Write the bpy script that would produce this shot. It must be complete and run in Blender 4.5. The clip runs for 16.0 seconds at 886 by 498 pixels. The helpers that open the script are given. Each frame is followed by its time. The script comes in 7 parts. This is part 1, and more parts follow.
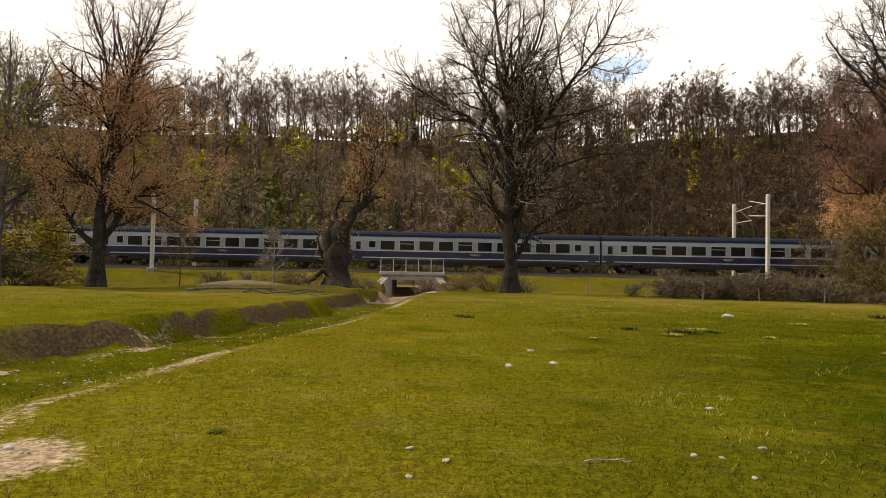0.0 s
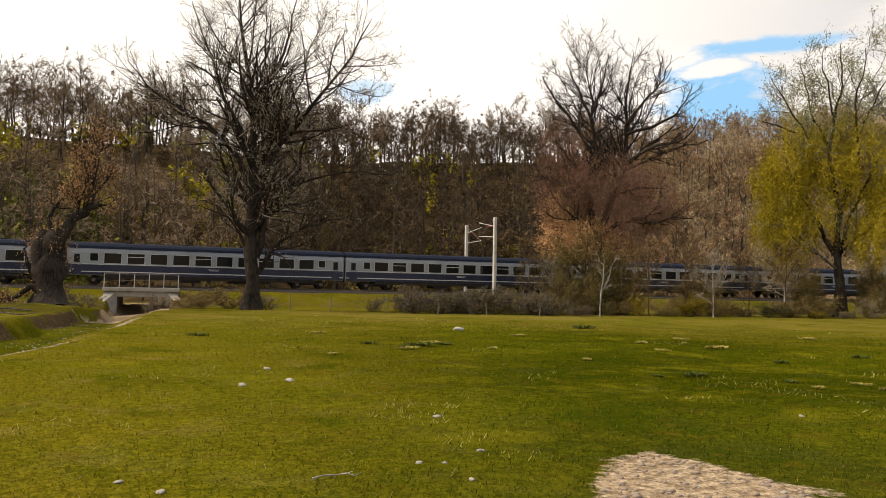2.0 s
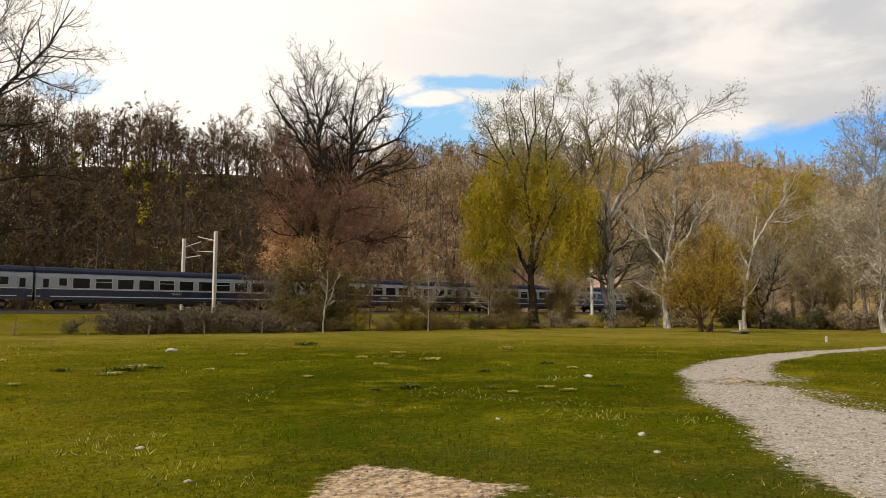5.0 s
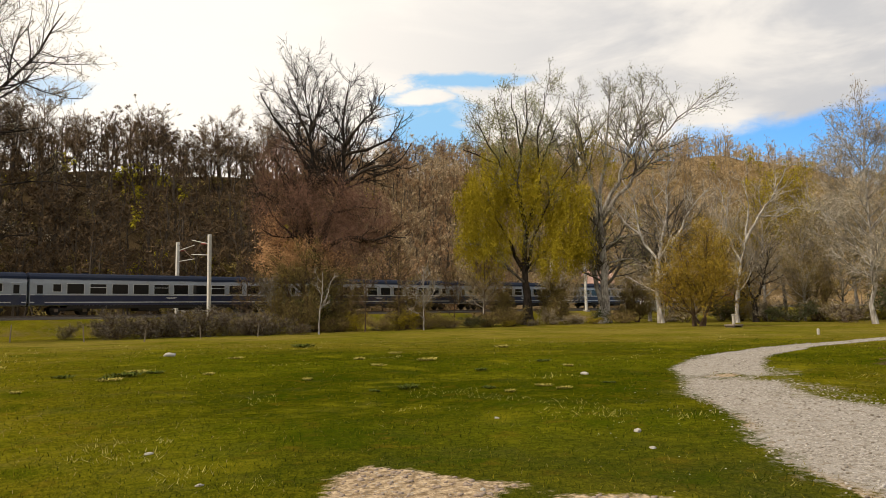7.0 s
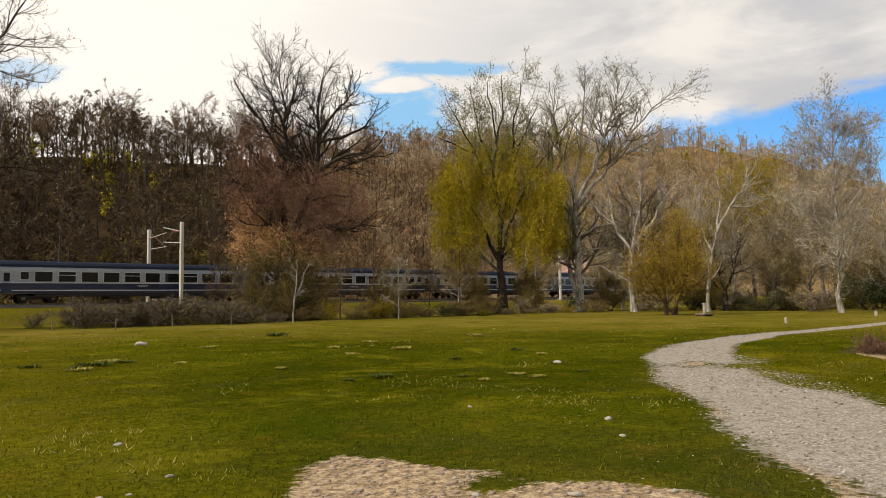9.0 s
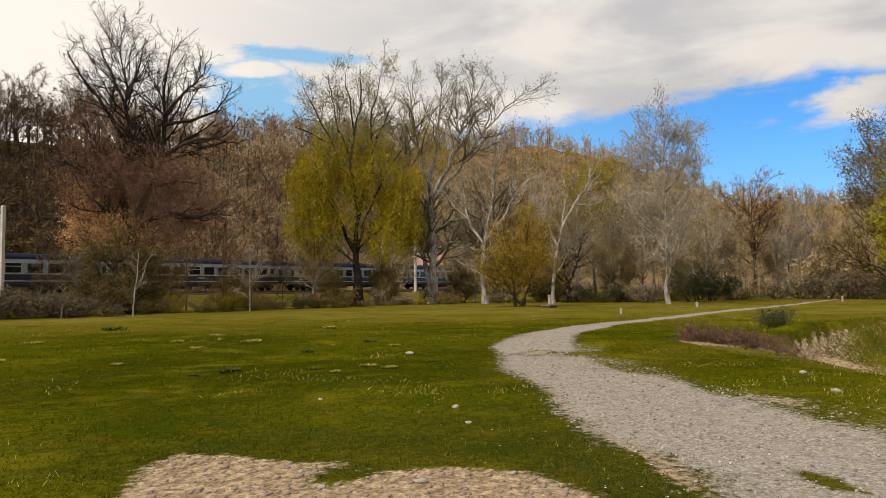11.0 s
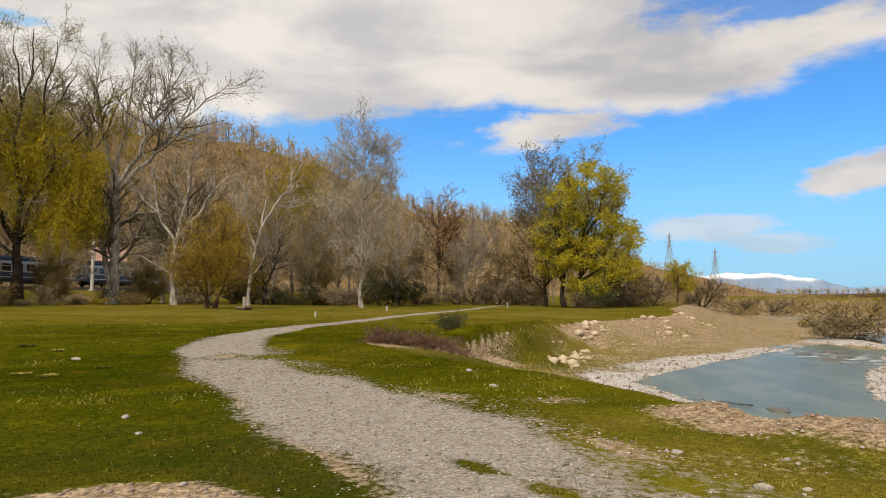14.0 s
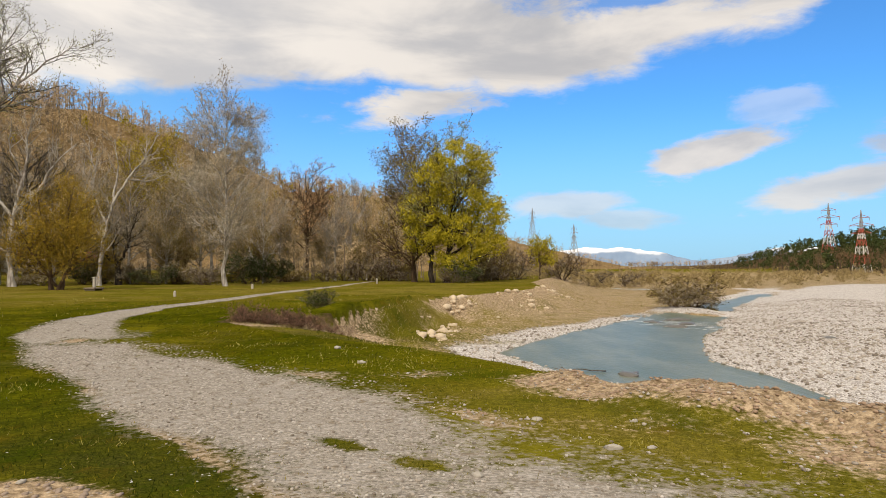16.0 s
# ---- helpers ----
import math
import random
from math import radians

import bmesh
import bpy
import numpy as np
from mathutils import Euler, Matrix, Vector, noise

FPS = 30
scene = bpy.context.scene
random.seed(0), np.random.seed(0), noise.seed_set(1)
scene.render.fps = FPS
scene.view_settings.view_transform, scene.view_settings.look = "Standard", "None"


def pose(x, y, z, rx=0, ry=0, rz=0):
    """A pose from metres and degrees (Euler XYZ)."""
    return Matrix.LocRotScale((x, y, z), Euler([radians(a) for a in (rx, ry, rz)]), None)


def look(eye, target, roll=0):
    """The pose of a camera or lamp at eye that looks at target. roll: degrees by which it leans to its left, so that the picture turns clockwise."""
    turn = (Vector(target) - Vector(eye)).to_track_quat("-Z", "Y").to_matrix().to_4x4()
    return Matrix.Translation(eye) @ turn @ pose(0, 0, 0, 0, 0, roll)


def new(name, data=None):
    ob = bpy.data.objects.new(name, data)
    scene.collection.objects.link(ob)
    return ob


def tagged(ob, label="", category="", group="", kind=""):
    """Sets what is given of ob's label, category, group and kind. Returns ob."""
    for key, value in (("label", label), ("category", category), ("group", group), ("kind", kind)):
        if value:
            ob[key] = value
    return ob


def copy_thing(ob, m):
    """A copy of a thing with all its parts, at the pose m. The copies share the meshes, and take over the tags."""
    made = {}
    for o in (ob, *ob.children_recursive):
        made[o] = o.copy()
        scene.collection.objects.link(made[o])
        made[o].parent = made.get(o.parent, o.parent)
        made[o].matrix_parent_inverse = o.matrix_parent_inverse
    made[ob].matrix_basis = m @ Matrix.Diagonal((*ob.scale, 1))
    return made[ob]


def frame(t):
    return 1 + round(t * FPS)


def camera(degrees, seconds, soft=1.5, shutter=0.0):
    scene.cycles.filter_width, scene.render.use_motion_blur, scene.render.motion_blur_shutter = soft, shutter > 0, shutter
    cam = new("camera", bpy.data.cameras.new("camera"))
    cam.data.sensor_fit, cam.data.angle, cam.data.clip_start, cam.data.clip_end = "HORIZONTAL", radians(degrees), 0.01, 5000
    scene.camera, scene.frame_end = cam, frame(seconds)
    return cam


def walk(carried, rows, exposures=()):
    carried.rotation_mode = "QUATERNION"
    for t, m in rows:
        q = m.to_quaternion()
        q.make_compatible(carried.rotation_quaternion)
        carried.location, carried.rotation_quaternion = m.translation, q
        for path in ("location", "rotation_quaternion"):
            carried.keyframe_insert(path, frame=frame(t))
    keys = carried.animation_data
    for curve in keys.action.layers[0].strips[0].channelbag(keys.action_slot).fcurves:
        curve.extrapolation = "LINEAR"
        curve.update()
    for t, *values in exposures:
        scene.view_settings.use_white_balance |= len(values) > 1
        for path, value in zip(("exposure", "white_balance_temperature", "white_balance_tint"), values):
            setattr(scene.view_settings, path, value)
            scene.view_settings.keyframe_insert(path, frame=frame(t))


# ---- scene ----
cam = camera(64.33, 16.0, soft=0.8)
# seconds, x, y, z, yaw, pitch, roll: a person turning on the spot
ROWS = [
    (0.0, -0.000, 0.000, 1.600, 0.00, 1.99, -1.12),
    (0.5, 0.034, 0.112, 1.578, -1.79, 3.24, -1.39),
    (1.0, 0.062, 0.074, 1.577, -5.81, 3.47, -1.30),
    (1.5, 0.095, 0.074, 1.570, -12.58, 3.86, -1.23),
    (2.0, 0.132, 0.072, 1.577, -20.52, 3.70, -1.02),
    (2.5, 0.175, 0.063, 1.570, -27.11, 3.90, -1.14),
    (3.0, 0.184, 0.057, 1.574, -31.63, 4.40, -1.04),
    (3.5, 0.188, 0.052, 1.592, -34.77, 4.70, -0.95),
    (4.0, 0.196, 0.036, 1.589, -37.84, 5.01, -0.72),
    (4.5, 0.210, 0.049, 1.604, -40.60, 5.00, -0.35),
    (5.0, 0.199, 0.044, 1.596, -42.59, 5.24, -0.10),
    (5.2, 0.193, 0.001, 1.590, -43.49, 5.14, 0.02),
    (7.5, -0.028, -0.092, 1.678, -42.94, 5.10, 1.02),
    (8.0, -0.023, -0.100, 1.683, -43.35, 4.96, 0.64),
    (10.3, 0.047, -0.111, 1.657, -51.11, 3.03, 1.10),
    (10.5, 0.042, -0.124, 1.662, -52.76, 3.20, 0.90),
    (11.0, 0.037, -0.159, 1.661, -56.69, 3.35, 0.79),
    (11.5, 0.047, -0.167, 1.671, -60.17, 3.32, 0.75),
    (12.0, 0.060, -0.186, 1.668, -64.67, 3.41, 0.26),
    (12.5, 0.056, -0.208, 1.663, -68.97, 3.21, -0.11),
    (13.0, 0.044, -0.247, 1.667, -73.06, 3.08, -0.16),
    (13.5, 0.076, -0.255, 1.663, -77.56, 3.33, -0.31),
    (14.0, 0.068, -0.276, 1.666, -80.87, 3.50, -0.50),
    (14.5, 0.059, -0.285, 1.659, -83.92, 3.64, -0.45),
    (15.0, 0.028, -0.308, 1.656, -86.67, 3.56, -0.25),
    (15.5, 0.016, -0.312, 1.673, -89.34, 2.49, -0.32),
    (16.0, 0.106, -0.305, 1.672, -91.43, 1.58, 0.22),
]
EXPOSURES = [(0.0, 0.16, 7050, 12), (2.0, 0.12, 7000, 12), (4.0, 0.10, 7000, 12), (5.0, 0.04, 6950, 11), (8.0, 0.0, 6950, 11), (10.5, -0.14, 6950, 12), (13.0, -0.16, 6950, 12), (14.5, -0.10, 6950, 12), (16.0, -0.06, 6950, 12)]
walk(cam, [(t, pose(x, y, z, 90 + pitch, roll, yaw)) for t, x, y, z, yaw, pitch, roll in ROWS], EXPOSURES)

# ---- sky and sun ----
SUN_BEARING, SUN_HEIGHT = -75.0, 46.0      # degrees clockwise from +y, degrees above the horizon


def bearing(b, e=0.0):
    """The unit vector at bearing b (clockwise from +y) and elevation e, in degrees."""
    b, e = radians(b), radians(e)
    return Vector((math.sin(b) * math.cos(e), math.cos(b) * math.cos(e), math.sin(e)))


sun = new("sun", bpy.data.lights.new("sun", "SUN"))
sun.data.energy, sun.data.angle, sun.data.color = 3.2, radians(5.0), (1.0, 0.90, 0.76)
sun.matrix_world = look(bearing(SUN_BEARING, SUN_HEIGHT) * 500, (0, 0, 0))


class Nodes:
    """Short hand for a node tree."""

    def __init__(self, tree):
        self.t = tree
        self.t.nodes.clear()

    def n(self, kind, **sets):
        node = self.t.nodes.new(kind)
        for key, value in sets.items():
            if key == "op":
                node.operation = value
            elif key == "dims":
                node.noise_dimensions = value
            elif key == "attr":
                node.attribute_name = value
            elif key == "feature":
                node.feature = value
        return node

    def put(self, socket, value):
        if isinstance(value, bpy.types.NodeSocket):
            self.t.links.new(value, socket)
        elif hasattr(value, "__len__") and len(value) == 3 and socket.type == "RGBA":
            socket.default_value = (*value, 1)
        else:
            socket.default_value = value

    def math(self, op, a, b=0.0, clamp=False):
        m = self.n("ShaderNodeMath", op=op)
        m.use_clamp = clamp
        self.put(m.inputs[0], a), self.put(m.inputs[1], b)
        return m.outputs[0]

    def ramp(self, v, lo, hi, a=0.0, b=1.0):
        m = self.n("ShaderNodeMapRange")
        m.interpolation_type = "SMOOTHSTEP"
        self.put(m.inputs[0], v)
        for i, k in enumerate((lo, hi, a, b)):
            m.inputs[1 + i].default_value = k
        return m.outputs[0]

    def mix(self, f, a, b, kind="MIX"):
        m = self.n("ShaderNodeMix")
        m.data_type, m.blend_type = "RGBA", kind
        self.put(m.inputs[0], f), self.put(m.inputs[6], a), self.put(m.inputs[7], b)
        return m.outputs[2]

    def noise(self, where, scale, detail=4.0, rough=0.55, distort=0.0):
        m = self.n("ShaderNodeTexNoise")
        self.put(m.inputs["Vector"], where)
        m.inputs["Scale"].default_value, m.inputs["Detail"].default_value = scale, detail
        m.inputs["Roughness"].default_value, m.inputs["Distortion"].default_value = rough, distort
        return m.outputs["Fac"]

    def dot(self, where, v):
        m = self.n("ShaderNodeVectorMath", op="DOT_PRODUCT")
        self.put(m.inputs[0], where)
        m.inputs[1].default_value = v
        return m.outputs["Value"]


world = bpy.data.worlds.new("world")
scene.world = world
world.use_nodes = True
W = Nodes(world.node_tree)
sky = W.n("ShaderNodeTexSky")
sky.sky_type, sky.sun_disc = "NISHITA", False
sky.sun_elevation, sky.sun_rotation = radians(SUN_HEIGHT), radians(SUN_BEARING)
sky.air_density, sky.dust_density, sky.ozone_density = 1.0, 0.4, 3.0
way = W.n("ShaderNodeTexCoord").outputs["Generated"]
sep = W.n("ShaderNodeSeparateXYZ")
W.put(sep.inputs[0], way)
up = sep.outputs[2]
turn = W.math("MULTIPLY", W.math("ARCTAN2", sep.outputs[0], sep.outputs[1]), 180 / math.pi)
rise = W.math("MULTIPLY", W.math("ARCSINE", up), 180 / math.pi)
flat = W.n("ShaderNodeCombineXYZ")
W.put(flat.inputs[0], W.math("MULTIPLY", turn, 0.13)), W.put(flat.inputs[1], W.math("MULTIPLY", rise, 0.34))
ragged = W.math("SUBTRACT", W.noise(flat.outputs[0], 1.5, 8.0, 0.62, 0.25), 0.5)
# the cloud deck's lower edge: elevation in degrees, by bearing; the sky is clear below it
EDGE = ((-180, -20), (33, -20), (46, -16), (50, 4), (55, 11.5), (60, 12.9), (64, 13.2), (70, 13.2), (76, 14.2), (86, 14.8), (95, 13.8), (101, 14.0), (105.6, 14.7), (109.3, 16.4), (113, 17.0), (117.6, 17.1), (120, 18.4), (124, 21), (140, 24), (165, -15), (180, -20))
curve = W.n("ShaderNodeFloatCurve")
c = curve.mapping.curves[0]
spots = [((b + 180) / 360, (e + 20) / 60) for b, e in EDGE]
c.points[0].location, c.points[1].location = spots[0], spots[-1]
for xy in spots[1:-1]:
    c.points.new(*xy)
for p in c.points:
    p.handle_type = "VECTOR"
curve.mapping.update()
W.put(curve.inputs["Value"], W.math("DIVIDE", W.math("ADD", turn, 180.0), 360.0))
edge = W.math("SUBTRACT", W.math("MULTIPLY", curve.outputs[0], 60.0), 20.0)
level = W.math("ADD", W.math("SUBTRACT", rise, edge), W.math("MULTIPLY", ragged, 3.6))


def cloud_patch(b, e, wide, tall, tilt, most, rough=2.2):
    """A ragged cloud, or a gap in the clouds, round bearing b and elevation e."""
    da = W.math("SUBTRACT", turn, b)
    de = W.math("SUBTRACT", W.math("SUBTRACT", rise, e), W.math("MULTIPLY", da, tilt))
    d = W.math("SQRT", W.math("ADD", W.math("POWER", W.math("ABSOLUTE", W.math("DIVIDE", da, wide)), 2.0), W.math("POWER", W.math("ABSOLUTE", W.math("DIVIDE", de, tall)), 2.0)))
    return W.math("MULTIPLY", W.ramp(W.math("ADD", d, W.math("MULTIPLY", ragged, rough)), 1.25, 0.6), most)


cover = W.ramp(level, -0.6, 1.1)
for gap in ((42.0, 14.4, 4.4, 3.9, 0.0, 0.95), (44.8, 18.5, 4.8, 0.65, -0.02, 0.9), (13.8, 16.0, 2.8, 1.0, 0.05, 0.55), (106.0, 22.4, 9.5, 2.9, -0.02, 0.85), (124.0, 15.0, 4.0, 3.0, 0.3, 0.6)):
    cover = W.math("MULTIPLY", cover, W.math("SUBTRACT", 1.0, cloud_patch(*gap)))
for puff in ((41.9, 17.3, 2.6, 0.7, 0.05, 1.0), (89.0, 13.0, 6.2, 1.35, 0.12, 1.0), (112.6, 8.7, 5.4, 1.35, 0.24, 0.95), (117.2, 11.7, 3.6, 1.4, 0.1, 0.4), (120.8, 5.9, 6.0, 1.3, 0.22, 0.85), (101.0, 5.0, 5.0, 1.1, 0.05, 0.6), (105.8, 3.9, 3.4, 0.8, 0.0, 0.5), (128.0, 9.0, 5.0, 1.6, 0.1, 0.7)):
    cover = W.math("MAXIMUM", cover, cloud_patch(*puff))
band = W.n("ShaderNodeCombineXYZ")
W.put(band.inputs[0], W.math("MULTIPLY", turn, 0.055)), W.put(band.inputs[1], W.math("MULTIPLY", rise, 0.17))
shade = W.noise(band.outputs[0], 1.0, 6.0, 0.55, 0.4)
cloud = W.mix(W.ramp(shade, 0.34, 0.62), (0.60, 0.62, 0.66), (0.93, 0.91, 0.88))
cloud = W.mix(W.ramp(turn, 70.0, 100.0, 0.0, 0.7), cloud, W.mix(W.ramp(shade, 0.34, 0.62), (0.50, 0.52, 0.56), (0.80, 0.785, 0.77)))
cloud = W.mix(W.ramp(W.dot(way, bearing(-10, 25)), 0.35, 0.95), cloud, (1.10, 1.07, 1.02))
blue = W.mix(1.0, sky.outputs[0], (0.052, 0.128, 0.196), "MULTIPLY")
blue = W.mix(W.ramp(up, 0.24, 0.0, 0.0, 0.75), blue, (0.36, 0.64, 0.95))
blue = W.mix(W.ramp(turn, 85.0, 45.0, 0.0, 0.85), blue, (0.31, 0.66, 1.0))
back = W.n("ShaderNodeBackground")
W.put(back.inputs[0], W.mix(cover, blue, cloud))
back.inputs[1].default_value = 1.0
W.put(W.n("ShaderNodeOutputWorld").inputs[0], back.outputs[0])

# ---- materials ----
def material(name, rough=0.8, metal=0.0, spec=0.4):
    m = bpy.data.materials.new(name)
    m.use_nodes = True
    k = Nodes(m.node_tree)
    b = k.n("ShaderNodeBsdfPrincipled")
    b.inputs["Roughness"].default_value, b.inputs["Metallic"].default_value = rough, metal
    b.inputs["Specular IOR Level"].default_value = spec
    k.put(k.n("ShaderNodeOutputMaterial").inputs[0], b.outputs[0])
    return m, k, b


def bump(k, b, height, strength, distance):
    node = k.n("ShaderNodeBump")
    node.inputs["Strength"].default_value, node.inputs["Distance"].default_value = strength, distance
    k.put(node.inputs["Height"], height)
    k.put(b.inputs["Normal"], node.outputs[0])


def plain(name, color, rough=0.7, metal=0.0, dirt=0.35, scale=3.0, dirt_color=(0.09, 0.08, 0.065), relief=0.0, spec=0.4):
    """Paint, wood, stone or metal with grime at two scales."""
    m, k, b = material(name, rough, metal, spec)
    at = k.n("ShaderNodeTexCoord").outputs["Object"]
    a, c = k.noise(at, scale, 5.0, 0.6), k.noise(at, scale * 9, 3.0, 0.6)
    f = k.math("MULTIPLY", k.ramp(k.math("ADD", k.math("MULTIPLY", a, 0.7), k.math("MULTIPLY", c, 0.3)), 0.42, 0.72), dirt)
    k.put(b.inputs["Base Color"], k.mix(f, color, dirt_color))
    k.put(b.inputs["Roughness"], k.math("ADD", k.math("MULTIPLY", f, 0.3), rough, True))
    if relief:
        bump(k, b, c, 0.6, relief)
    return m


def leafy(name, dark, light, rough=0.6):
    """Leaves, buds and twig haze: each island its own tone."""
    m, k, b = material(name, 0.8, 0.0, 0.04)
    geo = k.n("ShaderNodeNewGeometry").outputs["Random Per Island"]
    at = k.n("ShaderNodeTexCoord").outputs["Object"]
    f = k.math("ADD", k.math("MULTIPLY", geo, 0.7), k.math("MULTIPLY", k.noise(at, 0.35, 3.0), 0.5))
    col = k.mix(k.ramp(f, 0.2, 0.95), dark, light)
    k.put(b.inputs["Base Color"], col)
    k.put(b.inputs["Subsurface Weight"], 0.0)
    return m


def bark(name, dark, light, scale=2.0):
    m, k, b = material(name, 0.9, 0.0, 0.2)
    at = k.n("ShaderNodeTexCoord").outputs["Object"]
    mp = k.n("ShaderNodeMapping")
    mp.inputs["Scale"].default_value = (1, 1, 0.25)
    k.put(mp.inputs[0], at)
    f = k.math("ADD", k.math("MULTIPLY", k.noise(mp.outputs[0], scale * 4, 6.0, 0.65), 0.6), k.math("MULTIPLY", k.noise(at, scale * 0.5, 3.0), 0.4))
    k.put(b.inputs["Base Color"], k.mix(k.ramp(f, 0.38, 0.62), dark, light))
    bump(k, b, f, 0.8, 0.05)
    return m


def ground_material():
    m, k, b = material("meadow_and_gravel", 1.0, 0.0, 0.0)
    at = k.n("ShaderNodeTexCoord").outputs["Object"]
    zone = k.n("ShaderNodeAttribute", attr="zone")
    zr = k.n("ShaderNodeSeparateColor")
    k.put(zr.inputs[0], zone.outputs["Color"])
    road, soil, pebble = zr.outputs[0], zr.outputs[1], zr.outputs[2]
    dry, wood = k.n("ShaderNodeAttribute", attr="dry").outputs["Fac"], k.n("ShaderNodeAttribute", attr="wood").outputs["Fac"]
    n1, n2, n3 = k.noise(at, 0.12, 4.0, 0.6), k.noise(at, 0.9, 5.0, 0.65), k.noise(at, 9.0, 5.0, 0.7)
    n4 = k.noise(at, 38.0, 3.0, 0.7)
    # grass: fresh green, olive, straw
    lush = k.n("ShaderNodeAttribute", attr="lush").outputs["Fac"]
    fine = k.math("ADD", k.math("MULTIPLY", n3, 0.55), k.math("MULTIPLY", n4, 0.45))
    g = k.mix(k.ramp(fine, 0.40, 0.62), (0.070, 0.063, 0.0040), (0.172, 0.143, 0.010))
    deep = k.mix(k.ramp(fine, 0.36, 0.66), (0.011, 0.021, 0.0005), (0.035, 0.049, 0.0012))
    g = k.mix(k.math("MULTIPLY", lush, k.ramp(n2, 0.25, 0.6, 0.6, 1.0)), g, deep)
    straw = k.math("ADD", k.math("MULTIPLY", k.ramp(n2, 0.48, 0.72), 0.30), k.math("MULTIPLY", dry, 0.7), True)
    straw = k.math("MULTIPLY", straw, k.ramp(n4, 0.3, 0.75, 0.25, 1.0))
    straw = k.math("MULTIPLY", straw, k.math("SUBTRACT", 1.0, k.math("MULTIPLY", lush, 0.75)))
    g = k.mix(straw, g, (0.33, 0.245, 0.095))
    g = k.mix(k.ramp(n1, 0.42, 0.62, 0.0, 0.58), g, k.mix(k.ramp(fine, 0.36, 0.66), (0.036, 0.046, 0.002), (0.13, 0.132, 0.006)))
    mid, small = k.noise(at, 0.42, 5.0, 0.66), k.noise(at, 1.6, 5.0, 0.68)
    g = k.mix(k.math("MULTIPLY", k.ramp(mid, 0.50, 0.68, 0.0, 0.5), k.ramp(small, 0.36, 0.6, 0.3, 1.0)), g, (0.185, 0.162, 0.010))
    g = k.mix(k.math("MULTIPLY", k.ramp(small, 0.52, 0.68, 0.0, 0.55), k.ramp(mid, 0.6, 0.4)), g, (0.115, 0.074, 0.008))
    g = k.mix(k.math("MULTIPLY", k.ramp(mid, 0.46, 0.34, 0.0, 0.6), k.ramp(n3, 0.35, 0.6, 0.4, 1.0)), g, (0.024, 0.044, 0.0012))
    # gravel: pale stones of several sizes in grey sand
    v = k.n("ShaderNodeTexVoronoi")
    v.inputs["Scale"].default_value = 22.0
    k.put(v.inputs["Vector"], at)
    v2 = k.n("ShaderNodeTexVoronoi")
    v2.inputs["Scale"].default_value = 60.0
    k.put(v2.inputs["Vector"], at)
    sv = k.n("ShaderNodeSeparateColor")
    k.put(sv.inputs[0], v.outputs["Color"])
    stone = k.mix(k.ramp(sv.outputs[0], 0.1, 0.95), (0.19, 0.168, 0.142), (0.42, 0.385, 0.345))
    sand = k.mix(k.ramp(v2.outputs["Distance"], 0.1, 0.7), (0.40, 0.37, 0.33), (0.24, 0.215, 0.18))
    gravel = k.mix(k.ramp(v.outputs["Distance"], 0.35, 0.62), stone, sand)
    gravel = k.mix(k.ramp(n2, 0.4, 0.7, 0.0, 0.45), gravel, (0.36, 0.335, 0.30))
    worn = k.noise(at, 4.5, 6.0, 0.75)
    gravel = k.mix(k.math("MULTIPLY", k.ramp(worn, 0.52, 0.62), k.ramp(n2, 0.40, 0.62, 0.15, 0.95)), gravel, k.mix(k.ramp(n3, 0.35, 0.65), (0.075, 0.058, 0.038), (0.22, 0.18, 0.13)))
    earth = k.mix(k.ramp(n3, 0.35, 0.7), (0.18, 0.128, 0.076), (0.52, 0.40, 0.265))
    earth = k.mix(k.math("MULTIPLY", k.ramp(sv.outputs[1], 0.80, 0.88, 0.0, 0.6), k.ramp(v.outputs["Distance"], 0.55, 0.3)), earth, stone)
    cobble = k.mix(k.ramp(sv.outputs[2], 0.1, 0.9), (0.30, 0.275, 0.255), (0.62, 0.59, 0.56))
    # dark leaf litter; the same tone paints the shade on the earth banks
    leaf = k.mix(k.ramp(n3, 0.35, 0.7), (0.045, 0.032, 0.018), (0.13, 0.09, 0.045))
    leaf = k.mix(dry, leaf, k.mix(k.ramp(n2, 0.35, 0.7), (0.20, 0.135, 0.065), (0.36, 0.25, 0.125)))

    def edge(mask, breakup=0.55):
        f = k.math("ADD", mask, k.math("MULTIPLY", k.math("SUBTRACT", k.math("ADD", k.math("MULTIPLY", n3, 0.6), k.math("MULTIPLY", n2, 0.4)), 0.5), breakup * 2))
        return k.ramp(f, 0.38, 0.62)

    col = k.mix(edge(soil), g, earth)
    col = k.mix(edge(wood, 0.45), col, leaf)
    col = k.mix(edge(road, 0.75), col, gravel)
    col = k.mix(edge(pebble, 0.35), col, cobble)
    k.put(b.inputs["Base Color"], col)
    h = k.math("ADD", k.math("MULTIPLY", n3, 0.5), k.math("ADD", k.math("MULTIPLY", n4, 0.3), k.math("MULTIPLY", v.outputs["Distance"], -0.6)))
    bump(k, b, h, 0.7, 0.045)
    return m


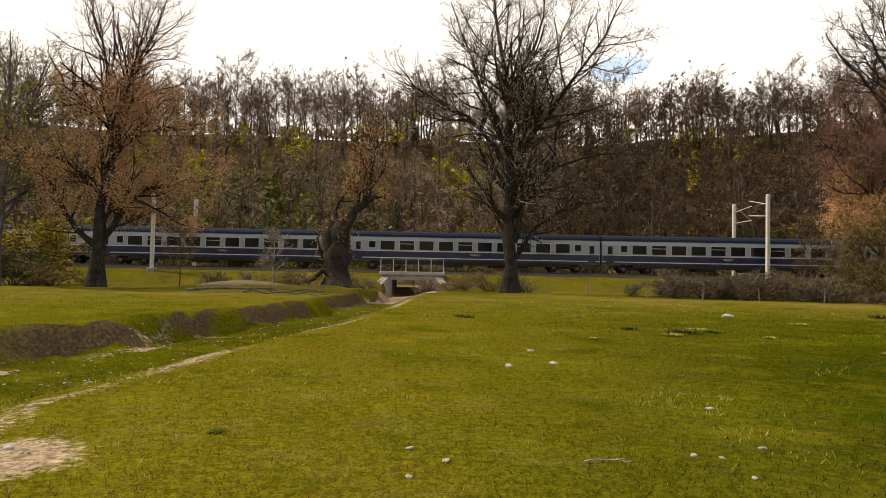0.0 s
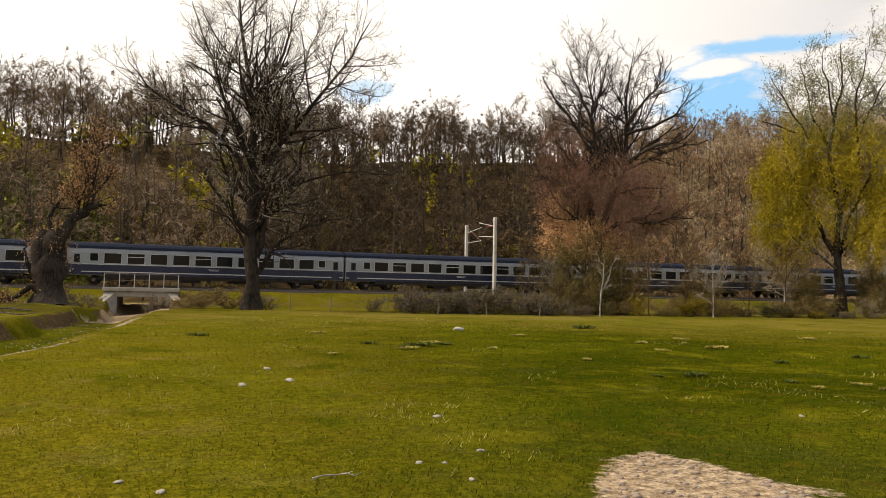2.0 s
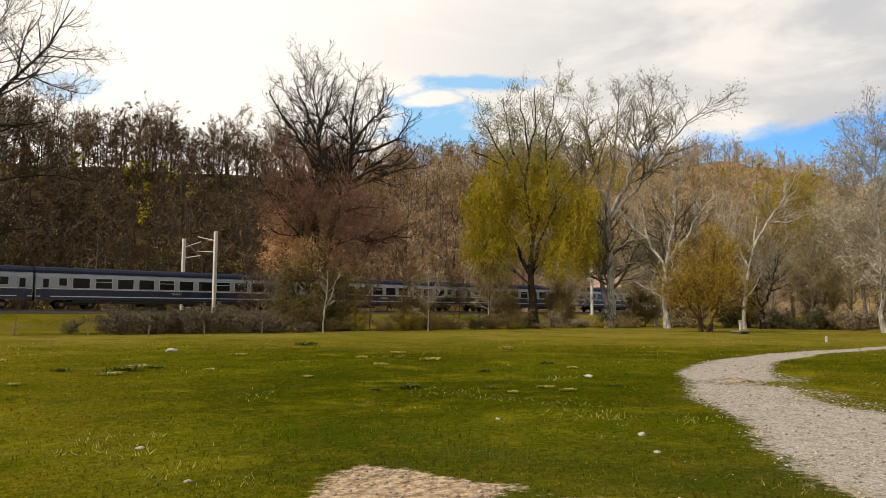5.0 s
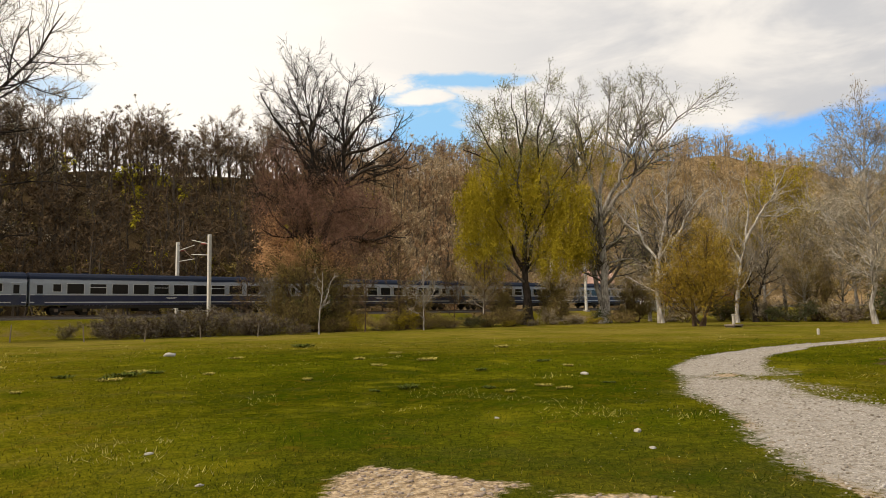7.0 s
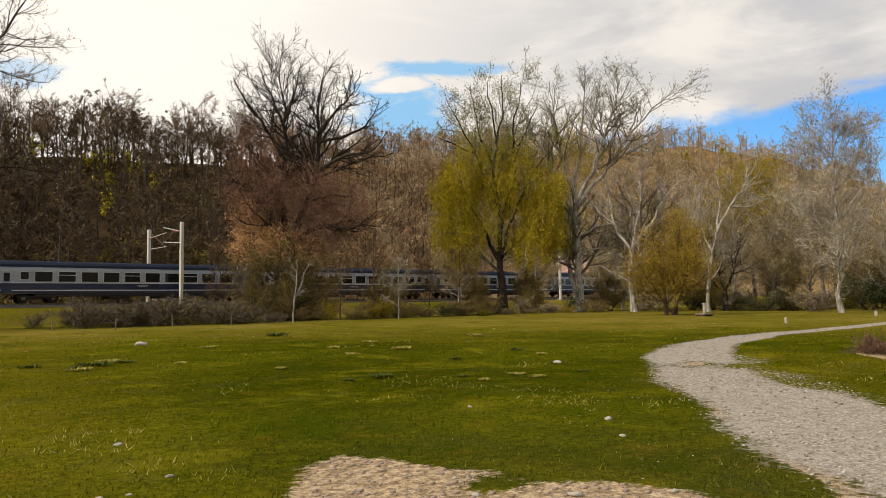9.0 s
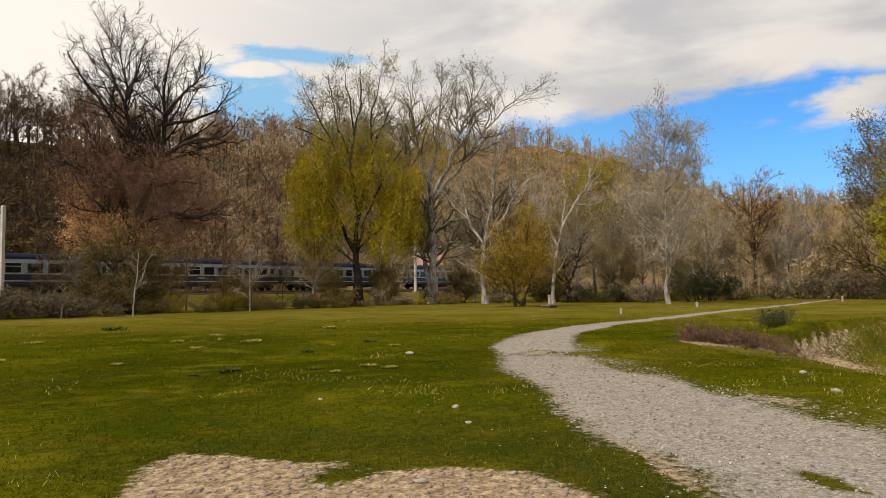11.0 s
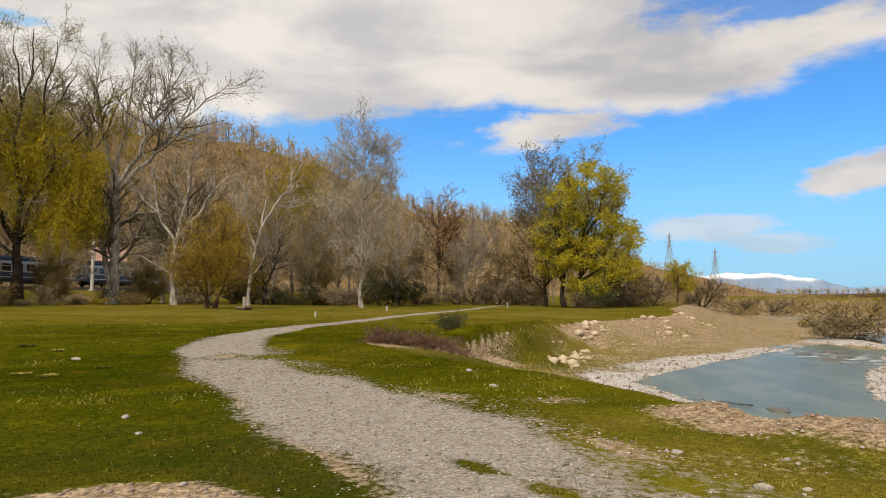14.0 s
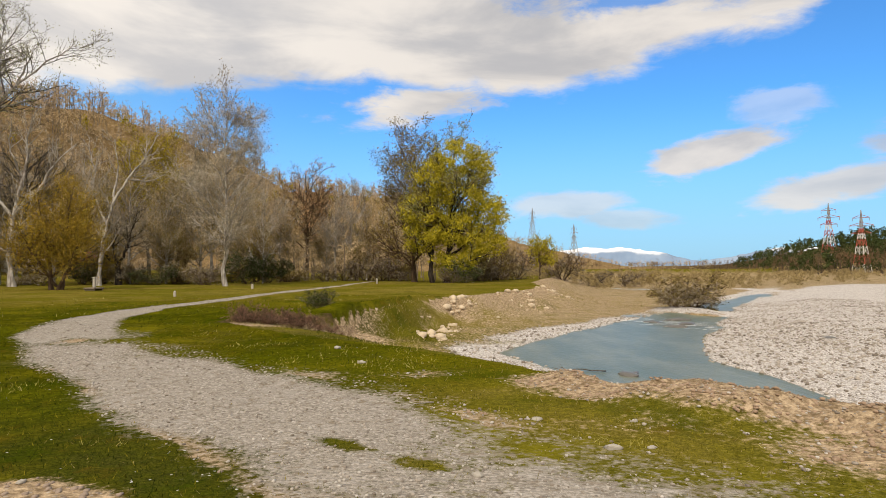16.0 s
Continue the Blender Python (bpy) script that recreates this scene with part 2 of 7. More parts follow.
def water_material():
    m, k, b = material("river_water", 0.30, 0.0, 0.06)
    at = k.n("ShaderNodeTexCoord").outputs["Object"]
    mp = k.n("ShaderNodeMapping")
    mp.inputs["Scale"].default_value = (0.6, 1.6, 1)
    k.put(mp.inputs[0], at)
    a = k.noise(mp.outputs[0], 0.5, 4.0, 0.6)
    ripple = k.noise(mp.outputs[0], 3.2, 4.0, 0.6)
    k.put(b.inputs["Base Color"], k.mix(k.ramp(a, 0.35, 0.7), (0.105, 0.130, 0.095), (0.175, 0.185, 0.135)))
    bump(k, b, ripple, 0.35, 0.08)
    return m


GROUND, WATER = ground_material(), water_material()
BARK_DARK = bark("dark_bark", (0.011, 0.0085, 0.0065), (0.052, 0.040, 0.031))
BARK_GREY = bark("grey_bark", (0.06, 0.05, 0.042), (0.17, 0.15, 0.13))
BARK_PALE = bark("pale_bark", (0.16, 0.14, 0.12), (0.52, 0.49, 0.45), 1.2)
BARK_WARM = bark("warm_brown_bark", (0.05, 0.032, 0.02), (0.14, 0.095, 0.06))
BUD_OCHRE = leafy("ochre_buds", (0.34, 0.18, 0.085), (0.68, 0.42, 0.22))
BUD_OLIVE = leafy("olive_buds", (0.13, 0.10, 0.03), (0.32, 0.25, 0.085))
BUD_GREY = leafy("grey_catkins", (0.22, 0.19, 0.14), (0.50, 0.44, 0.33))
LEAF_YELLOW = leafy("young_willow_leaves", (0.19, 0.148, 0.009), (0.47, 0.375, 0.032))
LEAF_GREEN = leafy("young_green_leaves", (0.215, 0.190, 0.012), (0.54, 0.462, 0.040))
LEAF_SAGE = leafy("grey_green_young_leaves", (0.14, 0.15, 0.05), (0.40, 0.40, 0.18))
LEAF_FRESH = leafy("fresh_green_leaves", (0.09, 0.12, 0.012), (0.24, 0.28, 0.03))
LEAF_OCHRE = leafy("ochre_willow_leaves", (0.19, 0.125, 0.016), (0.44, 0.30, 0.045))
LEAF_DARK = leafy("dark_green_leaves", (0.025, 0.035, 0.012), (0.075, 0.095, 0.03))
BUD_BROWN = leafy("brown_buds", (0.13, 0.075, 0.042), (0.34, 0.205, 0.115))
BARK_FAR = bark("tan_woodland_bark", (0.11, 0.085, 0.06), (0.30, 0.245, 0.18))
TWIG_DEAD = leafy("dead_reddish_twigs", (0.11, 0.062, 0.045), (0.30, 0.175, 0.125))
TWIG_BROWN = leafy("brown_twigs", (0.075, 0.048, 0.026), (0.25, 0.165, 0.095))
TWIG_RUST = leafy("rust_twigs", (0.26, 0.155, 0.09), (0.54, 0.36, 0.23))
TWIG_GOLD = leafy("golden_willow_twigs", (0.19, 0.145, 0.025), (0.42, 0.33, 0.06))
TWIG_MID = leafy("mid_brown_twigs", (0.14, 0.098, 0.062), (0.38, 0.285, 0.19))
TWIG_PALE = leafy("pale_twigs", (0.26, 0.22, 0.165), (0.58, 0.51, 0.41))
# tan budding twigs; on the far hill the paleness includes its stronger sunlight
TWIG_TAN = leafy("tan_twigs", (0.27, 0.20, 0.112), (0.64, 0.50, 0.315))
# brown twigs with the slope's weaker sunlight put into a darker colour
TWIG_SHADED = leafy("shade_toned_brown_twigs", (0.050, 0.034, 0.019), (0.175, 0.118, 0.066))
TWIG_WARM = leafy("warm_russet_twigs", (0.17, 0.105, 0.058), (0.46, 0.305, 0.175))
TWIG_OLIVE = leafy("tan_olive_twigs", (0.17, 0.13, 0.062), (0.42, 0.33, 0.165))
TWIG_GREY = leafy("grey_twigs", (0.10, 0.083, 0.066), (0.31, 0.265, 0.215))

# ---- mesh helpers ----
def mesh_of(name, verts, *polys, smooth=False):
    """A mesh from an array of points and arrays of triangles or quads."""
    verts = np.asarray(verts, np.float32).reshape(-1, 3)
    polys = [np.asarray(p, np.int32) for p in polys if len(p)]
    me = bpy.data.meshes.new(name)
    me.vertices.add(len(verts))
    me.vertices.foreach_set("co", verts.ravel())
    loops = np.concatenate([p.ravel() for p in polys])
    sizes = np.concatenate([np.full(len(p), p.shape[1], np.int32) for p in polys])
    me.loops.add(len(loops))
    me.loops.foreach_set("vertex_index", loops)
    me.polygons.add(len(sizes))
    me.polygons.foreach_set("loop_start", np.concatenate([[0], np.cumsum(sizes)[:-1]]).astype(np.int32))
    me.polygons.foreach_set("loop_total", sizes)
    if smooth:
        me.polygons.foreach_set("use_smooth", np.ones(len(sizes), bool))
    me.update(calc_edges=True)
    return me


def part(name, mesh, mat, parent=None, label=""):
    """A mesh, or a bmesh, as one object, under its thing or part."""
    if isinstance(mesh, bmesh.types.BMesh):
        me = bpy.data.meshes.new(name)
        mesh.to_mesh(me)
        mesh.free()
        mesh = me
    if mat and not mesh.materials:
        mesh.materials.append(mat)
    ob = new(name, mesh)
    if parent:
        ob.parent = parent
    if label:
        ob["label"] = label
    return ob


def thing(name, label, category, m=None, group="", kind=""):
    ob = new(name)
    ob.empty_display_size = 0.3
    if m is not None:
        ob.matrix_world = m
    return tagged(ob, label, category, group, kind)


def add_box(bm, x0, x1, y0, y1, z0, z1, bevel=0.0):
    out = bmesh.ops.create_cube(bm, size=1.0)["verts"]
    for v in out:
        v.co = Vector((x0 + (v.co.x + 0.5) * (x1 - x0), y0 + (v.co.y + 0.5) * (y1 - y0), z0 + (v.co.z + 0.5) * (z1 - z0)))
    if bevel:
        edges = list({e for v in out for e in v.link_edges})
        bmesh.ops.bevel(bm, geom=edges, offset=bevel, segments=1, affect="EDGES", clamp_overlap=True)
    return bm


def box(x0, x1, y0, y1, z0, z1, bevel=0.0):
    return add_box(bmesh.new(), x0, x1, y0, y1, z0, z1, bevel)


def add_rod(bm, a, b, r0, r1=None, sides=8):
    a, b = Vector(a), Vector(b)
    d = b - a
    m = Matrix.Translation((a + b) / 2) @ d.to_track_quat("Z", "Y").to_matrix().to_4x4()
    bmesh.ops.create_cone(bm, cap_ends=True, segments=sides, radius1=r0, radius2=r0 if r1 is None else r1, depth=d.length, matrix=m)
    return bm


def rod(a, b, r0, r1=None, sides=8):
    return add_rod(bmesh.new(), a, b, r0, r1, sides)


def smooth01(v):
    v = np.clip(v, 0.0, 1.0)
    return v * v * (3 - 2 * v)


def value_noise(x, y, scale, seed):
    """Smooth noise from -1 to 1 on arrays of points."""
    x, y = np.asarray(x) * scale + seed * 17.3, np.asarray(y) * scale - seed * 9.1
    ix, iy = np.floor(x), np.floor(y)

    def corner(a, b):
        h = np.sin(a * 127.1 + b * 311.7 + seed * 74.7) * 43758.5453
        return (h - np.floor(h)) * 2 - 1

    fx, fy = smooth01(x - ix), smooth01(y - iy)
    return (corner(ix, iy) * (1 - fx) + corner(ix + 1, iy) * fx) * (1 - fy) + (corner(ix, iy + 1) * (1 - fx) + corner(ix + 1, iy + 1) * fx) * fy


def line_distance(x, y, pts):
    """Distance to a polyline, and where along it (0 to 1)."""
    best, along = np.full(np.shape(x), 1e9), np.zeros(np.shape(x))
    n = len(pts) - 1
    for i in range(n):
        (ax, ay), (bx, by) = pts[i], pts[i + 1]
        dx, dy = bx - ax, by - ay
        t = np.clip(((x - ax) * dx + (y - ay) * dy) / (dx * dx + dy * dy), 0, 1)
        d = np.hypot(x - ax - t * dx, y - ay - t * dy)
        near = d < best
        best, along = np.where(near, d, best), np.where(near, (i + t) / n, along)
    return best, along


def inside(x, y, pts):
    hit = np.zeros(np.shape(x), bool)
    for i in range(len(pts)):
        (ax, ay), (bx, by) = pts[i - 1], pts[i]
        if ay != by:
            hit ^= ((ay > y) != (by > y)) & (x < (bx - ax) * (y - ay) / (by - ay) + ax)
    return hit


# ---- the lie of the land ----
RAIL_Z = 1.92
WATER_Z = -1.5
# gully from the culvert: its steep edge, and the edge where it runs out gently
GULLY_STEEP = ((-30, -8), (-13.2, 8), (-12.0, 14), (-11.3, 18), (-10.2, 20), (-9.9, 23.2), (-9.0, 29.4), (-7.6, 36), (-7.2, 46), (-6.6, 58), (-5.6, 72))
GULLY_SOFT = ((-22, -12), (-5.5, 0), (-3.4, 4.9), (-3.8, 7.5), (-4.1, 8.9), (-3.8, 10.6), (-3.5, 15), (-2.5, 22), (-1.6, 35), (-1.0, 56), (-0.6, 72))
ROAD_LEFT = ((95, 7), (58, 9.9), (41, 11.3), (30, 12.2), (23, 11.9), (17.4, 9.8), (13.3, 7.0), (10.6, 4.8), (8.9, 3.7), (7.4, 2.5), (6.4, 1.7), (5.6, 1.1), (3.5, -1.0), (1.5, -4))
ROAD_RIGHT = ((95, 6.2), (52, 9.0), (39.5, 10.2), (31, 10.6), (25, 10.1), (21.2, 8.8), (16.6, 6.6), (14.4, 4.6), (12.3, 2.5), (10.0, 0.5), (8.0, -0.7), (6.6, -1.6), (5.5, -2.6), (4, -5))
PATCH = ((3.2, 4.6), (3.6, 5.4), (4.2, 6.1), (4.8, 6.3), (5.0, 5.8), (5.1, 4.9), (5.5, 4.3), (5.3, 3.9), (5.7, 3.5), (5.9, 2.8), (5.5, 2.0), (4.4, 1.4), (3.0, 2.4), (2.6, 3.6))
# low ground by the river: gentle crest on the near side, cut bank on the far side
CREST = ((22.6, 6.0), (20.6, 4.7), (18.6, 3.0), (15.4, 0.2), (13.6, -1.0), (12.2, -1.9), (10.9, -2.4), (9.7, -3.0), (9.4, -3.9), (8.5, -4.3), (8.2, -5.0), (7.0, -5.3), (4, -6.5), (-10, -9), (-60, -20))
SCARP = ((22.6, 6.0), (24.0, 5.9), (24.7, 5.0), (24.5, 3.8), (25.6, 2.9), (30, 1.8), (37, 0.4), (45, -3.5), (54, -8.5), (66, -11), (84, -13), (130, -24), (400, -80))
LOWLAND = tuple(SCARP) + ((400, -900), (-60, -900)) + tuple(reversed(CREST[1:]))
SHORE_X = (-60, 0, 8, 13, 18, 22, 26.5, 31.7, 37.5, 41.3, 54, 66, 100, 400)
SHORE_LEFT = (-24, -9.5, -7.6, -6.6, -5.6, -4.2, -2.8, -5.3, -9.2, -11.8, -20.5, -28.5, -50, -210)
BAR_X = (-60, 0, 14.5, 17.4, 22.4, 27, 31.2, 38.7, 54.5, 68, 100, 400)
BAR_EDGE = (-30, -13, -10.0, -10.1, -10.3, -11.2, -13.0, -16.8, -24.6, -32.5, -54, -220)
ISLANDS = ((50.5, -19.2, 5.0, 1.7), (90, -45, 12, 2.0))
# hills: bearing in degrees, toe, ridge, elevation of the ridge
HILL_B = (-180, -100, -60, -35, 0, 28, 40, 52, 64, 70, 79, 88, 97, 106, 113, 118, 124, 150, 180)
HILL_TOE = (300, 260, 150, 108, 88, 99, 113, 142, 200, 250, 300, 360, 500, 900, 800, 360, 320, 300, 300)
HILL_TOP = (420, 380, 230, 172, 142, 158, 190, 250, 330, 370, 430, 520, 700, 1500, 1300, 560, 520, 420, 420)
HILL_UP = (5, 5, 8, 10.0, 10.9, 10.3, 10.6, 11.2, 11.3, 10.4, 6.4, 5.6, 2.2, 0.1, 0.2, 1.1, 2.0, 4, 5)


def track_y(x):
    """The railway's centre line."""
    return 75.0 - 4.2 * smooth01((np.asarray(x, float) - 15) / 95.0)


def land(x, y):
    """Height of the ground on arrays of points, and what covers it."""
    x, y = np.asarray(x, float), np.asarray(y, float)
    r, b = np.hypot(x, y), np.degrees(np.arctan2(x, y))
    z = 0.05 * value_noise(x, y, 0.12, 1) + 0.03 * value_noise(x, y, 0.5, 2) + 0.012 * value_noise(x, y, 2.2, 3)
    z = z * smooth01((r - 1) / 12) + 0.006 * value_noise(x, y, 3.0, 4)
    zero = np.zeros_like(z)
    # gully
    xl = np.interp(y, [p[1] for p in GULLY_STEEP], [p[0] for p in GULLY_STEEP]) + 0.5 * value_noise(x, y, 0.4, 5) + 0.12 * value_noise(x, y, 1.3, 6)
    xr = np.interp(y, [p[1] for p in GULLY_SOFT], [p[0] for p in GULLY_SOFT])
    u = x - xl
    across = np.clip(u / np.maximum(xr - xl, 0.5), 0, 1)
    cut = smooth01(u / 0.85) * (1 - smooth01((across - 0.42) / 0.58)) * (y < 74) * (u > 0) * (y > -8)
    z = z - (0.92 + 0.22 * value_noise(x, y, 0.3, 21)) * cut + cut * (0.10 * value_noise(x, y, 0.9, 7) + 0.07 * value_noise(x, y, 2.4, 22))
    # spoil heaps beside the gully
    z = z + 0.75 * np.exp(-(((x + 15.5) / 4.5) ** 2 + ((y - 55) / 3.5) ** 2)) + 0.35 * np.exp(-(((x + 9) / 2.5) ** 2 + ((y - 57) / 3) ** 2))
    # low ground by the river
    dc, sc = line_distance(x, y, CREST)
    ds, ss = line_distance(x, y, SCARP)
    wob = 0.4 * value_noise(x, y, 0.6, 8)
    low = inside(x, y, LOWLAND)
    width = np.interp(sc, (0, 0.1, 0.2, 0.35, 1), (5.0, 6.5, 4.5, 1.8, 1.6))
    deep = 0.70 + 0.75 * smooth01((4.5 - y) / 6.0)
    fall = np.where(low, smooth01((dc + wob * 0.4) / width) * smooth01((ds + wob * 0.5) / np.interp(ss, (0, 0.36, 0.5, 0.65, 1), (0.4, 0.5, 2.0, 4.5, 9.0))), 0)
    z = z - deep * fall
    z = z + np.where(low, 0, 0.34 * np.exp(-((ds - 0.3) / 1.2) ** 2) * smooth01((0.62 - ss) / 0.2) * smooth01((x - 24.5) / 3)) * (1 + 0.3 * value_noise(x, y, 0.8, 35))
    z = z + 0.30 * np.exp(-((dc - 0.3) / 0.8) ** 2) * smooth01((12.5 - x) / 3) * (0.6 + 0.7 * value_noise(x, y, 0.7, 11) + 0.35 * value_noise(x, y, 2.1, 28)) * (x > 2)
    z = z + np.where(low, np.exp(-((ds - 1.5) / 3.5) ** 2) * smooth01(ds / 0.8) * (0.20 + 0.16 * value_noise(x, y, 0.45, 51) + 0.12 * value_noise(x, y, 1.1, 52)) * smooth01((x - 24) / 3), 0)
    left, bar = np.interp(x, SHORE_X, SHORE_LEFT), np.interp(x, BAR_X, BAR_EDGE)
    left, bar = left + 0.3 * value_noise(x, y, 0.35, 9), bar + 0.5 * value_noise(x, y, 0.25, 10)
    stream = smooth01((left - y) / 1.5) * smooth01((y - bar) / 2.0) * smooth01((86 - x) / 16)
    isle = zero.copy()
    for cx, cy, rx, ry in ISLANDS:
        isle = np.maximum(isle, smooth01(1.6 - 1.2 * np.hypot((x - cx) / rx, (y - cy) / ry) + 0.3 * value_noise(x, y, 0.3, 12)))
    z = z - np.where(low, 0.75 * stream * (1 - isle), 0)
    z = np.where(low & (y < bar), -1.42 + 0.5 * smooth01((bar - y) / 9.0) + 0.06 * value_noise(x, y, 0.4, 13), z)
    z = np.where(low & (isle > 0.3) & (y > bar), np.maximum(z, -1.5 + 0.25 * isle), z)
    # embankment
    ty = track_y(x)
    v = np.abs(y - ty)
    hump = 1 - smooth01((v - 2.9) / 4.2)
    opening = (np.abs(x + 3.1) < 2.6) & (y < ty + 6)
    z = np.where(opening, z, z + (1.52 - z) * hump * smooth01((420 - r) / 60))
    # hills
    toe, top = np.interp(b, HILL_B, HILL_TOE), np.interp(b, HILL_B, HILL_TOP)
    high = np.interp(b, HILL_B, HILL_UP)
    rise = smooth01((r - toe) / (top - toe)) ** 0.85
    crown = top * np.tan(np.radians(high)) + 1.0
    lumps = 0.05 * value_noise(x, y, 0.03, 14) + 0.03 * value_noise(x, y, 0.08, 15)
    z = z + rise * crown * (1 + lumps) * (1 - 0.25 * smooth01((r - top) / (top * 2)))
    # cover
    dl = inside(x, y, tuple(ROAD_LEFT) + tuple(reversed(ROAD_RIGHT)))
    el = np.minimum(line_distance(x, y, ROAD_LEFT)[0], line_distance(x, y, ROAD_RIGHT)[0])
    fade = np.interp(r, (4, 12, 20, 60), (1.9, 1.5, 0.9, 0.5))
    road = np.clip(0.5 + np.where(dl, el, -el) / fade, 0, 1)
    road = np.maximum(road * (0.8 + 0.25 * value_noise(x, y, 0.5, 16)), 0)
    near_edge = line_distance(x, y, ROAD_RIGHT)[0]
    road = np.maximum(road, 0.42 * np.exp(-(near_edge / 1.2) ** 2) * (x < 20))
    for cx, cy, rx, ry in ((7.2, 0.8, 0.42, 0.16), (6.25, -0.2, 0.26, 0.12), (6.75, 0.35, 0.22, 0.1), (8.6, 1.9, 0.5, 0.15)):     # grass standing in the gravel
        road = road - (0.55 + 0.45 * value_noise(x, y, 2.6, 54)) * np.exp(-((((x - cx) * 0.75 - (y - cy) * 0.66) / ry) ** 2 + (((x - cx) * 0.66 + (y - cy) * 0.75) / rx) ** 2))
    damp = np.exp(-(((x - 16.9) / 1.0) ** 2 + ((y - 8.0) / 0.45) ** 2))
    road = np.clip(road - 0.42 * damp * (0.7 + 0.6 * value_noise(x, y, 1.4, 53)), 0, 1)
    ip = inside(x, y, PATCH)
    ep = line_distance(x, y, PATCH + PATCH[:1])[0]
    soil = np.clip(0.5 + np.where(ip, ep, -ep) / 0.7, 0, 0.78)
    soil = np.maximum(soil, np.where((u > 0.2) & (u < 1.9) & (y < 66) & (y > -8), 0.20 + 0.42 * value_noise(x, y, 0.7, 23), 0))
    soil = np.maximum(soil, 0.9 * np.exp(-(((x + 3.7) / 0.8) ** 2 + ((y - 5.9) / 0.9) ** 2)))
    soil = np.maximum(soil, (0.53 + 0.34 * value_noise(x, y, 0.35, 24)) * np.exp(-((x - xr + 0.9) / 0.7) ** 2) * (y < 60) * (y > 3))
    soil = np.maximum(soil, 0.75 * np.exp(-(((x + 15.5) / 5) ** 2 + ((y - 55) / 3.5) ** 2)))
    soil = np.maximum(soil, np.where(opening & (y > 60), 0.9, 0))
    soil = np.maximum(soil, np.where(low, smooth01(fall * 1.5 - 0.15) * np.interp(sc, (0, 0.15, 0.3, 0.4), (0.5, 0.45, 0.75, 0.95)), 0))
    soil = np.maximum(soil, np.where(low, 0.85 * np.exp(-(ds / 2.6) ** 2), 0))
    soil = np.maximum(soil, 0.9 * np.exp(-(dc / 1.3) ** 2) * smooth01((12.5 - x) / 2.5) * (x > 0))
    soil = np.maximum(soil, 0.8 * damp)
    soil = np.maximum(soil, 0.15 * hump * (v < 5.5))
    soil = np.clip(soil - 0.6 * np.exp(-(((x - 5.0) / 0.45) ** 2 + ((y - 4.2) / 0.30) ** 2)), 0, 1)
    verge = np.where(dl, 0, np.exp(-(near_edge / 3.2) ** 2)) * smooth01((15 - x) / 5) * (r > 2)
    soil = np.maximum(soil, (0.525 + 0.34 * value_noise(x, y, 0.8, 26)) * verge)
    soil = np.maximum(soil, np.where(dl, (0.46 + 0.3 * value_noise(x, y, 0.8, 27)) * np.exp(-(line_distance(x, y, ROAD_LEFT)[0] / 1.4) ** 2), 0) * (r < 16))
    slope_grass = np.exp(-((ds - 1.2) / 1.6) ** 2) * smooth01(0.55 + 1.1 * value_noise(x, y, 0.33, 63)) * (x > 26) * (x < 46)
    soil = np.where(low, soil * (1 - 0.42 * slope_grass), soil)
    beach = np.where(low, smooth01(1.3 - np.abs(y - left) / 3.0) * (x > 20) * (y > bar), 0)
    pebble = np.maximum(np.where(low & (y < bar + 0.6), smooth01((bar + 0.6 - y) / 0.6), 0), np.maximum(beach * (0.78 + 0.35 * value_noise(x, y, 0.35, 29)), np.where(low, isle, 0)))
    pebble = pebble * (1 - 0.8 * smooth01((r - 90) / 60))
    soil = np.where(low, np.maximum(soil, 0.55 * smooth01((x - 34) / 10)), soil)
    dry = smooth01(0.35 + 0.5 * value_noise(x, y, 0.1, 17)) * 0.7 * smooth01((14 - r) / 10) + 0.55 * smooth01((r - 26) / 25) * (0.7 + 0.3 * value_noise(x, y, 0.2, 18))
    dry = np.maximum(dry, np.where(low, 0.8, 0))
    # on the hills this mask only pales the leaf litter, by bearing
    dry = np.where(r > toe - 4, 0.30 * smooth01((6 - b) / 12) + smooth01((b - 34) / 10) * smooth01((112 - b) / 6) * (0.75 + 0.25 * value_noise(x, y, 0.05, 32)), dry)
    wood = np.maximum(smooth01((r - toe + 6) / 8) * smooth01(crown / 4), 0.55 * smooth01((v - 4) / 2) * smooth01((y - ty + 9) / 4) * (1 - smooth01((y - ty - 12) / 4)))
    # gully and cut-bank faces: dark earth, with their shade painted in
    face_shade = np.where((u > -0.1) & (u < 0.95) & (y < 62) & (y > -8), 0.60 + 0.50 * value_noise(x, y, 0.55, 25), 0) + np.where((x > 22) & (x < 25.8) & (ds < 2), 0.62 * np.exp(-((ds - 0.05) / 0.55) ** 2), 0)
    wood = np.maximum(wood, face_shade)
    dry = np.where(face_shade > 0.3, 0.0, dry)
    wood = np.maximum(wood, (0.40 + 0.30 * value_noise(x, y, 0.25, 34)) * smooth01((y - ty + 15) / 5) * (y < ty))
    dry = np.where((y > ty - 16) & (y < ty + 12) & (b < 36) & (r < toe), dry * 0.15, dry)
    tongue = np.exp(-(((x - 37.5) / 7.0) ** 2 + ((y - 1.4 - 0.03 * (x - 37)) / 1.5) ** 2)) * low
    soil, wood, dry = soil * (1 - 0.9 * tongue), wood * (1 - 0.8 * tongue), dry * (1 - 0.7 * tongue)
    lush = 0.93 * smooth01((b + 6) / 40) * smooth01((100 - b) / 20) * smooth01((r - 2.6) / 1.8) * (1 - smooth01((r - 26) / 22)) * smooth01(0.85 + 0.5 * value_noise(x, y, 0.16, 19))
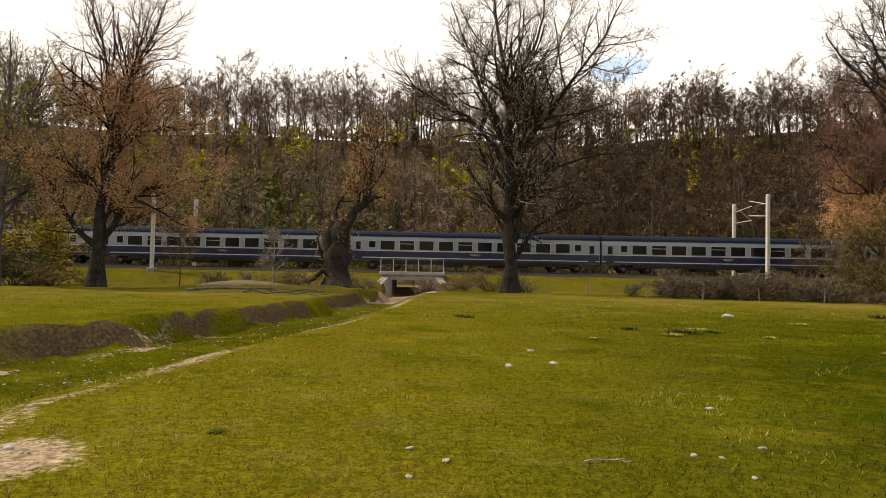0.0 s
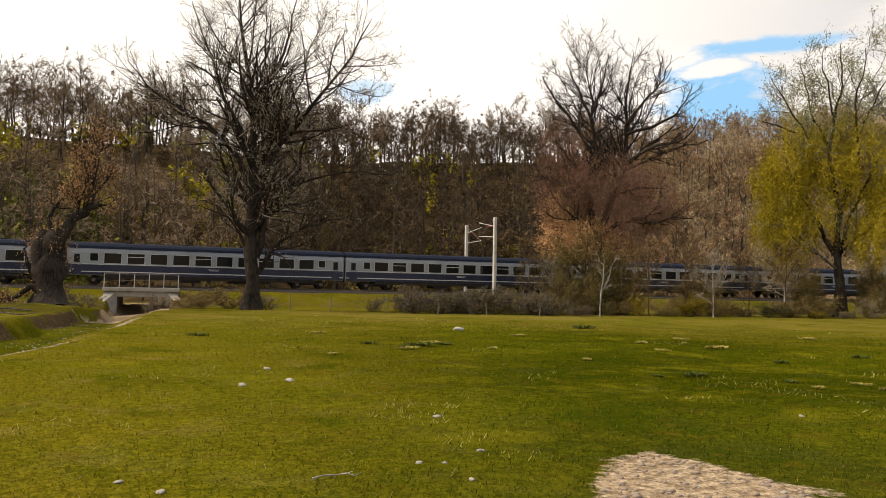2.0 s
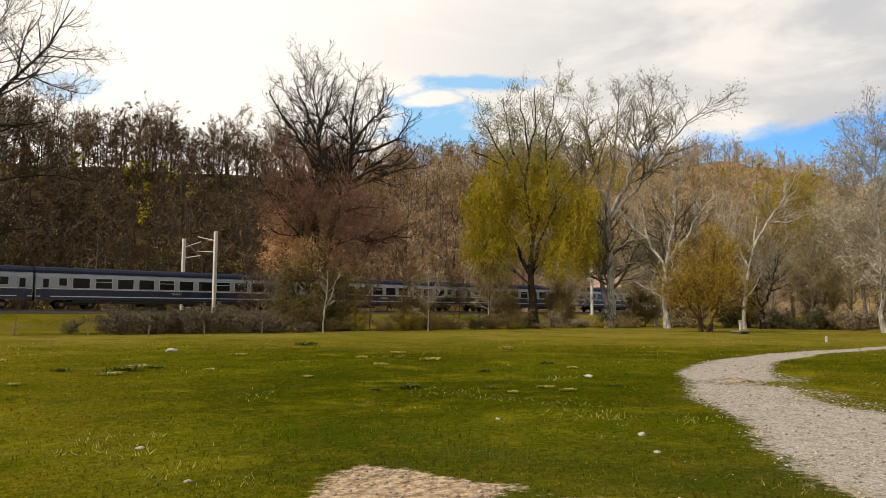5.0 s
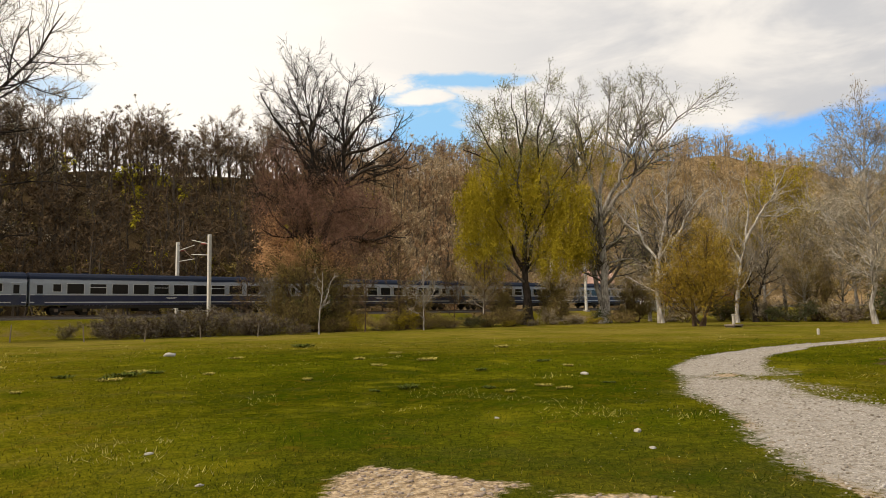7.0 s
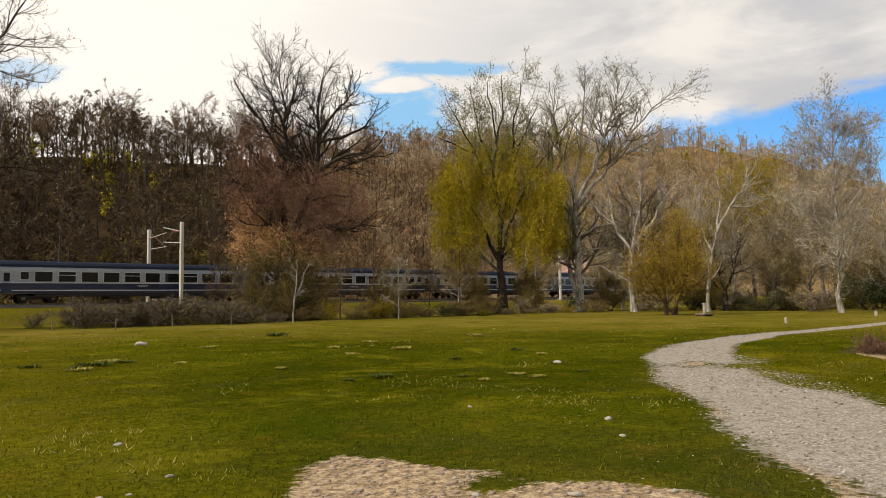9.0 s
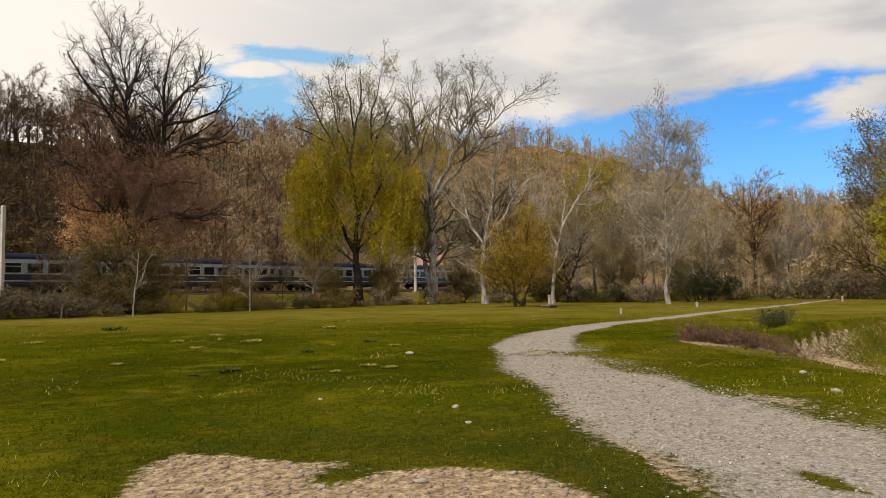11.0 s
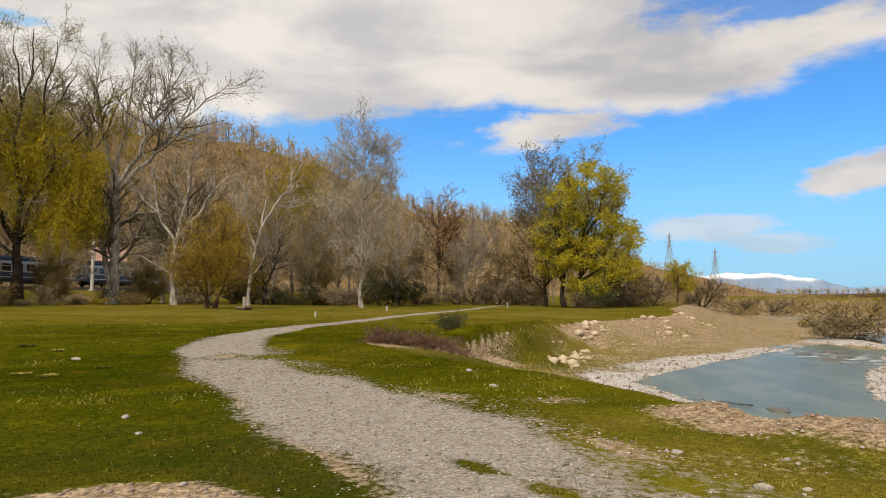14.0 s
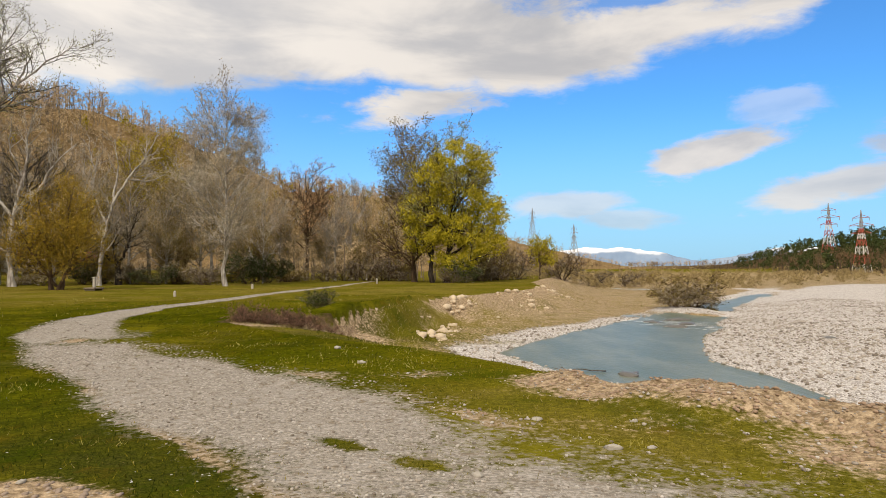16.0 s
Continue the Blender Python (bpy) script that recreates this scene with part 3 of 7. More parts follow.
    # the gully floor takes the darker grass tone, by depth of the cut
    lush = np.maximum(lush, 0.75 * np.clip(cut * 1.3, 0, 1) * (y > 2))
    return z, road, soil, pebble, np.clip(dry, 0, 1), np.clip(wood, 0, 1), lush


def height(x, y):
    return float(land(np.array([x]), np.array([y]))[0][0])


def ground_axis(middle, half_low, half_high, a=8.0, step=0.0235):
    lo, hi = -math.asinh(half_low / a), math.asinh(half_high / a)
    return middle + a * np.sinh(np.linspace(lo, hi, int((hi - lo) / step)))


gx, gy = ground_axis(6, 2500, 3200), ground_axis(2, 2500, 3200)
GX, GY = np.meshgrid(gx, gy)
gz, g_road, g_soil, g_pebble, g_dry, g_wood, g_lush = land(GX.ravel(), GY.ravel())
nx, ny = len(gx), len(gy)
idx = np.arange(nx * ny).reshape(ny, nx)
quads = np.stack([idx[:-1, :-1], idx[:-1, 1:], idx[1:, 1:], idx[1:, :-1]], -1).reshape(-1, 4)
me = mesh_of("ground", np.stack([GX.ravel(), GY.ravel(), gz], -1), quads, smooth=True)
layer = me.attributes.new("zone", "FLOAT_COLOR", "POINT")
layer.data.foreach_set("color", np.stack([g_road, g_soil, g_pebble, np.ones_like(gz)], -1).astype(np.float32).ravel())
for name, values in (("dry", g_dry), ("wood", g_wood), ("lush", g_lush)):
    me.attributes.new(name, "FLOAT", "POINT").data.foreach_set("value", values.astype(np.float32))
tagged(part("ground", me, GROUND), "grassy river meadow with a gravel track and wooded hills", "ground", kind="structure")

wx, wy = np.linspace(-40, 400, 90), np.linspace(-200, 6, 70)
WX, WY = np.meshgrid(wx, wy)
wi = np.arange(WX.size).reshape(WX.shape)
wq = np.stack([wi[:-1, :-1], wi[:-1, 1:], wi[1:, 1:], wi[1:, :-1]], -1).reshape(-1, 4)
wc = np.stack([WX.ravel()[wq].mean(1), WY.ravel()[wq].mean(1)], -1)
wq = wq[inside(wc[:, 0], wc[:, 1], LOWLAND)]
tagged(part("water", mesh_of("water", np.stack([WX.ravel(), WY.ravel(), np.full(WX.size, WATER_Z)], -1), wq), WATER), "shallow grey-green river water flowing past gravel bars", "river", kind="structure")

# ---- trees ----
def tubes(P, R, sides):
    """Tapered tubes round a batch of polylines P (n, k, 3) with radii R (n, k): points and quads."""
    n, k, _ = P.shape
    T = np.gradient(P, axis=1)
    T /= np.linalg.norm(T, axis=2, keepdims=True) + 1e-9
    ref = np.where(np.abs(T[:, :1, 2:3]) > 0.9, np.array([1.0, 0, 0]), np.array([0, 0, 1.0]))
    A = np.cross(T, ref)
    A /= np.linalg.norm(A, axis=2, keepdims=True) + 1e-9
    B = np.cross(T, A)
    a = np.arange(sides) * 2 * math.pi / sides
    ring = P[:, :, None] + R[:, :, None, None] * (A[:, :, None] * np.cos(a)[:, None] + B[:, :, None] * np.sin(a)[:, None])
    i = np.arange(n * k * sides).reshape(n, k, sides)
    j = np.roll(i, -1, axis=2)
    q = np.stack([i[:, :-1], j[:, :-1], j[:, 1:], i[:, 1:]], -1).reshape(-1, 4)
    return ring.reshape(-1, 3), q


def ribbons(P, R, rng):
    """Thin twigs as tapered slivers, each turned its own way: points and quads."""
    n, k, _ = P.shape
    T = P[:, -1] - P[:, 0]
    S = np.cross(T, rng.normal(size=(n, 3)))
    S /= np.linalg.norm(S, axis=1, keepdims=True) + 1e-9
    V = np.stack([P - S[:, None] * R[:, :, None] * 1.3, P + S[:, None] * R[:, :, None] * 1.3], 2)
    i = np.arange(n * k * 2).reshape(n, k, 2)
    return V.reshape(-1, 3), np.stack([i[:, :-1, 0], i[:, :-1, 1], i[:, 1:, 1], i[:, 1:, 0]], -1).reshape(-1, 4)


def gather(pieces):
    """Joins (points, faces) pieces whose faces have one size."""
    V, Q, base = [], [], 0
    for v, q in pieces:
        V.append(v), Q.append(q + base)
        base += len(v)
    return np.concatenate(V), np.concatenate(Q)


def resample(pts, k, rng, wobble):
    pts = np.array(pts, float)
    s = np.concatenate([[0], np.cumsum(np.linalg.norm(np.diff(pts, axis=0), axis=1))])
    u = np.linspace(0, s[-1], k)
    out = np.stack([np.interp(u, s, pts[:, i]) for i in range(3)], -1)
    sm = out.copy()
    sm[1:-1] = (out[:-2] + 2 * out[1:-1] + out[2:]) / 4
    sm[1:-1] += rng.normal(0, wobble, (k - 2, 3)) * s[-1] / k
    return sm


def sprout(rng, P, R, n, span, lean, length, k, up, wander, thin, least=0.012):
    """n side shoots from a batch of branches: span of places along them, lean from the parent (degrees), length (share of the parent's, limits)."""
    m, kp, _ = P.shape
    size = np.linalg.norm(np.diff(P, axis=1), axis=2).sum(1)
    who = rng.choice(m, n, p=size / size.sum())
    u = rng.uniform(*span, n)
    f = u * (kp - 1)
    i = np.minimum(f.astype(int), kp - 2)
    f = (f - i)[:, None]
    start = P[who, i] * (1 - f) + P[who, i + 1] * f
    rad = R[who, i] * (1 - f[:, 0]) + R[who, i + 1] * f[:, 0]
    T = P[who, i + 1] - P[who, i]
    T /= np.linalg.norm(T, axis=1, keepdims=True) + 1e-9
    side = rng.normal(size=(n, 3))
    side -= T * (side * T).sum(1, keepdims=True)
    side /= np.linalg.norm(side, axis=1, keepdims=True) + 1e-9
    a = np.radians(rng.normal(lean, 12, n))[:, None]
    D = T * np.cos(a) + side * np.sin(a)
    L = np.clip(size[who] * length[0] * (1.15 - 0.7 * u) * rng.uniform(0.6, 1.3, n), length[1], length[2])
    out = np.zeros((n, k, 3))
    out[:, 0] = start
    for s in range(1, k):
        D = D + np.array([0, 0, up]) + rng.normal(0, wander, (n, 3))
        D /= np.linalg.norm(D, axis=1, keepdims=True)
        out[:, s] = out[:, s - 1] + D * (L / (k - 1))[:, None]
    r0 = np.maximum(np.minimum(rad * thin, L * 0.03), least)
    return out, np.maximum(r0[:, None] * np.linspace(1, 0.35, k), least * 0.6)


def leaves(rng, P, n, size, spread, hang=0.0, top=99.0):
    """n small four-cornered leaves or bud clusters scattered along a batch of twigs."""
    P = P[P[:, 0, 2] < top * rng.uniform(0.75, 1.1, len(P))]
    m, k, _ = P.shape
    who, i, f = rng.integers(0, m, n), rng.integers(0, k - 1, n), rng.uniform(0, 1, (n, 1))
    c = P[who, i] * (1 - f) + P[who, i + 1] * f + rng.normal(0, spread, (n, 3))
    a = rng.normal(size=(n, 3))
    a[:, 2] -= hang
    a /= np.linalg.norm(a, axis=1, keepdims=True)
    b = np.cross(a, rng.normal(size=(n, 3)))
    b /= np.linalg.norm(b, axis=1, keepdims=True) + 1e-9
    s = size * rng.uniform(0.6, 1.4, (n, 1))
    v = np.stack([c - a * s, c + b * s * 0.75, c + a * s], 1)
    return v.reshape(-1, 3), np.arange(n * 3).reshape(n, 3)


def grow_tree(seed, limbs, counts, bark_mat, twig_mat, leaf_mat, leaf_n, leaf_size, leaf_spread=0.2, reach=(0.42, 0.5, 0.55), up=(0.10, 0.08, 0.03), lean=(48, 45, 40), hang=0.0, name="tree",
              label="", category="tree", group="", least=0.014, start=0.28, leaf_top=99.0, light=False, trunk_only=0, branch_mat=None, caps=(6.5, 3.2, 1.7)):
    """A tree from its main limbs ((points (across, up[, depth])), base radius, tip radius); the first is the trunk. Returns the thing, at the origin."""
    rng = np.random.default_rng(seed)
    P, R = [], []
    for li, (pts, r0, r1) in enumerate(limbs):
        drift = rng.uniform(-0.45, 0.45) * (li > 0)
        base = np.array([(p[0], p[2] if len(p) > 2 else drift * abs(p[0] - pts[0][0]) + 0.25 * drift * (p[1] - pts[0][1]), p[1]) for p in pts], float)
        P.append(resample(base, 12, rng, 0.10 if li else 0.05))
        rr = (r0 + (r1 - r0) * np.linspace(0, 1, 12) ** 0.8) * 0.74
        if li == 0:
            rr[0] *= 1.45
            rr[1] *= 1.08
        R.append(rr)
    P, R = np.array(P), np.array(R)
    sides = 5 if light else 9
    v, q = tubes(P, R, sides)
    # bark ridges: uneven girth
    mid = np.repeat(P.reshape(-1, 3), sides, 0)
    ang = np.tile(np.arange(sides) * 2 * math.pi / sides, len(P) * 12)
    v = mid + (v - mid) * (1 + 0.15 * np.sin(2 * ang + v[:, 2] * 1.1 + seed) + 0.12 * np.sin(3 * ang - v[:, 2] * 1.9) + 0.10 * np.sin(v[:, 2] * 2.7 + seed))[:, None]
    v = v + (0.05 * np.sin(v[:, 2:3] * 2.3 + 9 * v[:, :1]) + rng.normal(0, 0.03, (len(v), 1))) * np.repeat(R.ravel(), sides)[:, None] * rng.normal(size=(len(v), 3))
    ob = thing(name, label, category, group=group)
    part("trunk", mesh_of("trunk", v, q, smooth=True), bark_mat, ob)
    first = P[trunk_only:], R[trunk_only:]
    a, ra = sprout(rng, *first, counts[0], (start, 1.0), lean[0], (reach[0], 1.0, caps[0]), 6, up[0], 0.14, 0.55, least * 1.7)
    b, rb = sprout(rng, np.concatenate([a]), ra, counts[1], (0.15, 1.0), lean[1], (reach[1], 0.5, caps[1]), 4, up[1], 0.17, 0.6, least * 1.2)
    tagged(part("branch_work", mesh_of("branch_work", *gather([tubes(a, ra, 3 if light else 4), ribbons(b, rb, rng) if light else tubes(b, rb, 3)])), branch_mat or bark_mat, ob), kind="stuff")
    c, rc = sprout(rng, b, rb, counts[2], (0.1, 1.0), lean[2], (reach[2], 0.3, caps[2]), 3, up[2] - hang * 0.3, 0.18, 0.6, least)
    tagged(part("twig_work", mesh_of("twig_work", *ribbons(c, rc, rng)), twig_mat, ob), kind="stuff")
    if leaf_n:
        tagged(part("foliage", mesh_of("foliage", *leaves(rng, c, int(leaf_n * 1.7), leaf_size * 1.15, leaf_spread, hang, leaf_top)), leaf_mat, ob), kind="stuff")
    return ob


def clustered(ob, name, seed, mat, blobs, shape, each, size, hang=0.0, label=""):
    """Foliage or fine twigs in small clusters inside the rounded masses (across, up, half width, half height, clusters) of a crown; shape is a cluster's half width and half height."""
    rng = np.random.default_rng(seed)
    centres = []
    for x, z, w, h, n in blobs:
        d = rng.normal(size=(n, 3))
        d *= (rng.uniform(0.25, 1.0, (n, 1)) ** 0.5) / np.linalg.norm(d, axis=1, keepdims=True)
        centres.append(np.array([x, 0, z]) + d * np.array([w, (w + 2.5) * 0.6, h]))
    c = np.repeat(np.concatenate(centres), each, 0)
    n = len(c)
    c = c + rng.normal(size=(n, 3)) * np.array([shape[0], shape[0], shape[1]])
    a = rng.normal(size=(n, 3))
    a[:, 2] -= hang
    a /= np.linalg.norm(a, axis=1, keepdims=True)
    b = np.cross(a, rng.normal(size=(n, 3)))
    b /= np.linalg.norm(b, axis=1, keepdims=True) + 1e-9
    s = rng.uniform(0.6, 1.4, (n, 1))
    v = np.stack([c - a * s * size[0], c + b * s * size[1], c + a * s * size[0]], 1).reshape(-1, 3)
    return tagged(part(name, mesh_of(name, v, np.arange(n * 3).reshape(n, 3)), mat, ob, label), kind="stuff")


def stand(ob, b, r, sink=0.15, turn=0.0, scale=1.0):
    """Sets a thing on the ground at bearing b and range r, its across axis square to that bearing."""
    x, y = r * math.sin(radians(b)), r * math.cos(radians(b))
    ob.matrix_world = pose(x, y, height(x, y) - sink, 0, 0, -b + turn) @ Matrix.Scale(scale, 4)
    return ob


def limb(r0, r1, *pts):
    return (pts, r0, r1)


# the great bare willow by the railway
stand(grow_tree(11, [
    limb(0.95, 0.08, (0, 0), (-0.1, 3.7), (-0.15, 7), (-0.2, 11), (-0.4, 17.4), (-1.1, 22.7), (-1.8, 27)),
    limb(0.42, 0.05, (-0.1, 10), (1.5, 13.4), (4.9, 18.4), (7.5, 22), (9.2, 25.2)),
    limb(0.36, 0.05, (-0.2, 10.4), (-1.5, 13.2), (-4, 15.6), (-6, 16.5), (-9, 18.4), (-10.4, 20.4)),
    limb(0.45, 0.05, (0.3, 4.6), (1.0, 8.5), (3.2, 11.3), (4.3, 15), (4.7, 17.5)),
    limb(0.34, 0.04, (0.5, 3.2), (1.8, 5.6), (4, 7.3), (6, 8), (8.2, 8.5)),
    limb(0.17, 0.03, (2.8, 10.5), (5, 11.6), (8, 12.3), (11.5, 12.0)),
    limb(0.22, 0.03, (-0.3, 5), (-1.5, 7.5), (-3, 9), (-4.5, 9.3)),
    limb(0.28, 0.04, (-0.4, 16), (1, 20), (2.5, 24), (3.2, 28)),
    limb(0.26, 0.04, (-0.5, 13), (-2.4, 17), (-4.2, 22), (-5.4, 25)),
    limb(0.20, 0.03, (1.5, 13.4), (2.4, 17), (4.0, 21.5), (5.4, 26)),
    limb(0.16, 0.03, (0.4, 3.4), (1.7, 5.0), (2.6, 4.6), (3.4, 3.4)),
], (230, 1500, 5200), BARK_DARK, TWIG_GREY, BUD_GREY, 9000, 0.075, name="willow_tree", label="huge old bare willow with dark bark and swelling buds", start=0.22), 5.4, 62)

# the rust-budded willow
stand(grow_tree(12, [
    limb(0.85, 0.06, (0, 0), (-0.1, 3.9), (0.8, 11.5), (1.0, 14.6), (2.5, 18.5), (4.2, 22.5)),
    limb(0.42, 0.05, (0, 3.2), (1.6, 6.0), (3.4, 8.4), (5.6, 8.6), (8.8, 9.6)),
    limb(0.36, 0.05, (-0.1, 3.4), (-1.6, 4.8), (-2.6, 6.4), (-3.6, 8.6)),
    limb(0.28, 0.04, (0.9, 12.2), (-0.8, 14.5), (-2.6, 15.6), (-4.0, 18.5)),
    limb(0.26, 0.04, (0.8, 10.5), (2.5, 12.4), (5.2, 13.2), (8.2, 13.4)),
    limb(0.26, 0.04, (1.0, 14), (0.2, 18), (-0.8, 22), (-1.0, 24.5)),
    limb(0.22, 0.03, (0.4, 7), (-1.6, 9.4), (-3.6, 10.2), (-5.4, 10)),
    limb(0.18, 0.03, (2.6, 7.2), (4.2, 6.6), (5.8, 5.4), (7.6, 5.2)),
], (190, 1300, 4600), BARK_DARK, TWIG_RUST, BUD_OCHRE, 32000, 0.07, 0.38, leaf_top=17.0, name="willow_tree", label="old willow hazed with rust-coloured buds beside the railway", start=0.18), -26.2, 62)

# the broken stump with one live limb
stand(grow_tree(13, [
    limb(1.75, 0.95, (0, 0), (0.1, 2.4), (-0.1, 4.4), (0.3, 5.6)),
    limb(0.9, 0.4, (-0.5, 2.6), (-0.9, 4.2), (-0.5, 5.8)),
    limb(0.8, 0.06, (0.2, 4.6), (1.0, 6.6), (2.4, 7.6), (2.8, 9.6), (2.4, 11.0), (3.2, 12.8)),
    limb(0.34, 0.05, (0.1, 5.2), (-0.4, 6.8), (0.4, 8.0), (1.2, 9.0)),
    limb(0.30, 0.06, (2.4, 7.6), (3.2, 7.9), (3.9, 7.9)),
    limb(0.55, 0.18, (-0.3, 1.0), (-1.2, 1.7), (-1.7, 1.1), (-2.5, 0.5)),
    limb(0.30, 0.08, (-0.6, 2.0), (-1.5, 3.2), (-1.8, 4.4)),
], (70, 460, 1700), BARK_DARK, TWIG_BROWN, BUD_OCHRE, 3200, 0.07, 0.3, name="willow_stump", label="broken gnarled willow stump with one live limb", category="tree", start=0.3, caps=(3.2, 2.2, 1.2)), -8.5, 60)

# the twin-stemmed budding tree by the mast
budding = grow_tree(14, [
    limb(0.9, 0.40, (0, 0), (-0.1, 3), (0.1, 6.0), (0.4, 8.6)),
    limb(0.50, 0.04, (0.3, 7.8), (-1.1, 11.8), (-0.5, 15.7), (-0.3, 20.5), (-1.4, 26)),
    limb(0.54, 0.04, (0.4, 8.2), (1.1, 10.6), (2.4, 13.1), (2.9, 15.7), (2.7, 20.5), (3.7, 26.8)),
    limb(0.34, 0.04, (2.8, 14.8), (5.6, 16.5), (8.2, 16.6), (9.6, 18.8)),
    limb(0.28, 0.03, (2.9, 17.6), (5.2, 18.2), (7.6, 19.2), (8.8, 21.6)),
    limb(0.26, 0.03, (2.8, 18.5), (4.4, 20.6), (6.2, 22.4), (6.9, 24.6)),
    limb(0.28, 0.03, (-0.6, 16.2), (-2.4, 18.9), (-4.6, 21.8), (-5.2, 23.2)),
    limb(0.22, 0.03, (-0.4, 19.0), (-1.8, 22), (-3.0, 24.6)),
    limb(0.22, 0.03, (-0.3, 20), (0.6, 23), (1.2, 26.2)),
    limb(0.36, 0.05, (0.6, 8.0), (3.4, 9.3), (5.3, 8.6), (6.9, 9.3), (8.6, 9.0)),
    limb(0.30, 0.04, (0.2, 7.0), (-2.0, 9.4), (-3.8, 10.8), (-5.0, 13.4)),
    limb(0.26, 0.04, (1.6, 11.6), (4.2, 12.4), (6.6, 12.0)),
    limb(0.16, 0.03, (-0.1, 3.0), (-2.4, 5.0), (-4.6, 6.0)),
    limb(0.16, 0.03, (0.1, 3.4), (2.2, 5.4), (4.4, 5.6)),
], (210, 1350, 4700), BARK_DARK, BARK_DARK, BUD_BROWN, 6000, 0.07, 0.36, leaf_top=15.0, name="willow_tree", label="tall twin-stemmed tree with brown buds low down", start=0.2)
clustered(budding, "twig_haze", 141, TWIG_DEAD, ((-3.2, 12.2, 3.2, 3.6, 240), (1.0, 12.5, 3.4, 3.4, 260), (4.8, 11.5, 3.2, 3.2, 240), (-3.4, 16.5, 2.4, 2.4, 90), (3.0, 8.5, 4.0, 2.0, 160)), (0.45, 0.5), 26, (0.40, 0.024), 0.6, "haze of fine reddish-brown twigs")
clustered(budding, "bud_haze", 142, BUD_OCHRE, ((-3.4, 7.4, 2.6, 2.2, 130), (-0.6, 7.6, 2.8, 1.9, 130), (-4.0, 10.2, 1.6, 1.6, 40), (2.4, 6.6, 2.0, 1.4, 40)), (0.28, 0.28), 32, (0.12, 0.07), 0.2, "rust-coloured buds")
clustered(budding, "ivy", 143, LEAF_DARK, ((0, 2.4, 1.4, 2.6, 150), (1.4, 1.4, 1.6, 1.6, 80), (-1.6, 1.6, 1.4, 1.6, 60)), (0.25, 0.3), 22, (0.10, 0.08), 0.2, "dark ivy and brush round the foot")
stand(budding, 32.8, 70)

# yellow-green willow and the pale plane tree beside it
yellow_willow = grow_tree(15, [
    limb(0.78, 0.30, (0, 0), (0, 4), (-0.3, 8), (0.3, 12)),
    limb(0.40, 0.04, (0.2, 10.5), (-0.8, 15), (-0.4, 20), (-1.2, 27)),
    limb(0.34, 0.04, (0.3, 11.5), (2.0, 16), (1.6, 21), (2.6, 27)),
    limb(0.36, 0.04, (-0.1, 6), (-2.0, 10), (-4.2, 14), (-5.0, 18)),
    limb(0.26, 0.04, (-0.1, 5), (-3.2, 7.4), (-5.6, 9.6), (-6.8, 10)),
    limb(0.30, 0.04, (0, 7), (1.8, 12), (3.6, 16), (6.0, 19)),
    limb(0.24, 0.04, (0, 6.5), (2.4, 9), (5.2, 11.2)),
    limb(0.24, 0.04, (-0.7, 14), (-3.0, 19), (-5.0, 23.0), (-6.0, 25)),
    limb(0.22, 0.04, (-0.5, 17), (-2.4, 21.5), (-3.2, 27)),
    limb(0.22, 0.04, (1.8, 18), (3.2, 21.6), (4.6, 24.5)),
    limb(0.22, 0.04, (-0.4, 20), (0.6, 24), (0.4, 28)),
    limb(0.20, 0.04, (-3.0, 19), (-5.6, 20), (-7.0, 20.6)),
], (100, 620, 2600), BARK_DARK, TWIG_GREY, LEAF_SAGE, 6000, 0.085, 0.35, branch_mat=BARK_GREY, name="willow_tree", label="tall willow in fresh yellow-green leaf", start=0.2)
clustered(yellow_willow, "leaf_curtain", 151, LEAF_YELLOW, ((-4.4, 15.8, 3.0, 2.8, 150), (-5.0, 12.2, 2.7, 3.4, 170), (-4.6, 8.6, 2.8, 2.8, 150), (-0.6, 15.5, 3.0, 3.0, 130), (2.6, 14.6, 3.2, 3.2, 130), (4.6, 11.0, 2.8, 3.4, 150), (3.6, 8.0, 3.0, 2.6, 130), (-1.2, 10.5, 2.8, 2.8, 70), (-6.8, 14.0, 1.5, 2.2, 40), (6.4, 13.6, 1.7, 2.4, 46), (1.6, 18.6, 2.6, 1.7, 50), (-3.2, 18.8, 2.2, 1.4, 40), (-7.2, 9.6, 1.3, 2.0, 30), (6.8, 9.0, 1.4, 1.8, 30)), (0.26, 0.70), 70, (0.15, 0.065), 1.2, "hanging yellow-green leaf curtains")
clustered(yellow_willow, "upper_foliage", 152, LEAF_SAGE, ((-3.4, 22.6, 2.8, 2.8, 110), (0.4, 24.2, 2.8, 3.0, 110), (1.6, 20.0, 3.0, 2.6, 90), (-1.6, 19.8, 3.0, 2.0, 80)), (0.35, 0.35), 26, (0.10, 0.06), 0.0, "sparse grey-green young leaves")
stand(yellow_willow, 49.9, 82)
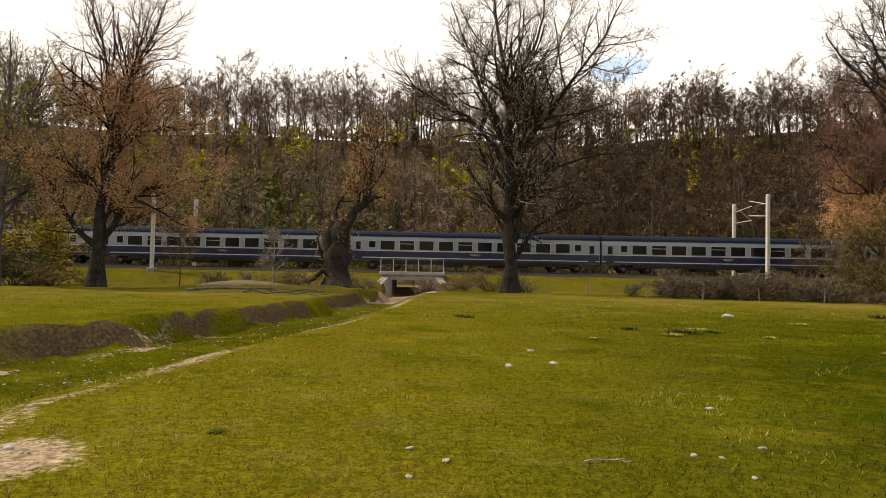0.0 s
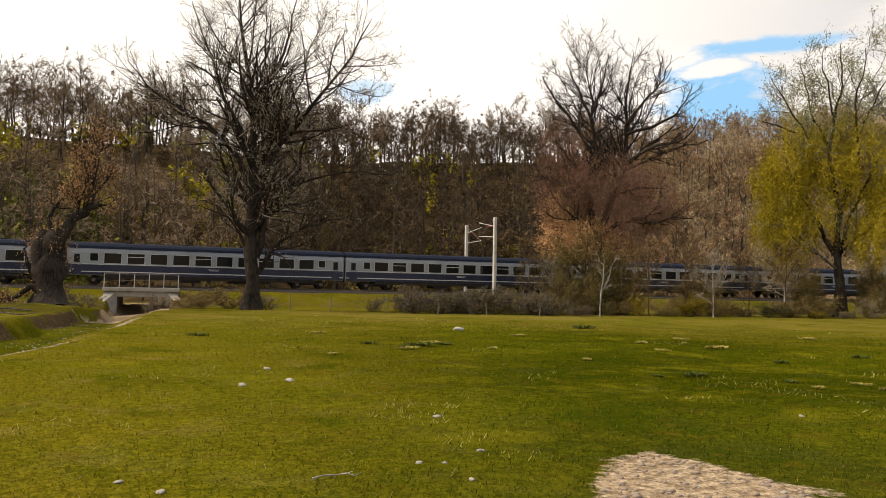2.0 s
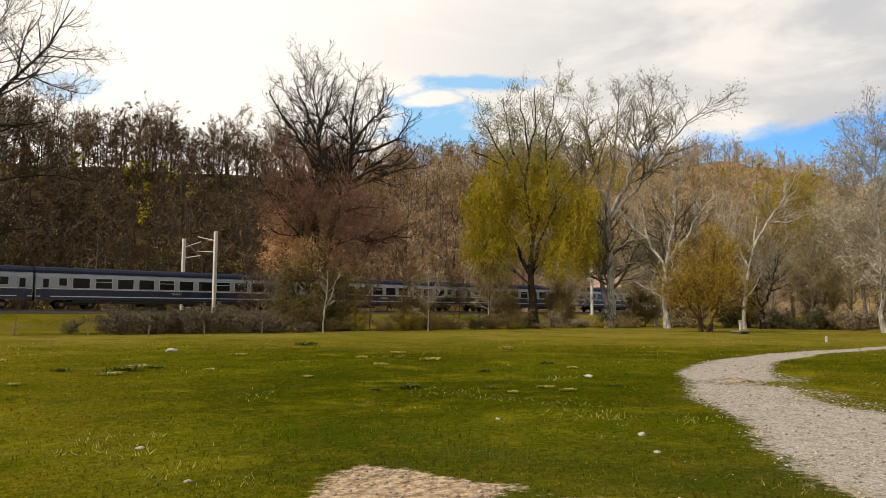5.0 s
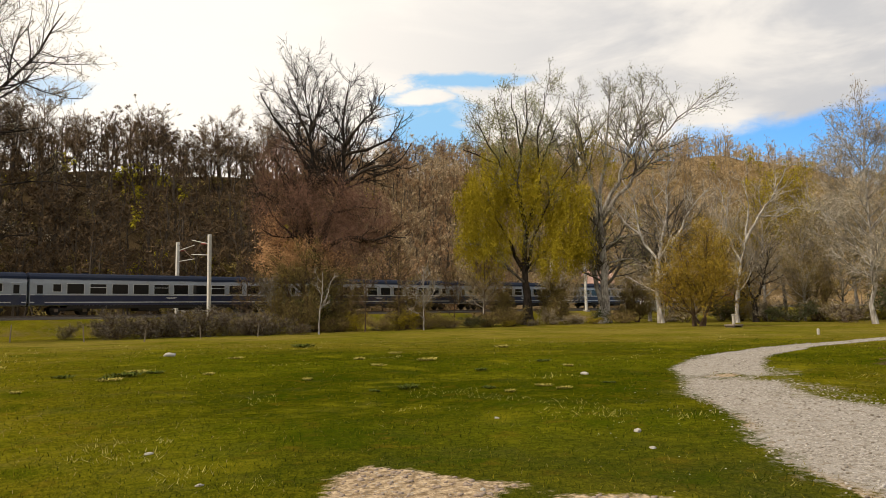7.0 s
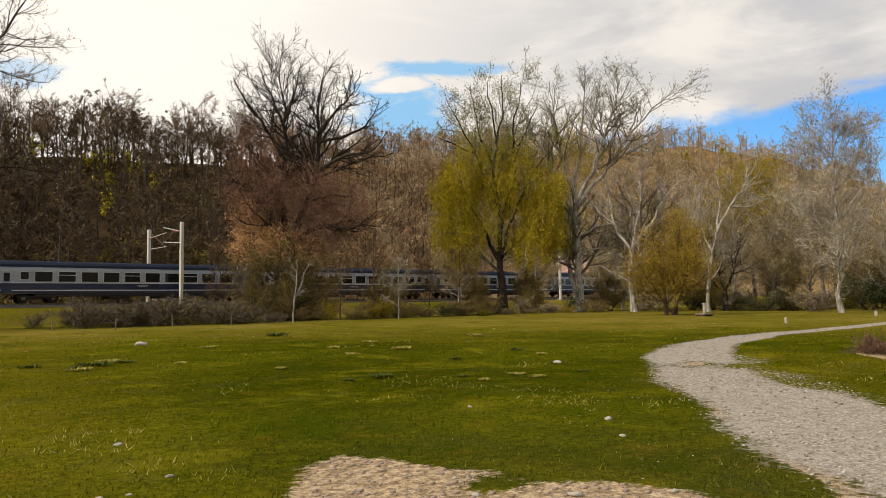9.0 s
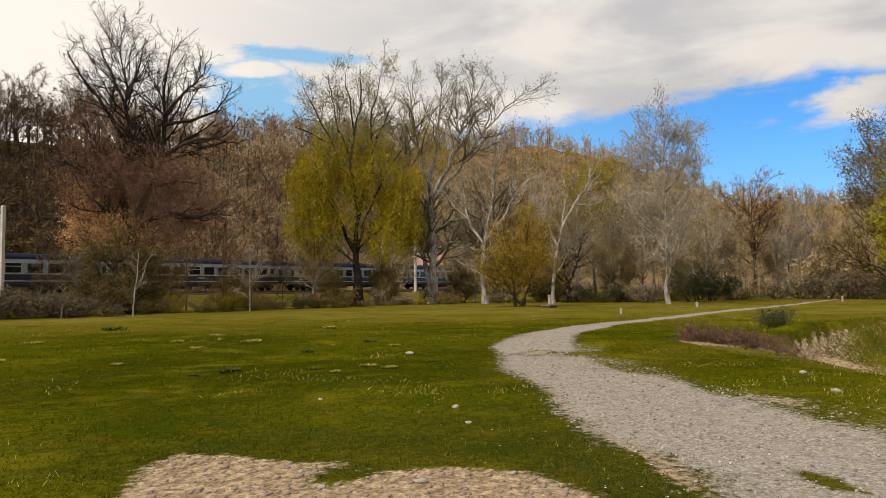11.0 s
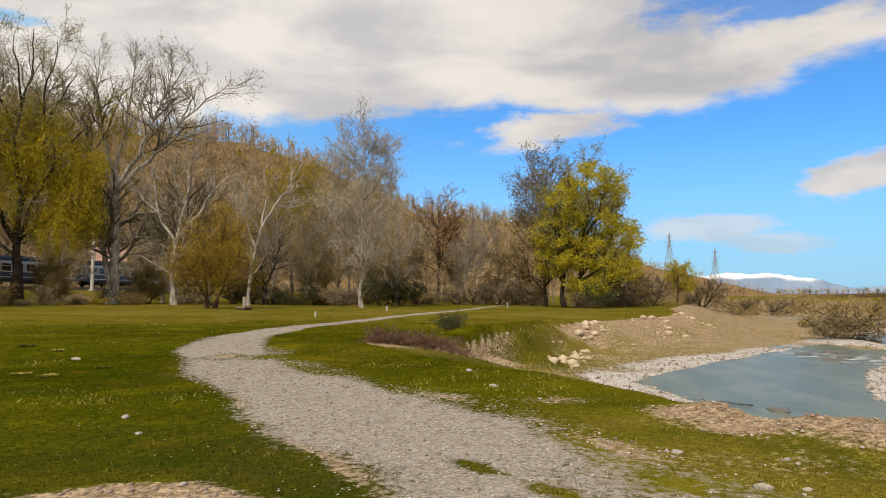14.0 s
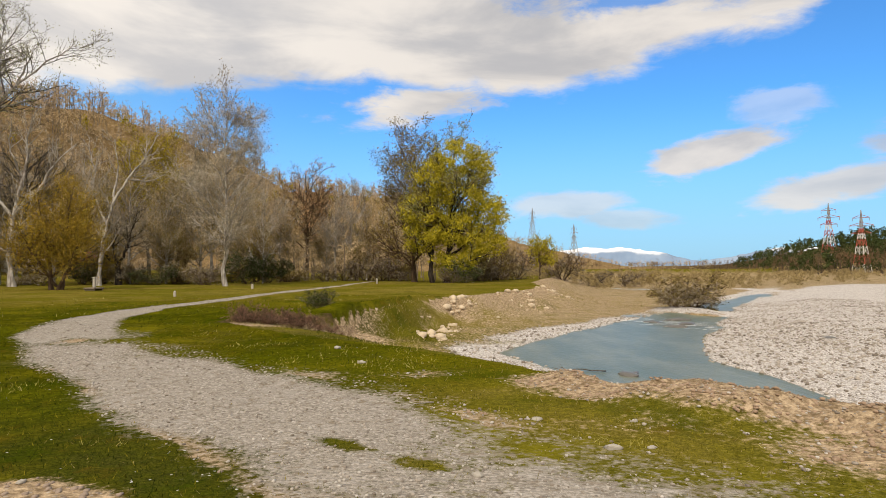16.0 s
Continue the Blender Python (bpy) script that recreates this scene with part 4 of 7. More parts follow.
# branches and twigs coloured grey to look backlit against the sky; pale trunk
plane = grow_tree(16, [
    limb(0.80, 0.40, (0, 0), (0.2, 4), (0.1, 9), (-0.1, 14.5)),
    limb(0.46, 0.30, (-0.2, 2.5), (-1.1, 6), (-0.9, 10), (-0.4, 13)),
    limb(0.40, 0.04, (-0.1, 13.5), (-1.0, 17), (-2.2, 22), (-2.7, 28.6)),
    limb(0.38, 0.04, (0, 14), (0.8, 18.5), (1.2, 23.5), (1.6, 28.6)),
    limb(0.42, 0.04, (0.1, 13), (2.2, 16.6), (4.0, 21), (5.6, 27)),
    limb(0.40, 0.04, (0.2, 12.5), (3.2, 16.4), (6.4, 20.4), (9.4, 23.2), (11.4, 25.2)),
    limb(0.34, 0.04, (-0.2, 13), (-2.6, 17), (-4.6, 21.5), (-6.2, 25.8)),
    limb(0.26, 0.04, (4.0, 18), (7.0, 19.2), (9.4, 20.2)),
    limb(0.22, 0.03, (6.0, 20), (7.4, 23), (8.2, 25.6)),
    limb(0.22, 0.03, (0.9, 19), (2.4, 23), (3.4, 28)),
    limb(0.20, 0.03, (0.2, 9), (3, 10.4), (6, 10.2)),
    limb(0.20, 0.03, (0.1, 7), (3.2, 7.8), (5.4, 6.4)),
    limb(0.20, 0.03, (-0.9, 8), (-2.8, 9), (-4.4, 8.2)),
], (190, 1000, 3000), BARK_PALE, TWIG_GREY, LEAF_SAGE, 5200, 0.085, 0.3, branch_mat=BARK_GREY, name="plane_tree", label="tall pale-barked plane tree with bare upper branches", start=0.3)
clustered(plane, "young_foliage", 161, LEAF_YELLOW, ((-2.6, 18.5, 2.8, 2.6, 70), (-0.6, 21.5, 2.8, 2.6, 60), (1.8, 18.2, 2.4, 2.2, 50), (-4.0, 16.0, 2.4, 2.0, 60)), (0.3, 0.35), 34, (0.11, 0.065), 0.3, "thin yellow-green young leaves")
clustered(plane, "dark_foot", 162, LEAF_DARK, ((0.0, 0.9, 1.2, 1.2, 60),), (0.2, 0.25), 18, (0.09, 0.07), 0.0, "dark brush round the foot")
stand(plane, 55.9, 85)


def upright(h, r, limbs_n, spread, seed, first=0.25, lean_x=0.0):
    """Limbs of an upright tree of height h: a leader and limbs that rise from it."""
    rng = random.Random(seed)
    out = [limb(r, 0.04, (0, 0), (0.02 * h * rng.uniform(-1, 1), 0.33 * h), (lean_x * 0.5, 0.66 * h), (lean_x, h))]
    for i in range(limbs_n):
        f = first + (0.8 - first) * (i + rng.random() * 0.6) / limbs_n
        s = (1 if i % 2 else -1) * spread * (1.25 - 0.7 * f) * rng.uniform(0.7, 1.1)
        d = spread * rng.uniform(-0.7, 0.7)
        z, g = f * h, h * rng.uniform(0.16, 0.3)
        out.append(((( 0, z, 0), (s * 0.4, z + g * 0.45, d * 0.4), (s * 0.8, z + g * 0.8, d * 0.8), (s, min(z + g * 1.25, h), d)), r * 0.45 * (1.1 - f * 0.7), 0.03))
    return out


stand(grow_tree(21, upright(17, 0.5, 8, 5.0, 1), (120, 800, 2600), BARK_GREY, TWIG_GREY, BUD_OLIVE, 1500, 0.09, name="bare_tree", label="bare grey tree with crooked limbs"), 61.0, 92)
stand(grow_tree(22, [limb(0.22, 0.04, (-0.4, 0), (-0.6, 3), (-1.4, 7.4)), limb(0.22, 0.04, (0.3, 0), (0.5, 3), (0.9, 8.6)), limb(0.18, 0.03, (0, 0), (1.4, 3), (2.6, 6.4)), limb(0.18, 0.03, (0, 0.4), (-1.8, 3), (-2.8, 5.6))],
    (120, 800, 3600), BARK_WARM, TWIG_GOLD, LEAF_OCHRE, 18000, 0.06, 0.42, hang=0.25, name="willow_bush", label="rounded willow bush in ochre young leaf", start=0.12, caps=(3.0, 2.0, 1.2)), 63.0, 66)
stand(grow_tree(23, [limb(0.45, 0.3, (0, 0), (0.1, 1.6), (-0.2, 2.6)), limb(0.25, 0.04, (-0.1, 2.0), (-1.6, 4.0), (-3.6, 6.0), (-4.4, 7.6)), limb(0.25, 0.04, (0, 2.2), (1.0, 4.6), (1.8, 8.0)), limb(0.2, 0.04, (-0.1, 2.4), (-0.6, 5), (-1.4, 8.6))],
    (90, 600, 2000), BARK_DARK, TWIG_GREY, BUD_GREY, 2600, 0.08, name="bare_tree", label="low dark-trunked tree with pale catkins", caps=(3.4, 2.2, 1.3)), 66.9, 84)
stand(grow_tree(24, upright(17.5, 0.35, 9, 4.2, 3), (140, 900, 3200), BARK_GREY, TWIG_BROWN, LEAF_YELLOW, 20000, 0.085, 0.45, name="leafing_tree", label="tree in bright yellow-green young leaf"), 69.0, 98)
stand(grow_tree(25, upright(15, 0.3, 7, 2.6, 4), (90, 600, 2200), BARK_PALE, TWIG_GREY, BUD_GREY, 1200, 0.09, name="bare_tree", label="slender pale tree, still bare"), 71.0, 96)
stand(grow_tree(26, upright(18.8, 0.27, 16, 3.7, 5, 0.26), (200, 1200, 4000), BARK_PALE, TWIG_PALE, BUD_GREY, 12000, 0.07, 0.3, name="poplar_tree", label="pale conical poplar dusted with grey catkins", start=0.15, caps=(4.4, 2.6, 1.4)), 74.5, 72)
stand(grow_tree(27, upright(16.5, 0.4, 8, 4.2, 6), (110, 750, 2600), BARK_WARM, TWIG_BROWN, BUD_OCHRE, 1800, 0.09, name="bare_tree", label="bare brown tree with spreading limbs"), 80.6, 105)
stand(grow_tree(28, upright(13.2, 0.3, 7, 2.6, 7), (80, 500, 1800), BARK_PALE, TWIG_GREY, BUD_GREY, 700, 0.09, name="bare_tree", label="small bare tree with whitish bark"), 84.2, 105)
stand(grow_tree(29, upright(17.4, 0.36, 10, 3.6, 8, 0.15), (160, 1000, 3200), BARK_WARM, TWIG_BROWN, BUD_OLIVE, 7000, 0.12, 0.3, name="leafing_tree", label="tree with thin olive young leaf", start=0.1), 89.3, 85)
broad = grow_tree(30, [
    limb(0.45, 0.05, (0, 0), (0.2, 4), (0.6, 9), (1.2, 17.2)), limb(0.4, 0.04, (-1.6, 0), (-1.8, 4), (-2.6, 9), (-3.0, 14)), limb(0.3, 0.04, (0.2, 4), (2.6, 8), (4.6, 12)), limb(0.3, 0.04, (0.4, 7), (2.6, 11.5), (3.8, 15.5)),
    limb(0.26, 0.04, (0.1, 3), (3.0, 5), (5.4, 7)), limb(0.26, 0.04, (-1.7, 3), (-3.2, 6), (-4.4, 9)), limb(0.26, 0.04, (0.6, 9), (-0.8, 13), (-1.0, 16.4)), limb(0.22, 0.03, (0.1, 2), (2.6, 2.6), (5.0, 3.4)), limb(0.24, 0.03, (0.4, 6), (3.2, 7.6), (6.0, 9.4)), limb(0.24, 0.03, (-1.8, 4), (-3.6, 4.8), (-4.8, 5.6)), limb(0.24, 0.03, (0.7, 10), (3.2, 12.8), (4.8, 14))],
    (100, 560, 2000), BARK_DARK, TWIG_BROWN, LEAF_SAGE, 9000, 0.085, 0.3, name="leafing_tree", label="broad tree in full yellow-green spring leaf", start=0.12)
clustered(broad, "crown_foliage", 301, LEAF_GREEN, ((1.2, 14.3, 3.4, 2.6, 150), (4.0, 13.4, 1.9, 2.4, 70), (-1.6, 12.2, 3.0, 2.4, 120), (1.8, 10.3, 3.4, 2.4, 130), (-2.5, 8.6, 2.9, 2.4, 130), (5.0, 8.4, 2.3, 2.6, 110), (1.2, 6.4, 3.4, 2.4, 140), (-2.4, 5.4, 2.6, 2.0, 100), (4.2, 4.8, 2.8, 2.0, 110), (0.8, 2.6, 2.8, 1.4, 90)), (0.30, 0.24), 44, (0.15, 0.095), 0.2, "bright clumps of young leaf")
clustered(broad, "bare_twig_work", 302, TWIG_GREY, ((-3.6, 13.4, 2.4, 2.6, 130), (-4.8, 10.4, 1.8, 2.6, 100)), (0.4, 0.45), 14, (0.30, 0.02), 0.0, "bare grey twigs on the shaded side")
clustered(broad, "low_foliage", 303, LEAF_FRESH, ((1.2, 1.6, 2.0, 1.2, 70),), (0.25, 0.25), 24, (0.11, 0.07), 0.0, "fresh green shoots at the foot")
stand(broad, 91.9, 82)
stand(grow_tree(31, upright(6.2, 0.2, 6, 2.0, 9, 0.15), (60, 400, 1400), BARK_WARM, TWIG_BROWN, LEAF_GREEN, 3600, 0.10, 0.2, name="leafing_tree", label="small round tree in yellow-green leaf", caps=(2.4, 1.6, 1.0)), 99.4, 110)
stand(grow_tree(32, [limb(0.5, 0.05, (0, 0), (0.2, 5), (0.6, 12), (0.4, 20)), limb(0.3, 0.04, (0.1, 5), (2, 8), (3, 12)), limb(0.3, 0.04, (0.2, 7), (-2, 11), (-3, 15)), limb(0.25, 0.04, (0.3, 9), (2, 14), (3, 18))],
    (110, 700, 2300), BARK_GREY, TWIG_GREY, LEAF_GREEN, 4000, 0.08, 0.35, name="leafing_tree", label="tall tree with thin green leaf beside the railway"), -32.5, 64)
# two bare pale trees with thick crooked limbs in the grove
stand(grow_tree(37, [
    limb(0.42, 0.16, (0, 0), (-0.3, 4), (0.2, 8), (0.8, 11)),
    limb(0.22, 0.05, (0.5, 9.5), (1.4, 13), (1.0, 15.5), (2.2, 18)),
    limb(0.26, 0.05, (0.0, 6.5), (-1.8, 10), (-2.2, 13.5), (-3.6, 16.5)),
    limb(0.24, 0.05, (0.2, 7.5), (2.6, 10.6), (3.8, 13.4), (5.6, 15)),
    limb(0.18, 0.04, (-0.1, 5), (2.2, 7), (4.2, 7.6), (5.6, 9.4)),
    limb(0.18, 0.04, (-1.8, 10), (-3.6, 11.6), (-5.0, 14)),
    limb(0.16, 0.04, (0.9, 11), (-0.4, 14), (-0.2, 17)),
], (70, 320, 1100), BARK_PALE, TWIG_PALE, BUD_GREY, 500, 0.07, name="bare_tree", label="bare white-barked tree with crooked forking limbs", start=0.3, caps=(4.0, 2.4, 1.4)), 60.2, 82)
stand(grow_tree(38, [
    limb(0.36, 0.14, (0, 0), (0.2, 3.5), (0.9, 7), (1.4, 9.5)),
    limb(0.22, 0.05, (1.2, 8.5), (2.6, 11.5), (4.4, 13.6), (5.4, 16)),
    limb(0.20, 0.05, (0.8, 6.5), (-0.6, 10), (-0.4, 13), (-1.6, 15.6)),
    limb(0.18, 0.04, (1.4, 9.5), (1.8, 12.5), (1.4, 15.6)),
    limb(0.18, 0.04, (0.3, 4), (-2.2, 6.4), (-3.8, 7.0), (-5.0, 9)),
    limb(0.15, 0.04, (2.6, 11.5), (4.8, 11.4), (6.6, 12.4)),
], (60, 280, 900), BARK_PALE, TWIG_PALE, BUD_GREY, 400, 0.07, name="bare_tree", label="leaning bare tree with whitish limbs", start=0.3, caps=(3.6, 2.2, 1.3)), 65.6, 82)
# more of the same kinds standing behind
BUSH = grow_tree(34, [limb(0.20, 0.03, (-0.3, 0), (-0.8, 3), (-1.6, 6.4)), limb(0.20, 0.03, (0.3, 0), (0.4, 3.4), (0.7, 7.6)), limb(0.16, 0.03, (0, 0), (1.6, 2.6), (3.0, 5.4)), limb(0.16, 0.03, (0, 0.3), (-2.0, 2.4), (-3.4, 4.6)), limb(0.14, 0.03, (0, 0.2), (2.0, 1.6), (3.8, 2.4))],
    (130, 850, 3400), BARK_WARM, TWIG_BROWN, BUD_OLIVE, 12000, 0.065, 0.3, name="budding_bush", label="large bush hazed with olive-ochre buds", start=0.1, caps=(3.0, 2.0, 1.2))
stand(BUSH, 31.6, 67)
GREY_TREE = grow_tree(35, upright(15.5, 0.34, 9, 4.6, 11, 0.2), (130, 850, 3000), BARK_PALE, TWIG_TAN, BUD_GREY, 1500, 0.07, 0.25, name="bare_tree", label="bare pale-limbed tree in the riverside grove", group="riverside grove", light=True)
stand(GREY_TREE, 62.6, 97)
TAN_TREE = grow_tree(36, upright(14, 0.26, 12, 3.6, 12, 0.12), (150, 950, 3400), BARK_PALE, TWIG_TAN, BUD_OLIVE, 7000, 0.075, 0.3, name="budding_tree", label="grove tree hazed with tan buds", group="riverside grove", light=True, start=0.12)
stand(TAN_TREE, 72.6, 90)
for i, (src, b, r, s) in enumerate(((GREY_TREE, 64.6, 102, 1.05), (TAN_TREE, 66.0, 98, 0.9), (GREY_TREE, 67.6, 92, 0.85), (TAN_TREE, 70.2, 88, 0.8), (GREY_TREE, 73.4, 98, 1.1), (TAN_TREE, 75.8, 94, 0.85), (GREY_TREE, 77.4, 98, 0.9), (TAN_TREE, 78.6, 104, 0.85), (TAN_TREE, 82.2, 110, 0.8), (GREY_TREE, 82.9, 104, 0.72), (TAN_TREE, 85.4, 108, 0.75), (TAN_TREE, 87.2, 110, 0.8), (GREY_TREE, 59.4, 98, 0.95),
                                    (TAN_TREE, 57.6, 106, 0.9), (TAN_TREE, 52.6, 104, 0.9), (TAN_TREE, 46.4, 96, 0.85), (TAN_TREE, 60.4, 108, 1.0), (BUSH, 34.6, 68, 0.7), (BUSH, 48.0, 80, 0.6), (BUSH, 52.0, 84, 0.7), (BUSH, 58.4, 88, 0.65), (BUSH, 66.0, 90, 0.8), (BUSH, 70.8, 88, 0.7), (BUSH, 76.8, 92, 0.8), (BUSH, 84.6, 100, 0.7), (BUSH, 88.2, 98, 0.6), (BUSH, 40.4, 70, 0.55), (BUSH, 94.2, 96, 0.8), (BUSH, 95.6, 100, 0.8))):
    x, y = r * math.sin(radians(b)), r * math.cos(radians(b))
    copy_thing(src, pose(x, y, height(x, y) - 0.15, 0, 0, 61.0 * i)).scale = (s, s, s)
# the slender birch stem in front of the budding tree
stand(grow_tree(33, [limb(0.10, 0.02, (0, 0), (0.1, 2), (0.35, 3.6), (0.3, 5.4)), limb(0.05, 0.02, (0.1, 2.2), (0.8, 3.6), (1.0, 4.6))], (7, 26, 60), BARK_PALE, TWIG_GREY, BUD_GREY, 0, 0.05, name="birch_sapling", label="slender white birch sapling", caps=(1.2, 0.8, 0.5)), 33.1, 60)

# saplings and shrubs along the railway
for i, (b, r, h) in enumerate(((27.6, 66, 6.5), (29.4, 67, 5.0), (36.8, 65, 6.0), (39.5, 67, 7.5), (41.5, 66, 6.0), (44.0, 72, 5.5), (46.5, 74, 7.0), (-13.5, 66, 5.0), (-20.5, 65, 5.5), (-4.2, 80, 13), (77.3, 84, 8), (87.2, 96, 8), (86.0, 100, 7))):
    pale = i % 3 == 1
    stand(grow_tree(60 + i, upright(h, 0.03 + h * 0.009, 5, h * 0.2, 60 + i, 0.15), (34, 170, 520), BARK_PALE if pale else BARK_WARM, TWIG_GREY if pale else TWIG_BROWN, BUD_OLIVE, 260, 0.07, name="sapling", label="thin bare sapling in railway scrub", group="saplings by the railway", light=True, caps=(1.8, 1.2, 0.8)), b, r)


def shrub(seed, size, twig, leaf, leaf_n, label):
    rng = random.Random(seed)
    limbs = []
    for i in range(9):
        a, l = rng.uniform(0, 6.28), size * rng.uniform(0.7, 1.15)
        dx, dy = math.cos(a) * size * 0.6, math.sin(a) * size * 0.6
        limbs.append((((dx * 0.1, 0, dy * 0.1), (dx * 0.6, l * 0.55, dy * 0.6), (dx, l, dy)), 0.035, 0.012))
    return grow_tree(seed, limbs, (44, 190, 800), BARK_WARM, twig, leaf, leaf_n, 0.06, 0.12, name="shrub", label=label, category="shrub", group="railway scrub", light=True, start=0.05, least=0.010, caps=(1.2, 0.9, 0.6), lean=(55, 50, 45))


SHRUBS = [shrub(81, 1.7, TWIG_GREY, BUD_OLIVE, 200, "tangled leafless brown bramble thicket"), shrub(82, 2.3, TWIG_BROWN, BUD_OLIVE, 1600, "scrubby bush with olive buds"), shrub(83, 2.0, TWIG_BROWN, LEAF_YELLOW, 2200, "bush in yellow-green young leaf"), shrub(84, 2.1, TWIG_GREY, LEAF_DARK, 2600, "dense dark green bush"),
          shrub(85, 2.4, TWIG_GREY, plain("white_blossom", (0.75, 0.73, 0.68), 0.7, dirt=0.2), 2400, "bush in white blossom"),
          shrub(86, 1.7, TWIG_DEAD, BUD_BROWN, 30, "dead reddish brush hanging over the cut bank"), shrub(87, 2.2, TWIG_PALE, BUD_OLIVE, 700, "pale leafless thicket by the railway")]
SPOTS = [(0, 18.5, 58, 1.0), (0, 20.5, 59, 1.1), (0, 22.0, 60, 1.0), (0, 23.5, 59, 1.2), (0, 25.0, 61, 1.0), (0, 26.6, 60, 1.1), (0, 28.2, 61, 1.0), (0, 29.8, 62, 1.0), (1, 31.4, 64, 1.0), (3, 32.6, 67, 1.2), (1, 34.2, 65, 1.1), (2, 36.2, 66, 1.0), (1, 38.0, 66, 1.1), (2, 39.8, 67, 1.2), (1, 41.6, 68, 1.0), (1, 43.6, 70, 1.2), (3, 45.2, 72, 1.0), (1, 47.0, 74, 1.1), (1, 48.6, 76, 1.2), (0, 51.6, 78, 1.2), (1, 53.2, 80, 1.1), (1, 57.2, 82, 1.0), (0, 62.0, 84, 1.1), (3, 64.5, 88, 1.3), (0, 67.8, 86, 1.1), (3, 69.5, 84, 1.1), (1, 71.5, 86, 1.2), (0, 72.8, 80, 1.2), (3, 76.2, 84, 1.3), (3, 77.6, 85, 1.2), (1, 79.2, 92, 1.3), (0, 82.2, 95, 1.4),
         (0, 83.6, 96, 1.5), (0, 85.4, 95, 1.6), (0, 86.6, 96, 1.5), (0, 88.0, 95, 1.2), (0, 94.8, 92, 1.6), (0, 96.2, 98, 1.9), (0, 97.6, 104, 2.2), (0, 101.2, 115, 2.0), (0, 103.5, 120, 1.8), (0, 106.0, 120, 1.6), (3, 82.3, 28.5, 0.34), (0, 92.3, 79, 0.9), (3, 93.4, 80, 0.8), (6, 110.2, 55, 0.9), (6, 111.2, 56, 1.1), (1, 110.8, 57, 1.1), (6, 109.6, 57, 0.7), (1, 111.8, 57, 0.6), (4, 23.6, 84, 1.0), (0, -2.0, 66, 0.7), (1, 3.8, 64, 0.9), (0, 6.8, 63, 0.7), (0, -15.0, 64, 0.7), (1, -29.0, 64, 1.1), (3, -31.5, 68, 1.4), (0, -18.2, 64, 0.8), (0, 14.8, 62, 0.6), (2, -30.0, 72, 2.2), (0, -6.2, 64, 0.8)]
rng = random.Random(31)
for i in range(46):     # low thicket along the foot of the embankment
    b = rng.uniform(33, 80)
    SPOTS.append((rng.choice((0, 1, 1, 2, 1, 0) if b < 48 else (6, 6, 2, 6, 1, 6)), b, float(np.interp(b, (33, 45, 60, 80), (66, 73, 86, 96))) + rng.uniform(-2, 5), rng.uniform(0.45, 0.8) if b < 52 else rng.uniform(0.6, 1.1)))
for i in range(26):
    SPOTS.append((rng.choice((0, 0, 1)), rng.uniform(17.5, 31.5), rng.uniform(58, 64), rng.uniform(0.5, 0.95)))
for i in range(14):
    SPOTS.append((rng.choice((0, 1)), rng.uniform(-33, 12), rng.uniform(63, 67), rng.uniform(0.4, 0.75)))
for x, y in ((22.5, 5.5), (22.9, 5.4), (23.3, 5.4), (23.7, 5.3), (24.0, 5.0), (24.2, 4.6), (24.1, 4.2), (24.0, 3.7), (24.3, 3.2), (24.9, 2.8), (23.2, 5.0), (23.6, 4.7), (23.8, 4.2)):     # dead brush hanging over the cut bank
    SPOTS.append((5, math.degrees(math.atan2(x, y)), math.hypot(x, y), 0.29))
used = set()
for i, (kind, b, r, s) in enumerate(SPOTS):
    if kind in (0, 1) and 48 < b < 82 and r > 60 and i % 3:
        kind = 6
    if 33 < b < 62 and r > 60:
        s *= 0.62
    src = SHRUBS[kind]
    if kind not in used:
        used.add(kind)
        stand(src, b, r, 0.1, 17.0 * i, s)
        continue
    x, y = r * math.sin(radians(b)), r * math.cos(radians(b))
    twin = copy_thing(src, pose(x, y, height(x, y) - 0.1, 0, 0, 47.0 * i))
    twin.scale = (s * 1.3, s * 1.3, s * (0.62 + 0.08 * (i % 5)))

# woods on the hillsides
def wood_tree(seed, h, slim, leaf_n):
    """Low detail: trunk, limbs and twig slivers of one far tree."""
    rng = np.random.default_rng(seed)
    t = resample([(0, 0, 0), (0.02 * h, 0.0, 0.5 * h), (0, 0, h)], 5, rng, 0.1)[None]
    rt = np.linspace(0.018 * h, 0.02, 5)[None]
    a, ra = sprout(rng, t, rt, 15, (0.3, 0.98), 38, (0.38 * slim, 1.0, 5.5), 3, 0.10, 0.12, 0.5, 0.03)
    b, rb = sprout(rng, a, ra, 26, (0.2, 1.0), 38, (0.5, 0.8, 3.0), 3, 0.10, 0.15, 0.6, 0.024)
    v, q = gather([tubes(t, rt, 4), tubes(a, ra, 3), ribbons(b, rb, rng)])
    c, _ = sprout(rng, b, rb, leaf_n, (0.1, 1.0), 55, (0.8, 0.35, 1.3), 2, 0.05, 0.1, 0.6)
    side = rng.normal(0, 0.055, (leaf_n, 3))
    lv = np.stack([c[:, 0] - side, c[:, 0] + side, c[:, 1]], 1).reshape(-1, 3)
    return v, q, lv, np.arange(leaf_n * 3).reshape(-1, 3)


